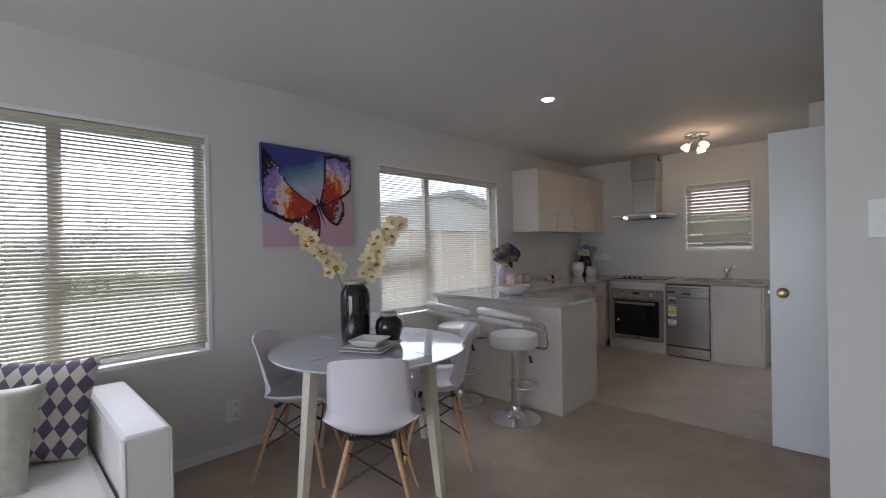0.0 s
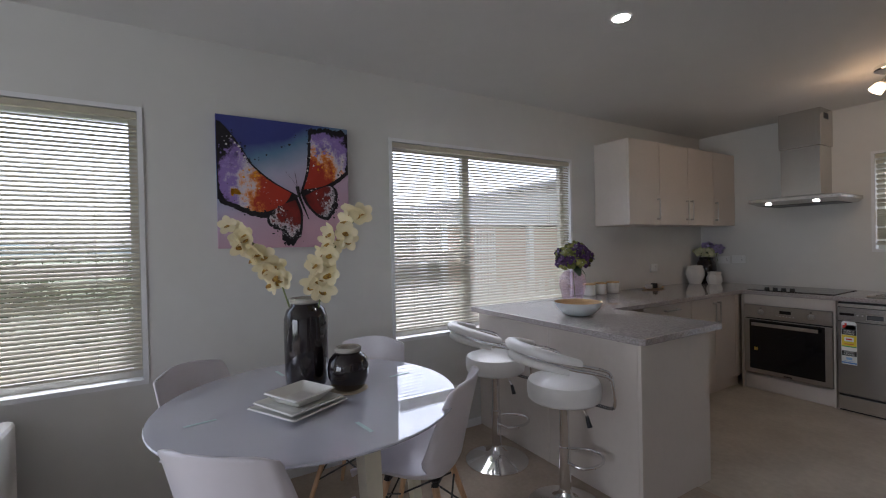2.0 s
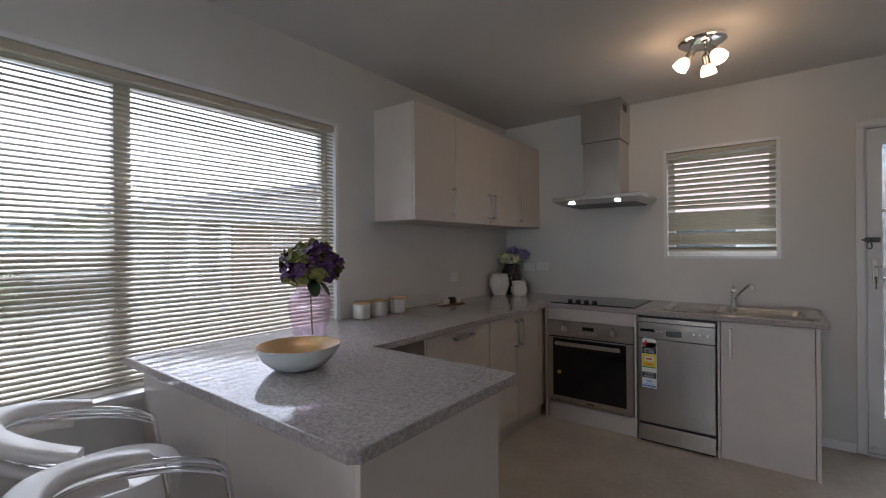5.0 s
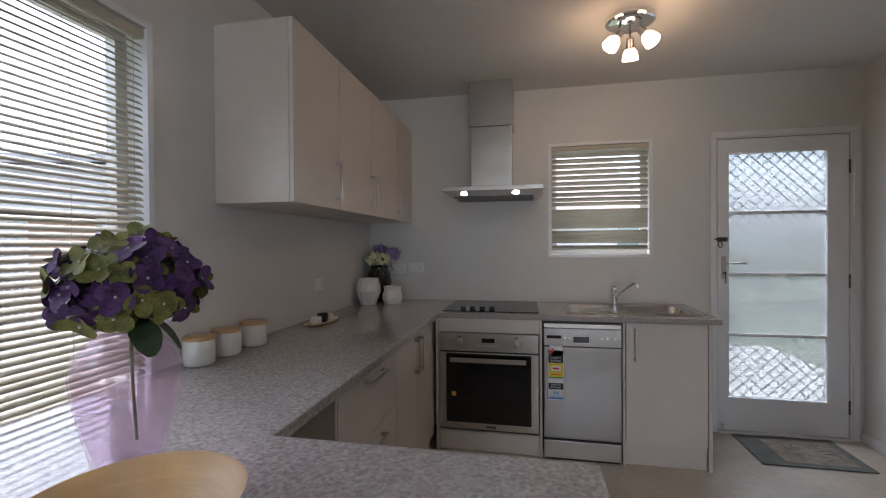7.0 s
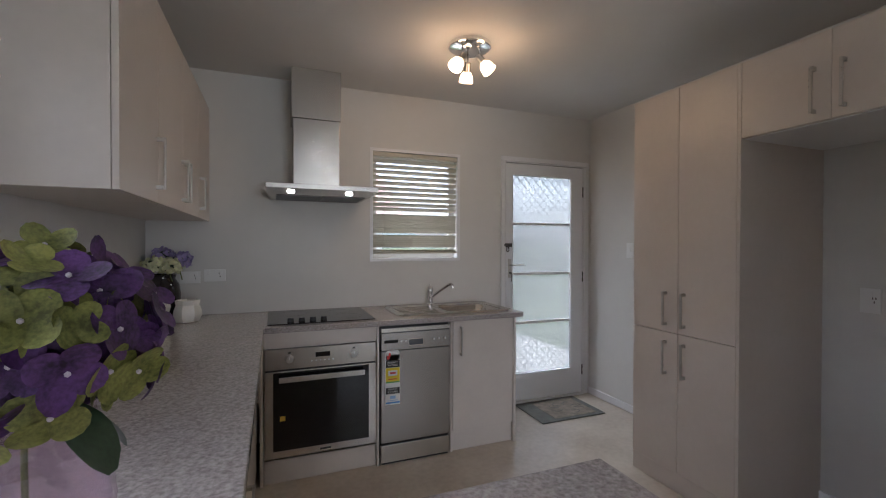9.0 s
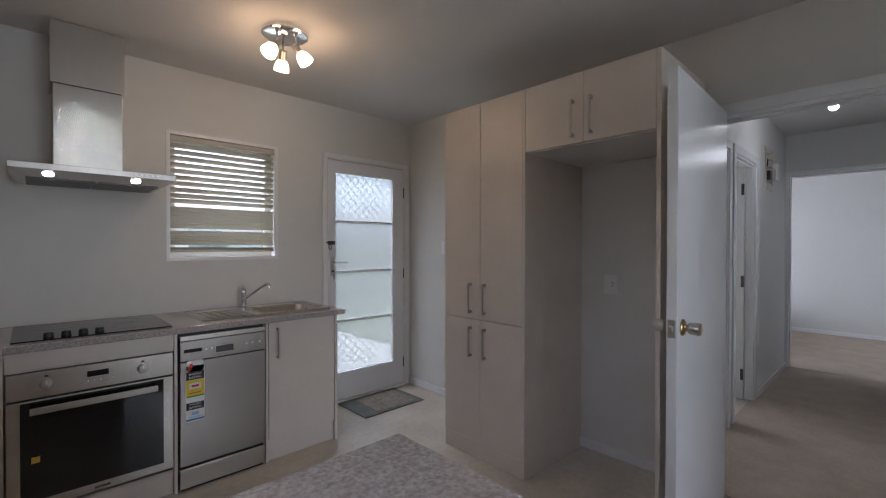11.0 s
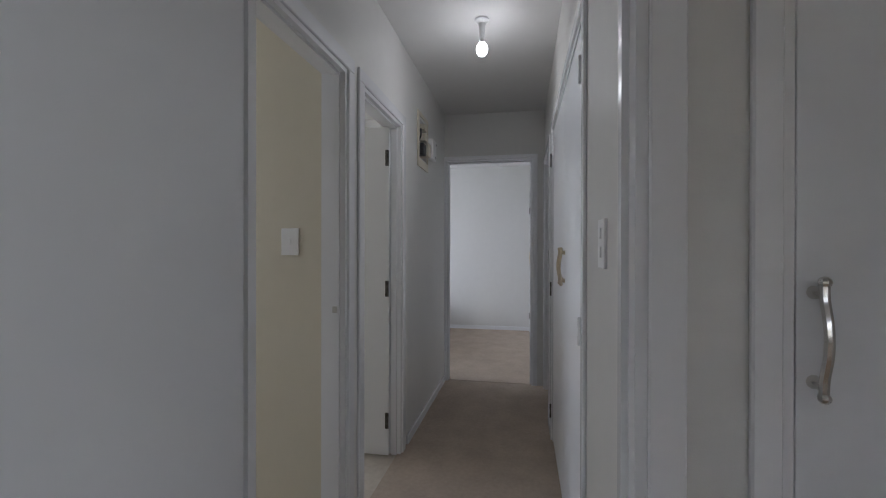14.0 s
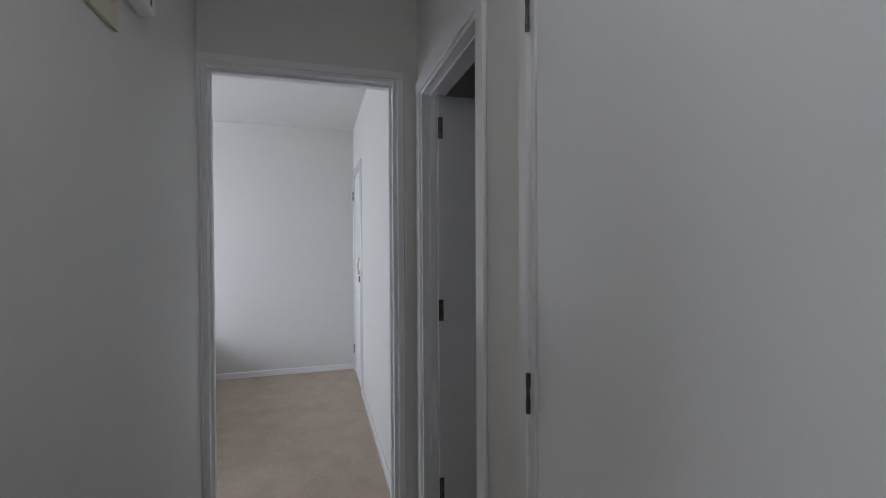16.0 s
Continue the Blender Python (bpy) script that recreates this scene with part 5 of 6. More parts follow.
chair = dining_chair()
chair.matrix_basis = pose(-2.235, 1.235, 0.006, 0, 0, -47)
copy_thing(chair, pose(-1.585, 1.275, 0.006, 0, 0, 47))
copy_thing(chair, pose(-1.76, 1.875, 0.006, 0, 0, 132))
copy_thing(chair, pose(-2.28, 1.82, 0.006, 0, 0, -135))

TX, TY, TZ, TR = -1.919, 1.510, 0.745, 0.568
table = thing("dining_table", "round frosted glass dining table on four cream legs", "table", (TX, TY, 0))
TABLE_GLASS = material("table_glass", (0.64, 0.645, 0.74), 0.008, coat=1.0)
PLATE_GLASS = material("glass_fixing_disc", (0.60, 0.76, 0.78), 0.12)
part("tabletop", lathe([(0.0, -0.010), (TR - 0.004, -0.010), (TR, -0.006), (TR, -0.003), (TR - 0.003, 0.0), (0.0, 0.0)], 72, (TX, TY, TZ)), TABLE_GLASS, table, "frosted glass top with polished edge", smooth=40)
for a in (8, 98, 188, 278):
    d = Vector((math.cos(radians(a)), math.sin(radians(a)), 0))
    q = Matrix.Rotation(radians(a), 4, "Z")
    lg = loft([[Vector((TX, TY, 0.006)) + q @ Vector((0.50 + sx * 0.019, sy * 0.019, 0)) for sx, sy in ((1, 1), (-1, 1), (-1, -1), (1, -1))],
               [Vector((TX, TY, TZ - 0.012)) + q @ Vector((0.42 + sx * 0.032, sy * 0.030, 0)) for sx, sy in ((1, 1), (-1, 1), (-1, -1), (1, -1))]], True, True)
    part("leg", lg, CREAM_LEG, table)
    pl = boxes((0.355, 0.455, -0.007, 0.007, TZ + 0.0006, TZ + 0.0016))
    bmesh.ops.transform(pl, matrix=Matrix.Translation((TX, TY, 0)) @ q, verts=pl.verts)
    part("fixing_plate", pl, PLATE_GLASS, table, "pale green fixing plate")

tall = thing("tall_vase", "tall dark glazed ceramic vase", "vase", (-2.09, 1.525, TZ))
GLAZE = material("dark_glaze", (0.012, 0.008, 0.010), 0.07, vary=0.3, scale=5, second=(0.020, 0.014, 0.017), coat=0.5)
RIM = material("unglazed_rim", (0.42, 0.39, 0.34), 0.6, vary=0.1, scale=40)
part("body", lathe([(0.0, 0.0), (0.080, 0.0), (0.088, 0.012), (0.091, 0.06), (0.093, 0.25), (0.091, 0.29), (0.080, 0.325), (0.062, 0.343), (0.058, 0.352)], 48, (-2.09, 1.525, TZ + 0.001)), GLAZE, tall, smooth=50)
part("rim", lathe([(0.058, 0.352), (0.066, 0.357), (0.067, 0.372), (0.060, 0.376), (0.050, 0.372), (0.049, 0.34), (0.0, 0.33)], 48, (-2.09, 1.525, TZ + 0.001)), RIM, tall, "pale unglazed rim", smooth=50)
short = thing("round_vase", "small round dark glazed ceramic vase", "vase", (-1.925, 1.655, TZ))
part("body", lathe([(0.0, 0.0), (0.055, 0.0), (0.068, 0.012), (0.083, 0.055), (0.085, 0.09), (0.078, 0.125), (0.058, 0.147), (0.048, 0.153)], 48, (-1.925, 1.655, TZ + 0.003)), GLAZE, short, smooth=50)
part("rim", lathe([(0.048, 0.153), (0.054, 0.157), (0.055, 0.170), (0.049, 0.174), (0.041, 0.170), (0.040, 0.14), (0.0, 0.135)], 48, (-1.925, 1.655, TZ + 0.003)), RIM, short, "pale unglazed rim", smooth=50)
coaster = solo("woven_coaster", lathe([(0.0, 0.0), (0.085, 0.0), (0.088, 0.002), (0.0, 0.0028)], 40, (-1.925, 1.645, TZ + 0.0004)), material("raffia", (0.50, 0.42, 0.30), 0.8, vary=0.25, scale=40, bump=0.5, bump_scale=160), "round woven raffia coaster on the table", "coaster", (-1.925, 1.645, TZ))

CHINA = material("white_china", (0.80, 0.79, 0.75), 0.18, vary=0.015, scale=5)


def square_plate(size, lift, rot, at, name, label):
    h = size / 2
    bm = loft([rounded_loop(-h * 0.62, h * 0.62, -h * 0.62, h * 0.62, 0.012, 0.0), rounded_loop(-h * 0.66, h * 0.66, -h * 0.66, h * 0.66, 0.012, 0.004), rounded_loop(-h, h, -h, h, 0.008, lift), rounded_loop(-h + 0.004, h - 0.004, -h + 0.004, h - 0.004, 0.008, lift + 0.004), rounded_loop(-h * 0.68, h * 0.68, -h * 0.68, h * 0.68, 0.012, 0.010), rounded_loop(-h * 0.6, h * 0.6, -h * 0.6, h * 0.6, 0.012, 0.0085)], True, True)
    ob = solo(name, bm, CHINA, label, "plate", smooth=35)
    ob.matrix_basis = pose(*at, 0, 0, rot)


square_plate(0.255, 0.016, 28, (-1.815, 1.425, TZ + 0.001), "square_plate", "large square white china plate at the bottom of a stack")
square_plate(0.235, 0.016, 24, (-1.817, 1.428, TZ + 0.014), "square_plate", "square white china plate in a stack")
square_plate(0.185, 0.034, 26, (-1.822, 1.432, TZ + 0.027), "square_bowl", "square white china bowl on top of stacked plates")

# orchids
PETAL = material("cream_petal", (0.88, 0.80, 0.56), 0.5, vary=0.10, scale=25)
pn, pl = PETAL.node_tree.nodes, PETAL.node_tree.links
thin, both = pn.new("ShaderNodeBsdfTranslucent"), pn.new("ShaderNodeMixShader")
thin.inputs[0].default_value, both.inputs[0].default_value = (0.92, 0.84, 0.58, 1), 0.45
pl.new(pn["Principled BSDF"].outputs[0], both.inputs[1]), pl.new(thin.outputs[0], both.inputs[2]), pl.new(both.outputs[0], pn["Material Output"].inputs[0])
LIP = material("orchid_lip", (0.26, 0.06, 0.015), 0.5, vary=0.5, scale=90, second=(0.62, 0.40, 0.06))
STEM = material("green_stem", (0.16, 0.20, 0.06), 0.5, vary=0.15, scale=30)


def petal(bm, m, length, width, cup=0.25):
    """A pointed oval petal from the origin along +x, cupped to +z."""
    n = 7
    left, mid, right = [], [], []
    for i in range(n + 1):
        t = i / n
        tt = 0.04 + 0.945 * t
        w = width * math.sqrt(1 - (2 * tt - 1) ** 2) * (0.55 + 0.45 * min(1, 2 * t))
        z = cup * length * t * t
        left.append(bm.verts.new(m @ Vector((length * t, w, z + 0.12 * w))))
        mid.append(bm.verts.new(m @ Vector((length * t, 0, z))))
        right.append(bm.verts.new(m @ Vector((length * t, -w, z + 0.12 * w))))
    for i in range(n):
        bm.faces.new((left[i], left[i + 1], mid[i + 1], mid[i]))
        bm.faces.new((mid[i], mid[i + 1], right[i + 1], right[i]))


rng = random.Random(7)


def orchid(label, base, bend, tip, count):
    ob = thing("orchid_stem", label, "flower", base, "orchid stems in the tall vase")
    line = arc([base, Vector(base).lerp(Vector(bend), 0.5) + Vector((0, 0, 0.02)), bend, tip], 10)
    part("stem", tube(line, 0.0045, 8, r1=0.0025), STEM, ob, smooth=50)
    n = len(line)
    for i in range(count):
        f = 0.47 + 0.53 * i / (count - 1)
        p = line[min(n - 1, int(f * (n - 1)))]
        side = Vector((rng.uniform(-1, 1), rng.uniform(-1, 1), rng.uniform(-0.5, 0.15))).normalized()
        toward = (Vector((0.62, -0.62, -0.12)) + 0.55 * side).normalized()
        centre = p + 0.032 * toward + Vector((rng.uniform(-0.035, 0.035), rng.uniform(-0.035, 0.035), rng.uniform(-0.025, 0.025)))
        m = Matrix.Translation(centre) @ toward.to_track_quat("Z", "Y").to_matrix().to_4x4() @ Matrix.Rotation(rng.uniform(-0.4, 0.4), 4, "Z")
        bm, size = bmesh.new(), 0.052 * (1.12 - 0.25 * f) * rng.uniform(0.9, 1.1)
        for k in range(5):
            petal(bm, m @ Matrix.Rotation(radians(90 + 72 * k), 4, "Z"), size, size * 0.43, rng.uniform(0.15, 0.6))
        fl = part("bloom", bm, PETAL, ob, smooth=70)
        lb = bmesh.new()
        petal(lb, m @ Matrix.Rotation(radians(-90), 4, "Z") @ Matrix.Translation((0, 0, 0.006)) @ Matrix.Rotation(radians(-38), 4, "Y"), size * 0.56, size * 0.30, 0.4)
        part("lip", lb, LIP, fl, "rust-brown orchid lip", smooth=70)
        part("stalk", tube([p, centre], 0.0018, 5), STEM, fl)


orchid("arching stem of cream orchids in the tall vase", (-2.10, 1.515, TZ + 0.15), (-2.20, 1.40, 1.30), (-2.315, 1.265, 1.425), 17)
orchid("upright stem of cream orchids in the tall vase", (-2.07, 1.54, TZ + 0.15), (-1.985, 1.60, 1.29), (-1.865, 1.715, 1.50), 21)


# ---- sofa ----
sofa = thing("sofa", "white leather sofa with square arms", "sofa", (-2.25, -0.7, 0))
part("arm", boxes((-2.71, -1.785, 0.272, 0.448, 0.05, 0.63), bevel=0.022), LEATHER, sofa)
part("arm", boxes((-2.71, -1.785, -1.80, -1.61, 0.05, 0.63), bevel=0.022), LEATHER, sofa)
part("base", boxes((-2.71, -1.80, -1.61, 0.272, 0.05, 0.27), bevel=0.012), LEATHER, sofa)
for y0, y1 in ((-1.605, -0.665), (-0.66, 0.268)):
    part("seat_cushion", boxes((-2.55, -1.785, y0, y1, 0.272, 0.425), bevel=0.035), LEATHER, sofa)
    part("back_cushion", boxes((-2.70, -2.52, y0, y1 - 0.02, 0.40, 0.74), bevel=0.04), LEATHER, sofa)
part("back", boxes((-2.745, -2.702, -1.79, 0.30, 0.05, 0.72), bevel=0.012), LEATHER, sofa)
for x in (-2.66, -1.85):
    for y in (-1.74, 0.41):
        part("foot", boxes((x - 0.025, x + 0.025, y - 0.025, y + 0.025, 0.006, 0.052)), BLACK_PLASTIC, sofa)
for y in (0.2725, 0.4475):
    part("seam", tube(arc([(-1.7845, y + (0.012 if y < 0.4 else -0.012), 0.08), (-1.7845, y + (0.012 if y < 0.4 else -0.012), 0.61)], 6), 0.0025, 6), LEATHER, sofa)
part("seam", tube([(-1.7845, 0.284, 0.615), (-1.7845, 0.436, 0.615)], 0.0025, 6), LEATHER, sofa)


def cushion_bm(size, thick, pinch=0.10, n=22):
    """A square cushion in the x-z plane, puffed along y, with drawn corners."""
    bm = bmesh.new()
    sheets = []
    for s in (-1, 1):
        grid = []
        for i in range(n + 1):
            row = []
            for k in range(n + 1):
                u, v = 2 * i / n - 1, 2 * k / n - 1
                puff = ((1 - u ** 4) * (1 - v ** 4)) ** 0.55
                x = size / 2 * u * (1 - pinch * (1 - v * v))
                z = size / 2 * v * (1 - pinch * (1 - u * u))
                y = s * thick / 2 * puff + 0.006 * math.sin(5 * u + 3 * v) * puff
                row.append(bm.verts.new((x, y, z)))
            grid.append(row)
        sheets.append(grid)
        for i in range(n):
            for k in range(n):
                f = (grid[i][k], grid[i + 1][k], grid[i + 1][k + 1], grid[i][k + 1])
                bm.faces.new(f if s < 0 else f[::-1])
    bmesh.ops.remove_doubles(bm, verts=bm.verts, dist=0.0005)
    return bm


def harlequin():
    m = bpy.data.materials.new("harlequin_fabric")
    m.use_nodes = True
    n, l = m.node_tree.nodes, m.node_tree.links
    p = n["Principled BSDF"]
    p.inputs["Roughness"].default_value = 0.9
    co, mp, ch = n.new("ShaderNodeTexCoord"), n.new("ShaderNodeMapping"), n.new("ShaderNodeTexChecker")
    squash = n.new("ShaderNodeMapping")
    squash.inputs["Scale"].default_value = (1.0, 0.0, 0.62)
    mp.inputs["Rotation"].default_value = (0, radians(45), 0)
    mp.inputs["Location"].default_value = (0.3, 0.5, 0.3)
    ch.inputs["Scale"].default_value = 26.0
    ch.inputs["Color1"].default_value, ch.inputs["Color2"].default_value = (0.17, 0.13, 0.21, 1), (0.72, 0.69, 0.63, 1)
    nz, mx = n.new("ShaderNodeTexNoise"), n.new("ShaderNodeMixRGB")
    nz.inputs["Scale"].default_value = 300
    mx.blend_type, mx.inputs[0].default_value = "OVERLAY", 0.35
    l.new(co.outputs["Object"], squash.inputs[0]), l.new(squash.outputs[0], mp.inputs[0]), l.new(mp.outputs[0], ch.inputs["Vector"])
    l.new(co.outputs["Object"], nz.inputs["Vector"]), l.new(ch.outputs[0], mx.inputs[1]), l.new(nz.outputs[0], mx.inputs[2])
    l.new(mx.outputs[0], p.inputs["Base Color"])
    return m


cu1 = solo("patterned_cushion", cushion_bm(0.46, 0.15), harlequin(), "purple and cream harlequin cushion on the sofa", "cushion", smooth=60)
cu1.matrix_basis = pose(-2.42, 0.06, 0.635, -14, 4, 68)


def woven():
    m = material("silver_weave", (0.52, 0.52, 0.44), 0.42, 0.25, vary=0.1, scale=30)
    n, l = m.node_tree.nodes, m.node_tree.links
    br, bn, co = n.new("ShaderNodeTexChecker"), n.new("ShaderNodeBump"), n.new("ShaderNodeTexCoord")
    br.inputs["Scale"].default_value = 130
    bn.inputs["Strength"].default_value, bn.inputs["Distance"].default_value = 0.8, 0.003
    l.new(co.outputs["Object"], br.inputs["Vector"]), l.new(br.outputs["Fac"], bn.inputs["Height"]), l.new(bn.outputs[0], n["Principled BSDF"].inputs["Normal"])
    return m


cu2 = solo("woven_cushion", cushion_bm(0.42, 0.17), woven(), "silver-grey woven cushion leaning on the sofa", "cushion", smooth=60)
cu2.matrix_basis = pose(-2.22, -0.12, 0.615, -16, 3, 66)


# ---- bar stools ----
def bar_stool():
    ob = thing("bar_stool", "white vinyl bar stool with chrome stem and curved backrest", "stool", group="bar stools")
    part("base", lathe([(0.0, 0.0), (0.19, 0.0), (0.192, 0.006), (0.16, 0.014), (0.10, 0.030), (0.05, 0.050), (0.034, 0.075), (0.030, 0.10)], 48), CHROME, ob, smooth=50)
    part("stem", lathe([(0.029, 0.10), (0.029, 0.31), (0.024, 0.315), (0.024, 0.54), (0.05, 0.545), (0.05, 0.553)], 28), CHROME, ob, smooth=35)
    part("seat", lathe([(0.0, 0.553), (0.165, 0.553), (0.176, 0.562), (0.180, 0.59), (0.180, 0.628), (0.172, 0.646), (0.15, 0.654), (0.0, 0.658)], 56), SEAT_VINYL, ob, smooth=40)
    ring = [(0.105 * math.cos(a), 0.03 + 0.13 * math.sin(a) + 0.05, 0.235) for a in (math.pi * k / 12 - 0.35 for k in range(16))]
    part("footrest", tube([(0.02, 0.0, 0.235)] + ring + [(-0.02, 0.0, 0.235)], 0.008, 10), CHROME, ob, smooth=60)
    lev = part("lever", tube(arc([(0.02, 0.0, 0.535), (0.07, 0.05, 0.52), (0.095, 0.068, 0.48)], 4), 0.0035, 8), CHROME, ob)
    part("lever_grip", tube([(0.093, 0.066, 0.487), (0.105, 0.075, 0.435)], 0.008, 8, r1=0.013), BLACK_PLASTIC, lev, smooth=50)
    # tube frame round the back: up from under the seat, forward arms, round behind
    def lean(y):
        return 0.712 + 0.25 * (0.10 - y)
    for dz in (0.0, 0.024):
        R = 0.222
        pts = [(0.09, 0.09, 0.548), (0.185, 0.125, 0.549), (0.212, 0.135, 0.572), (0.214, 0.125, 0.660), (0.210, 0.108, 0.698 + dz)]
        back = [(R * math.sin(a), -R * math.cos(a) * 1.12, lean(-R * math.cos(a) * 1.12) + dz) for a in (radians(95 - 19 * k) for k in range(11))]
        mirror = [(-x, y, z) for x, y, z in pts[::-1]]
        part("back_frame", tube(arc(pts + back + mirror, 4), 0.0085, 10), CHROME, ob, smooth=60)

    def pad(reach, rise, high, thick, R):
        rings = []
        for k in range(21):
            a = radians(-reach + 2 * reach * k / 20)
            taper = max(0.25, math.cos(a * 78 / reach)) ** 0.35
            h, t = high * taper, thick * (0.6 + 0.4 * taper)
            y = -R * math.cos(a) * 1.12
            c, ax = Vector((R * math.sin(a), y, lean(y) + rise)), Vector((math.sin(a), -math.cos(a), 0))
            rings.append([c + ax * (t * math.copysign(abs(math.cos(q)) ** 0.7, math.cos(q))) + Vector((0, 0, 1)) * (h * math.copysign(abs(math.sin(q)) ** 0.7, math.sin(q))) for q in (2 * math.pi * j / 16 for j in range(16))])
        return loft(rings, True, True)
    part("backrest", pad(78, 0.038, 0.024, 0.033, 0.230), SEAT_VINYL, ob, smooth=60)
    part("backrest_underpad", pad(66, -0.016, 0.021, 0.025, 0.226), SEAT_VINYL, ob, smooth=60)
    return ob


stool = bar_stool()
stool.matrix_basis = pose(-1.71, 2.69, 0.006, 0, 0, -14)
copy_thing(stool, pose(-2.28, 2.705, 0.006, 0, 0, -16))

# ---- painting ----
picture = thing("butterfly_painting", "square canvas of a red and violet butterfly on blue and pink", "painting", (W, 1.6, 1.35))
PY0, PY1, PZ0, PZ1, PXF = 1.237, 1.957, 1.343, 2.06, W + 0.034


def canvas_ground():
    m = material("painted_ground", (0.3, 0.3, 0.4), 0.45, bump=0.25, bump_scale=70)
    n, l = m.node_tree.nodes, m.node_tree.links
    co, sep, add, rm, nz = (n.new("ShaderNode" + k) for k in ("TexCoord", "SeparateXYZ", "Math", "ValToRGB", "TexNoise"))
    nz.inputs["Scale"].default_value, nz.inputs["Detail"].default_value = 3.5, 3
    add.operation = "MULTIPLY_ADD"
    add.inputs[1].default_value = 0.32
    l.new(co.outputs["Generated"], sep.inputs[0]), l.new(co.outputs["Object"], nz.inputs["Vector"])
    side = n.new("ShaderNodeMath")
    side.operation = "MULTIPLY_ADD"
    side.inputs[1].default_value = -0.42
    lift = n.new("ShaderNodeMath")
    lift.operation, lift.inputs[1].default_value = "ADD", 0.16
    l.new(sep.outputs["Z"], lift.inputs[0])
    l.new(sep.outputs["Y"], side.inputs[0]), l.new(lift.outputs[0], side.inputs[2])
    l.new(nz.outputs[0], add.inputs[0]), l.new(side.outputs[0], add.inputs[2]), l.new(add.outputs[0], rm.inputs[0])
    e = rm.color_ramp.elements
    e[0].position, e[0].color = 0.18, (0.62, 0.38, 0.46, 1)
    e[1].position, e[1].color = 1.1, (0.045, 0.055, 0.24, 1)
    for pos, c in ((0.45, (0.58, 0.42, 0.54, 1)), (0.68, (0.44, 0.44, 0.58, 1)), (0.90, (0.13, 0.24, 0.38, 1))):
        el = e.new(pos)
        el.color = c
    l.new(rm.outputs[0], n["Principled BSDF"].inputs["Base Color"])
    return m


part("canvas", boxes((W + 0.001, PXF, PY0, PY1, PZ0, PZ1), bevel=0.002), canvas_ground(), picture)


def wing_paint(name, stops, speck):
    """Paint that runs through stops from the body outwards, broken up by noise."""
    m = material(name, (0.3, 0.05, 0.03), 0.4, bump=0.5, bump_scale=60)
    n, l = m.node_tree.nodes, m.node_tree.links
    co, ln, add, rm, nz = (n.new("ShaderNode" + k) for k in ("TexCoord", "VectorMath", "Math", "ValToRGB", "TexNoise"))
    ln.operation = "LENGTH"
    nz.inputs["Scale"].default_value, nz.inputs["Detail"].default_value = speck, 8
    nz.inputs["Roughness"].default_value = 0.75
    add.operation = "MULTIPLY_ADD"
    add.inputs[1].default_value = 0.42
    l.new(co.outputs["Object"], ln.inputs[0]), l.new(co.outputs["Object"], nz.inputs["Vector"])
    l.new(nz.outputs[0], add.inputs[0]), l.new(ln.outputs["Value"], add.inputs[2]), l.new(add.outputs[0], rm.inputs[0])
    e = rm.color_ramp.elements
    e[0].position, e[0].color = stops[0][0], (*stops[0][1], 1)
    e[1].position, e[1].color = stops[-1][0], (*stops[-1][1], 1)
    for pos, c in stops[1:-1]:
        el = e.new(pos)
        el.color = (*c, 1)
    l.new(rm.outputs[0], n["Principled BSDF"].inputs["Base Color"])
    return m


BLK, DRED, REDP, ORG, WHT, VIO = (0.012, 0.010, 0.014), (0.16, 0.015, 0.012), (0.42, 0.035, 0.015), (0.75, 0.26, 0.04), (0.72, 0.66, 0.70), (0.30, 0.20, 0.52)
FORE = wing_paint("forewing_paint", [(0.15, DRED), (0.22, REDP), (0.42, REDP), (0.47, ORG), (0.51, WHT), (0.57, VIO), (0.61, VIO), (0.65, BLK)], 14)
HIND = wing_paint("hindwing_paint", [(0.18, BLK), (0.24, DRED), (0.31, (0.26, 0.02, 0.014)), (0.37, DRED), (0.40, WHT), (0.43, BLK)], 16)
BLACKP = material("black_paint", BLK, 0.4, vary=0.4, scale=30, bump=0.6, bump_scale=50)
cy0, cz0 = PY0 + 0.585 * (PY1 - PY0), PZ0 + 0.42 * (PZ1 - PZ0)


def wing(name, pts, mat, lift, grow=1.0):
    """A flat dab of paint: a smooth closed outline round the body's centre, in shares of the canvas."""
    loop = arc([(0, u, v) for u, v in pts] + [(0, *pts[0])], 22)[:-1]
    cu, cv = sum(p.y for p in loop) / len(loop), sum(p.z for p in loop) / len(loop)
    bm = bmesh.new()
    vs = []
    for p in loop:
        j = 1 + 0.05 * noise.noise(Vector((p.y * 26, p.z * 26, 1.0 + lift * 900))) + 0.035 * noise.noise(Vector((p.y * 90, p.z * 90, 4.0)))
        u, v = (cu + (p.y - cu) * grow) * j, (cv + (p.z - cv) * grow) * j
        u, v = max(-0.583, min(0.413, u)), max(-0.415, min(0.577, v))
        vs.append(bm.verts.new((0, u * 0.72, v * 0.717)))
    bm.faces.new(vs)
    ob = new(name, mesh_of(name, bm, mat))
    ob.parent = picture
    ob.matrix_basis = Matrix.Translation(Vector((PXF + lift, cy0, cz0)) - ORIGIN[picture])
    return ob


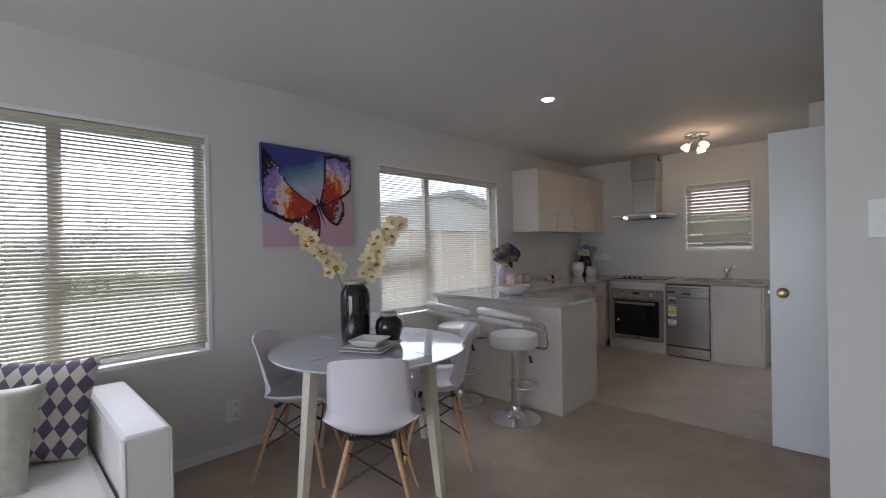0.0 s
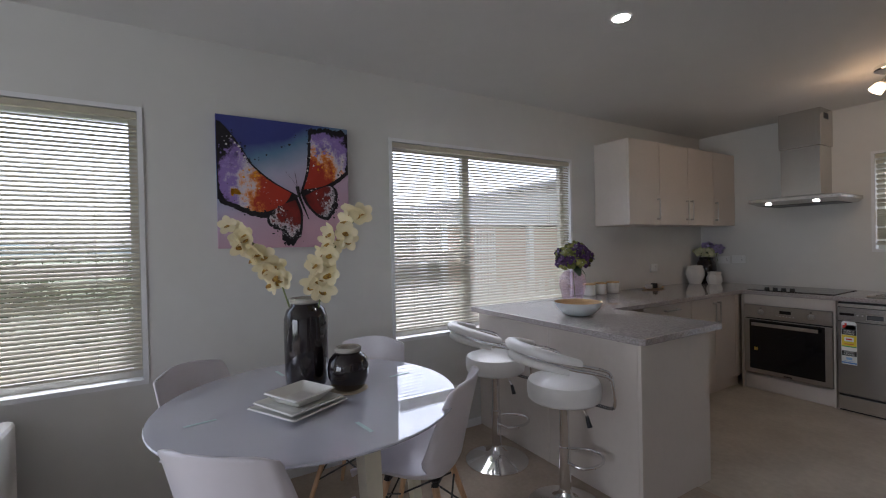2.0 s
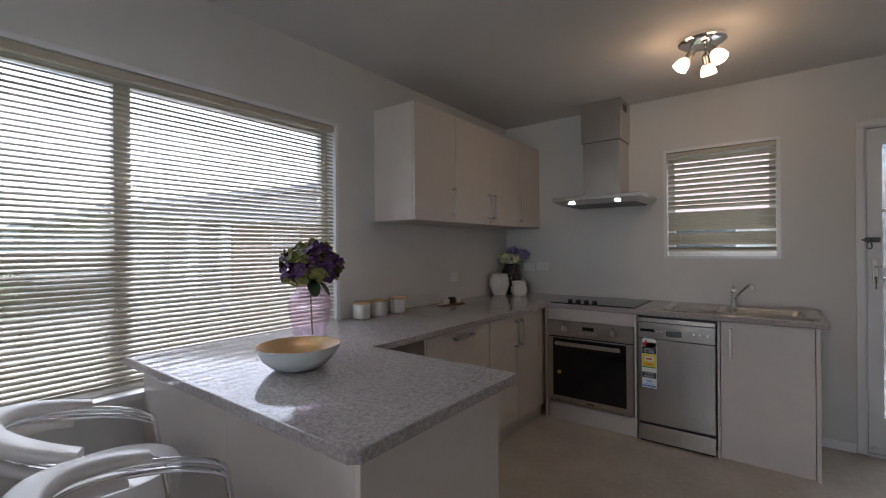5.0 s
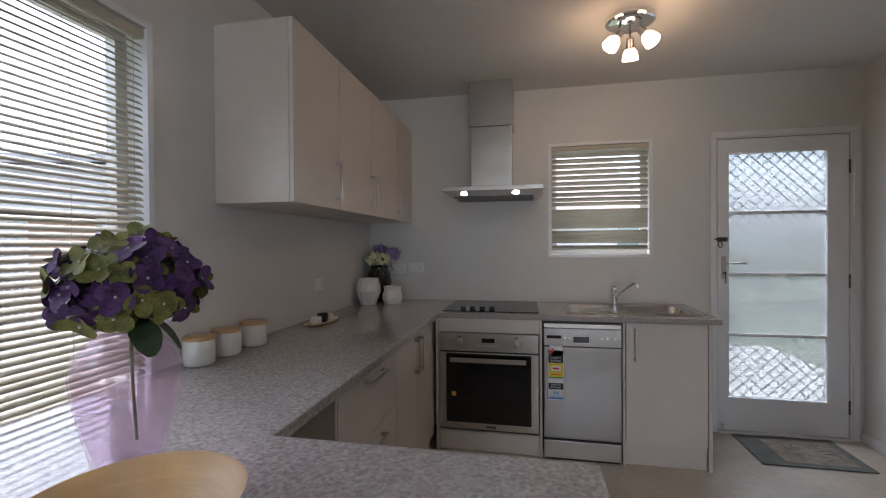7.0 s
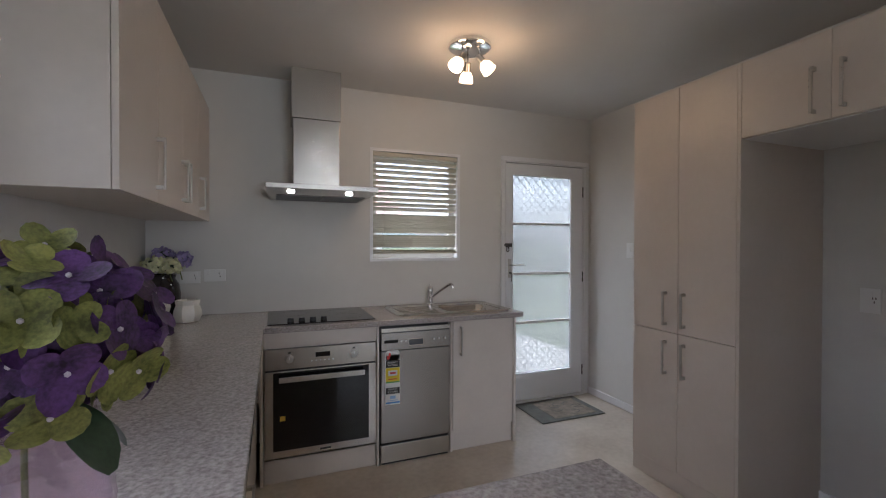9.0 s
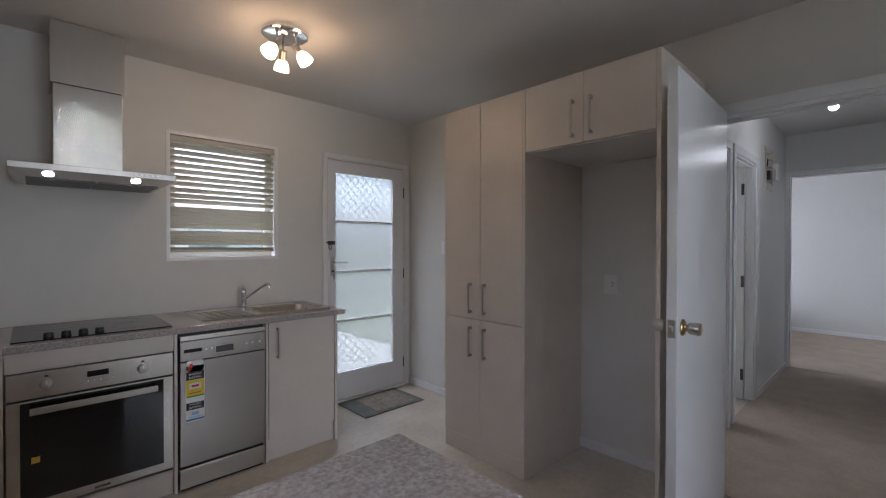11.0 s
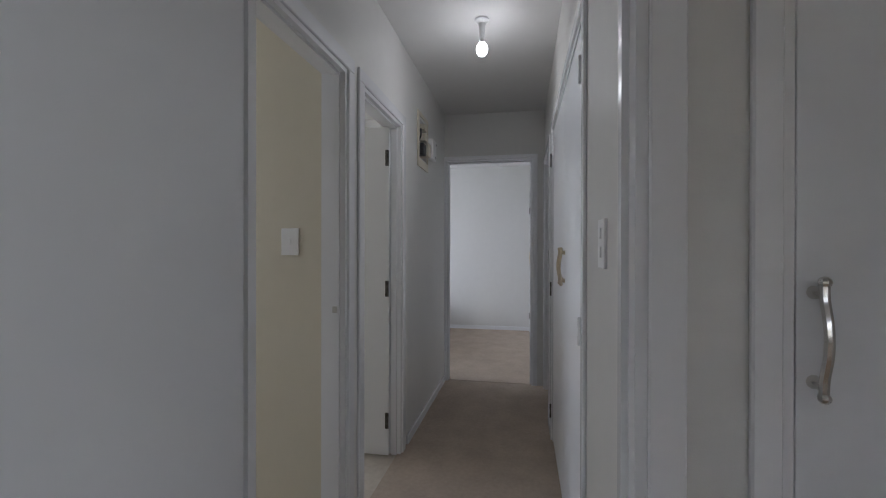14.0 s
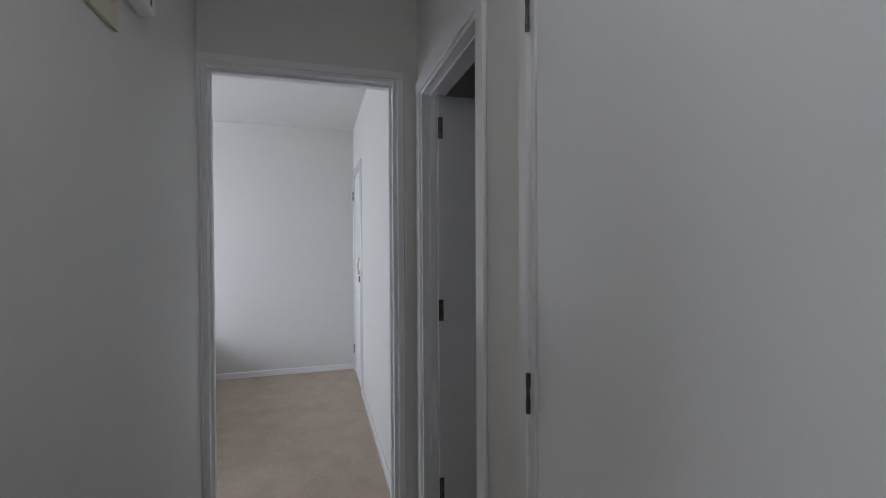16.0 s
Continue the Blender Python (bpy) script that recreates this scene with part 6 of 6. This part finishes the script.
left_fore = [(-0.02, 0.0), (-0.20, 0.10), (-0.34, 0.22), (-0.46, 0.40), (-0.585, 0.49), (-0.585, 0.0), (-0.48, -0.10), (-0.28, -0.17), (-0.10, -0.10)]
right_fore = [(0.02, 0.02), (0.07, 0.20), (0.09, 0.42), (0.11, 0.53), (0.30, 0.545), (0.415, 0.50), (0.415, 0.26), (0.36, 0.16), (0.20, 0.06)]
left_hind = [(-0.02, -0.02), (-0.16, -0.08), (-0.24, -0.18), (-0.20, -0.26), (-0.14, -0.28), (-0.12, -0.36), (-0.05, -0.39), (0.01, -0.30), (0.02, -0.14)]
right_hind = [(0.03, 0.0), (0.16, 0.07), (0.27, 0.10), (0.31, 0.02), (0.30, -0.10), (0.24, -0.18), (0.16, -0.17), (0.07, -0.08)]
for i, (nm, pts, mt) in enumerate((("left_hindwing", left_hind, HIND), ("right_hindwing", right_hind, HIND), ("left_forewing", left_fore, FORE), ("right_forewing", right_fore, FORE))):
    wing("wing_outline", pts, BLACKP, 0.0010 + 0.0006 * i, 1.06)
    wing("painted_wing", pts, mt, 0.0040 + 0.0006 * i, 0.90)
part("painted_body", tube(arc([(PXF + 0.007, cy0 - 0.008, cz0 + 0.05), (PXF + 0.009, cy0, cz0 + 0.0), (PXF + 0.008, cy0 + 0.03, cz0 - 0.08), (PXF + 0.007, cy0 + 0.055, cz0 - 0.14)], 5), 0.011, 8, flat=0.3, r1=0.002), BLACKP, picture)
for q in (-0.05, 0.0):
    part("antenna", tube([(PXF + 0.006, cy0 - 0.008, cz0 + 0.05), (PXF + 0.006, cy0 - 0.02 + q, cz0 + 0.13)], 0.0015, 5, flat=0.3), BLACKP, picture)


def splatter(name, mat, spots):
    bm = bmesh.new()
    for u, v, r, lift in spots:
        c = Vector((PXF + lift, cy0 + u * 0.72, cz0 + v * 0.717))
        bm.faces.new([bm.verts.new(c + Vector((0, r * (0.7 + 0.5 * rng.random()) * math.cos(a), r * (0.7 + 0.5 * rng.random()) * math.sin(a)))) for a in (2 * math.pi * k / 8 for k in range(8))])
    tagged(part(name, bm, mat, picture), kind="stuff")


def near(path, n, spread, rmax, lift):
    out = []
    for _ in range(n):
        a, b = rng.choice(list(zip(path, path[1:])))
        t = rng.random()
        u, v = a[0] + (b[0] - a[0]) * t + rng.gauss(0, spread), a[1] + (b[1] - a[1]) * t + rng.gauss(0, spread)
        if -0.57 < u < 0.40 and -0.40 < v < 0.56:
            out.append((u, v, rmax * rng.random() ** 2 + 0.0008, lift))
    return out


splatter("black_splatter", BLACKP, near(left_fore[5:] + left_hind[3:8] + right_hind[2:7] + [(0.415, 0.3), (0.36, 0.16)], 170, 0.022, 0.006, 0.0076) + near(right_fore[2:4] + left_fore[2:5], 60, 0.02, 0.006, 0.0078))
splatter("white_splatter", material("white_dabs", (0.78, 0.75, 0.72), 0.4), near([(-0.52, 0.42), (-0.44, 0.34), (-0.34, 0.12), (-0.20, -0.06), (-0.10, -0.13)], 70, 0.02, 0.006, 0.0082) + near([(0.10, 0.45), (0.06, 0.10), (0.20, -0.06), (0.28, -0.02)], 50, 0.02, 0.005, 0.0084) + near([(-0.12, -0.30), (0.0, -0.33)], 22, 0.015, 0.005, 0.0083))
splatter("violet_dabs", material("violet_dabs", (0.36, 0.26, 0.60), 0.4), near([(-0.55, 0.34), (-0.46, 0.28), (-0.52, 0.20)], 60, 0.03, 0.010, 0.0086) + near([(0.12, 0.38), (0.26, 0.42), (0.34, 0.30)], 60, 0.03, 0.010, 0.0088))
splatter("orange_dabs", material("orange_dabs", (0.85, 0.38, 0.02), 0.4), near([(-0.50, 0.0), (-0.44, 0.01)], 30, 0.014, 0.012, 0.0090) + near([(-0.40, 0.14), (-0.30, 0.14)], 26, 0.02, 0.007, 0.0091) + near([(0.14, 0.22), (0.30, 0.20)], 20, 0.02, 0.006, 0.0092))


# ---- things on the worktop ----
bowl = thing("wooden_bowl", "wide bamboo bowl with a pale blue outside", "bowl", (-2.055, 3.195, BENCH))
BAMBOO = material("bamboo", (0.62, 0.42, 0.21), 0.42, vary=0.10, scale=5, stretch=(1, 1, 12))
SKY_BLUE = material("pale_blue_lacquer", (0.66, 0.70, 0.70), 0.4, vary=0.03, scale=6)
inner = [(0.0, 0.012), (0.055, 0.012), (0.09, 0.026), (0.120, 0.052), (0.141, 0.085)]
outer = [(0.144, 0.085), (0.139, 0.068), (0.120, 0.038), (0.09, 0.012), (0.06, 0.001), (0.0, 0.001)]
part("inside", lathe(inner + [(0.144, 0.0852)], 64, (-2.055, 3.195, BENCH), caps=False), BAMBOO, bowl, smooth=60)
part("outside", lathe(outer, 64, (-2.055, 3.195, BENCH), caps=False), SKY_BLUE, bowl, "pale blue lacquered outside", smooth=60)

VX, VY = -2.295, 3.415
gvase = thing("glass_vase", "ribbed pale lilac glass vase on the breakfast bar", "vase", (VX, VY, BENCH))
LILAC = clear_glass("lilac_glass", (0.970, 0.910, 0.962), 0.08, 0.01, 0.04, edge=0.5)
part("glass", lathe([(0.0, 0.001), (0.052, 0.001), (0.058, 0.012), (0.074, 0.08), (0.088, 0.15), (0.092, 0.185), (0.084, 0.22), (0.062, 0.245), (0.055, 0.256), (0.060, 0.266), (0.075, 0.275)], 64, (VX, VY, BENCH), ribs=10, rib_depth=0.022), LILAC, gvase, smooth=60)
part("glass_inside", lathe([(0.0, 0.010), (0.048, 0.010), (0.070, 0.08), (0.083, 0.15), (0.087, 0.185), (0.079, 0.22), (0.058, 0.245), (0.051, 0.256)], 64, (VX, VY, BENCH), ribs=10, rib_depth=0.022), LILAC, gvase, smooth=60)

PURPLE = material("purple_petal", (0.032, 0.011, 0.048), 0.6, vary=0.5, scale=30, second=(0.12, 0.042, 0.19))
OLIVE = material("olive_petal", (0.11, 0.12, 0.02), 0.6, vary=0.4, scale=30, second=(0.26, 0.265, 0.06))
LEAF = material("dark_leaf", (0.035, 0.07, 0.03), 0.5, vary=0.3, scale=20)
BUD = material("pale_bud", (0.55, 0.50, 0.55), 0.5)


def hydrangea(label, centre, radius, florets, colours, petal_size, stem_to, group=""):
    ob = thing("hydrangea", label, "flower", (centre[0], centre[1], stem_to), group)
    c = Vector(centre)
    part("stem", tube(arc([(centre[0] + 0.008, centre[1], stem_to), (centre[0] - 0.004, centre[1] + 0.003, (stem_to + centre[2]) / 2), centre], 6), 0.003, 8), STEM, ob)
    for i in range(florets):
        # even spread over a flattened ball
        zc = 1 - 1.75 * (i + 0.5) / florets
        a = 2.39996 * i
        rr = math.sqrt(max(0, 1 - zc * zc))
        out = Vector((rr * math.cos(a), rr * math.sin(a), zc))
        r = radius * rng.uniform(0.70, 1.10)
        p = c + Vector((out.x * r, out.y * r, out.z * r * 0.82))
        m = Matrix.Translation(p) @ (out + 0.45 * Vector((rng.uniform(-1, 1), rng.uniform(-1, 1), rng.uniform(-1, 1)))).to_track_quat("Z", "Y").to_matrix().to_4x4() @ Matrix.Rotation(rng.uniform(0, 3), 4, "Z")
        bm, s = bmesh.new(), petal_size * rng.uniform(0.8, 1.2)
        for k in range(4):
            petal(bm, m @ Matrix.Rotation(radians(90 * k), 4, "Z"), s, s * 0.5, rng.uniform(-0.35, 0.65))
        pick = noise.noise(Vector((out.x * 1.7, out.y * 1.7, out.z * 1.7 + 3))) + rng.uniform(-0.4, 0.4)
        fl = part("floret", bm, colours[0] if pick > -0.03 else colours[1], ob, smooth=70)
        if s > 0.025:
            bd = bmesh.new()
            bmesh.ops.create_icosphere(bd, subdivisions=1, radius=0.0028, matrix=Matrix.Translation(m @ Vector((0, 0, 0.002))))
            part("bud", bd, BUD, fl)
    core = bmesh.new()
    bmesh.ops.create_icosphere(core, subdivisions=2, radius=radius * 0.78, matrix=Matrix.Translation(c) @ Matrix.Diagonal((1, 1, 0.8, 1)))
    part("heart", core, LEAF, ob)
    return ob


hyd = hydrangea("dark purple and olive hydrangea head in the lilac vase", (VX + 0.026, VY - 0.014, 1.232), 0.109, 135, (PURPLE, OLIVE), 0.027, BENCH + 0.06)
for a, dz in ((-18, -0.055), (35, -0.06)):
    lf = bmesh.new()
    petal(lf, Matrix.Translation((VX + 0.02 + 0.03 * math.cos(radians(a)), VY - 0.02 + 0.03 * math.sin(radians(a)), 1.238 + dz)) @ Matrix.Rotation(radians(a), 4, "Z") @ Matrix.Rotation(radians(38), 4, "Y"), 0.092, 0.028, -0.25)
    part("leaf", lf, LEAF, hyd, "dark green leaf", smooth=70)

for x, y in ((-2.705, 4.075), (-2.705, 4.22), (-2.70, 4.385)):
    can = thing("canister", "white embossed ceramic canister with bamboo lid", "canister", (x, y, BENCH), "canisters on the worktop")
    part("body", lathe([(0.0, 0.001), (0.049, 0.001), (0.053, 0.006), (0.054, 0.02), (0.054, 0.084), (0.052, 0.090)], 40, (x, y, BENCH), ribs=20, rib_depth=0.006), CHINA, can, smooth=50)
    part("lid", lathe([(0.0, 0.090), (0.055, 0.090), (0.055, 0.100), (0.051, 0.1025), (0.0, 0.103)], 40, (x, y, BENCH)), BAMBOO, can, "bamboo lid", smooth=40)

tray = thing("wooden_tray", "small leaf-shaped wooden tray on the worktop", "tray", (-2.655, 4.92, BENCH))
tr = loft([[(-2.655 + 0.066 * math.sin(a) * k, 4.92 + 0.155 * math.cos(a) * k, BENCH + z) for a in (2 * math.pi * i / 28 for i in range(28))] for k, z in ((0.80, 0.001), (1.0, 0.012), (0.97, 0.013), (0.78, 0.005))], True, True)
part("tray", tr, BAMBOO, tray, smooth=40)
for y, nm, mt, h, r in ((4.85, "small_white_dish", CHINA, 0.038, 0.032), (4.93, "small_black_dish", BLACK_PLASTIC, 0.045, 0.030), (5.0, "small_white_dish", CHINA, 0.035, 0.028)):
    solo(nm, lathe([(0.0, 0.0), (r * 0.8, 0.0), (r, 0.008), (r, h), (r - 0.004, h), (r - 0.005, 0.01), (0.0, 0.008)], 28, (-2.655, y, BENCH + 0.006)), mt, "small round pot on the wooden tray", "pot", (-2.655, y, BENCH + 0.006), smooth=40)

p1 = thing("ribbed_pot", "white faceted ceramic pot in the worktop corner", "pot", (-2.675, 5.68, BENCH))
part("pot", lathe([(0.0, 0.001), (0.055, 0.001), (0.080, 0.06), (0.090, 0.10), (0.084, 0.145), (0.074, 0.168), (0.076, 0.188), (0.069, 0.189), (0.070, 0.15), (0.0, 0.12)], 14, (-2.675, 5.68, BENCH)), CHINA, p1)
p2 = thing("ribbed_pot", "small white twisted ceramic pot in the worktop corner", "pot", (-2.515, 5.75, BENCH))
part("pot", lathe([(0.0, 0.001), (0.056, 0.001), (0.071, 0.035), (0.069, 0.07), (0.058, 0.098), (0.063, 0.126), (0.057, 0.127), (0.051, 0.095), (0.0, 0.08)], 14, (-2.515, 5.75, BENCH), ribs=7, rib_depth=0.05), CHINA, p2, smooth=30)
dv = thing("dark_vase", "dark glazed vase behind the white pots", "vase", (-2.665, 5.885, BENCH))
part("body", lathe([(0.0, 0.001), (0.072, 0.001), (0.090, 0.06), (0.094, 0.15), (0.086, 0.21), (0.064, 0.245), (0.070, 0.268), (0.062, 0.270), (0.052, 0.24), (0.0, 0.22)], 36, (-2.665, 5.885, BENCH)), GLAZE, dv, smooth=50)
WHITE_PETAL = material("pale_green_petal", (0.66, 0.68, 0.42), 0.6, vary=0.2, scale=30)
LILAC_PETAL = material("lilac_petal", (0.36, 0.30, 0.55), 0.6, vary=0.2, scale=30)
for dx, dy, dz, cols in ((-0.035, -0.045, 0.325, (WHITE_PETAL, WHITE_PETAL)), (0.05, -0.05, 0.32, (WHITE_PETAL, WHITE_PETAL)), (0.085, 0.045, 0.352, (LILAC_PETAL, LILAC_PETAL)), (-0.01, 0.055, 0.375, (LILAC_PETAL, LILAC_PETAL))):
    hydrangea("small pale hydrangea head in the dark vase", (-2.665 + dx, 5.885 + dy, BENCH + dz), 0.060, 30, cols, 0.024, BENCH + 0.23, "small hydrangeas")


# ---- outdoors ----
GRASS = material("lawn", (0.13, 0.155, 0.075), 0.9, vary=0.35, scale=0.6, bump=0.4, bump_scale=30)
structure("ground", boxes((-900, 900, -900, 900, -0.75, -0.55)), GRASS, "mown lawn reaching to the horizon", "lawn")
CONCRETE = material("concrete_path", (0.48, 0.46, 0.42), 0.85, vary=0.12, scale=2, bump=0.2, bump_scale=60)
structure("path", boxes((-1.2, 1.6, N + 0.14, N + 3.2, -0.6, -0.08), (W - 1.6, W - 0.15, -3.5, 7.5, -0.6, -0.5)), CONCRETE, "pale concrete path round the house", "path")

BOARD = material("weatherboard_paint", (0.60, 0.60, 0.58), 0.6, vary=0.05, scale=2)
BRICK_PINK = material("terracotta_brick", (0.55, 0.37, 0.28), 0.8, vary=0.2, scale=9)
ROOF = material("red_roof_tile", (0.40, 0.29, 0.25), 0.7, vary=0.2, scale=5)
ROOF_GREY = material("grey_roof", (0.42, 0.42, 0.42), 0.6, vary=0.15, scale=4)
DARK_PANE = material("dark_window_glass", (0.10, 0.12, 0.14), 0.08)


def house(label, x0, x1, y0, y1, z0, z1, ridge_axis, rise, wall_mat, roof_mat, windows):
    ob = thing("neighbour_house", label, "house", ((x0 + x1) / 2, (y0 + y1) / 2, z0))
    part("wall", boxes((x0, x1, y0, y1, z0, z1)), wall_mat, ob)
    e = 0.45
    if ridge_axis == "x":
        ym = (y0 + y1) / 2
        prof = [(y0 - e, z1 - 0.12), (ym, z1 + rise), (y1 + e, z1 - 0.12)]
        loops = [[(x, y, z + t) for y, z in prof for t in (0.0,)] + [(x, y, z + 0.12) for y, z in prof[::-1]] for x in (x0 - e, x1 + e)]
        gable = [[(x, y0, z1 - 0.01), (x, y1, z1 - 0.01), (x, ym, z1 + rise - 0.05)] for x in (x0, x1)]
    else:
        xm = (x0 + x1) / 2
        prof = [(x0 - e, z1 - 0.12), (xm, z1 + rise), (x1 + e, z1 - 0.12)]
        loops = [[(x, y, z) for x, z in prof] + [(x, y, z + 0.12) for x, z in prof[::-1]] for y in (y0 - e, y1 + e)]
        gable = [[(x0, y, z1 - 0.01), (x1, y, z1 - 0.01), (xm, y, z1 + rise - 0.05)] for y in (y0, y1)]
    part("roof", loft(loops, True, True), roof_mat, ob)
    part("gable", loft(gable, True, True), wall_mat, ob)
    for ax, face, u0, u1, a, b in windows:
        w = part("window", boxes(*([(u0, u1, face - 0.03, face + 0.03, a, b)] if ax == "y" else [(face - 0.03, face + 0.03, u0, u1, a, b)])), DARK_PANE, ob)
        f = 0.06
        fb = bmesh.new()
        for p0, p1, q0, q1 in ((u0 - f, u0, a - f, b + f), (u1, u1 + f, a - f, b + f), (u0, u1, b, b + f), (u0, u1, a - f, a)):
            box(fb, *((p0, p1, face - 0.05, face + 0.05) if ax == "y" else (face - 0.05, face + 0.05, p0, p1)), q0, q1)
        part("frame", fb, TRIM, w)
    return ob


house("pale weatherboard neighbour house with terracotta porch", -17.0, -8.5, 4.6, 14.0, -0.55, 1.95, "x", 0.9, BOARD, ROOF_GREY, [("x", -8.5, 11.5, 13.0, 0.3, 1.5)])
porch = thing("porch", "terracotta porch wall with white posts", "porch", (-7.6, 8.0, -0.55))
part("wall", boxes((-8.2, -8.0, 5.95, 10.8, -0.55, 1.7)), BRICK_PINK, porch)
part("roof", boxes((-8.5, -7.5, 4.7, 11.0, 1.76, 1.86)), BOARD, porch)
for y in (5.15, 5.65, 8.0, 9.4, 10.7):
    part("post", boxes((-7.75, -7.63, y - 0.07, y + 0.07, -0.55, 1.76)), TRIM, porch)
lattice = boxes((-7.98, -7.95, 6.62, 6.67, -0.55, 1.7), (-7.98, -7.95, 7.15, 7.20, -0.55, 1.7))
for k in range(20):
    box(lattice, -7.975, -7.955, 6.67, 7.15, -0.48 + 0.11 * k, -0.44 + 0.11 * k)
for k in range(5):
    box(lattice, -7.954, -7.945, 6.72 + 0.09 * k, 6.75 + 0.09 * k, -0.5, 1.68)
part("lattice", lattice, TRIM, porch, "white garden lattice panel")
fence = thing("picket_fence", "white painted picket fence", "fence", (-6.0, 5.0, -0.55))
FENCE = material("white_fence_paint", (0.70, 0.69, 0.66), 0.6, vary=0.08, scale=4)
for z in (-0.3, 0.35):
    part("rail", boxes((-6.06, -6.0, 2.6, 8.6, z, z + 0.08)), FENCE, fence)
picket = mesh_of("picket", boxes((-0.02, 0.0, -0.07, 0.07, 0.0, 1.2)), FENCE)
for i in range(24):
    pk = new("picket", picket)
    pk.parent = fence
    pk.matrix_basis = Matrix.Translation(Vector((-5.975, 2.7 + 0.25 * i, -0.5)) - ORIGIN[fence])
house("far neighbour house with red tiled roof", -9.0, 0.6, 14.0, 21.0, -0.55, 2.1, "x", 1.9, BOARD, ROOF, [("y", 14.0, -3.0, -1.4, 0.5, 1.7), ("y", 14.0, -7.4, -5.6, 0.5, 1.7)])


def tree(label, x, y, height, spread, leaves, tone, seed):
    r = random.Random(seed)
    z0 = -0.56
    ob = thing("tree", label, "tree", (x, y, z0), "garden trees")
    tb = tube(arc([(x, y, z0), (x + 0.1, y, z0 + height * 0.3), (x - 0.05, y + 0.1, z0 + height * 0.62)], 4), 0.10 * height / 4, 8, r1=0.04)
    for k in range(7):
        a, h = 2.4 * k, z0 + height * (0.3 + 0.06 * k)
        tube([(x, y, h), (x + spread * 0.35 * math.cos(a), y + spread * 0.35 * math.sin(a), h + height * 0.16), (x + spread * 0.7 * math.cos(a), y + spread * 0.7 * math.sin(a), h + height * 0.24)], 0.04, 6, tb, r1=0.01)
    part("trunk", tb, BARK, ob)
    vs, fs = [], []
    clumps = [(Vector((x, y, z0 + height * 0.66)) + Vector((r.gauss(0, 0.42) * spread, r.gauss(0, 0.42) * spread, r.gauss(0, 0.16) * height))) for _ in range(34)]
    for _ in range(leaves):
        c = r.choice(clumps)
        p = c + Vector((r.gauss(0, 0.17) * spread, r.gauss(0, 0.17) * spread, r.gauss(0, 0.07) * height))
        q = Euler((r.uniform(0, 6), r.uniform(0, 6), r.uniform(0, 6))).to_matrix()
        s = r.uniform(0.05, 0.11)
        b = len(vs)
        vs += [p + q @ Vector(v) for v in ((-s, 0, 0), (0, -s * 0.5, 0), (s, 0, 0), (0, s * 0.5, 0))]
        fs.append((b, b + 1, b + 2, b + 3))
    me = bpy.data.meshes.new("crown")
    me.from_pydata(vs, [], fs)
    me.materials.append(tone)
    cr = new("crown", me)
    cr.parent = ob
    cr.matrix_basis = Matrix.Translation(-ORIGIN[ob])
    tagged(cr, kind="stuff")


BARK = material("bark", (0.16, 0.12, 0.09), 0.9, vary=0.3, scale=8, bump=0.6, bump_scale=30)
FOLIAGE = material("foliage", (0.09, 0.12, 0.05), 0.7, vary=0.3, scale=2, second=(0.15, 0.18, 0.08))
HEDGE = material("hedge_foliage", (0.12, 0.15, 0.06), 0.7, vary=0.4, scale=2, second=(0.24, 0.26, 0.12))
for i, (x, y, h, sp) in enumerate(((-16, 0.8, 2.7, 1.8), (-13, -2.5, 2.0, 1.9), (-22, 3.2, 3.6, 2.4), (-20, -4.5, 2.9, 2.8), (-9.5, 2.0, 1.5, 1.3), (-8.5, -0.6, 1.3, 1.4), (-26, 1.0, 3.6, 3.2), (-24, -9, 3.2, 3.2), (-10.5, 0.6, 1.4, 1.6), (-11, -3.6, 1.5, 1.8), (5.5, 17.5, 1.7, 1.8), (8.5, 18.0, 1.9, 1.8), (3.0, 19.0, 1.6, 1.6))):
    tree("leafy green garden tree", x, y, h * (0.68 if y < 10 else 1.0), sp, 1500, FOLIAGE if i % 2 else HEDGE, 20 + i)
HILL = material("far_hill", (0.10, 0.13, 0.12), 1.0, vary=0.2, scale=0.02)
hill = bmesh.new()
for k in range(26):
    a = radians(70 + 8.5 * k)
    bmesh.ops.create_uvsphere(hill, u_segments=12, v_segments=8, radius=1.0, matrix=Matrix.Translation((260 * math.cos(a), 260 * math.sin(a), -4)) @ Matrix.Diagonal((42, 42, 10 + 5 * math.sin(k * 1.7), 1)))
structure("backdrop", hill, HILL, "low wooded hills in the distance", "hills")
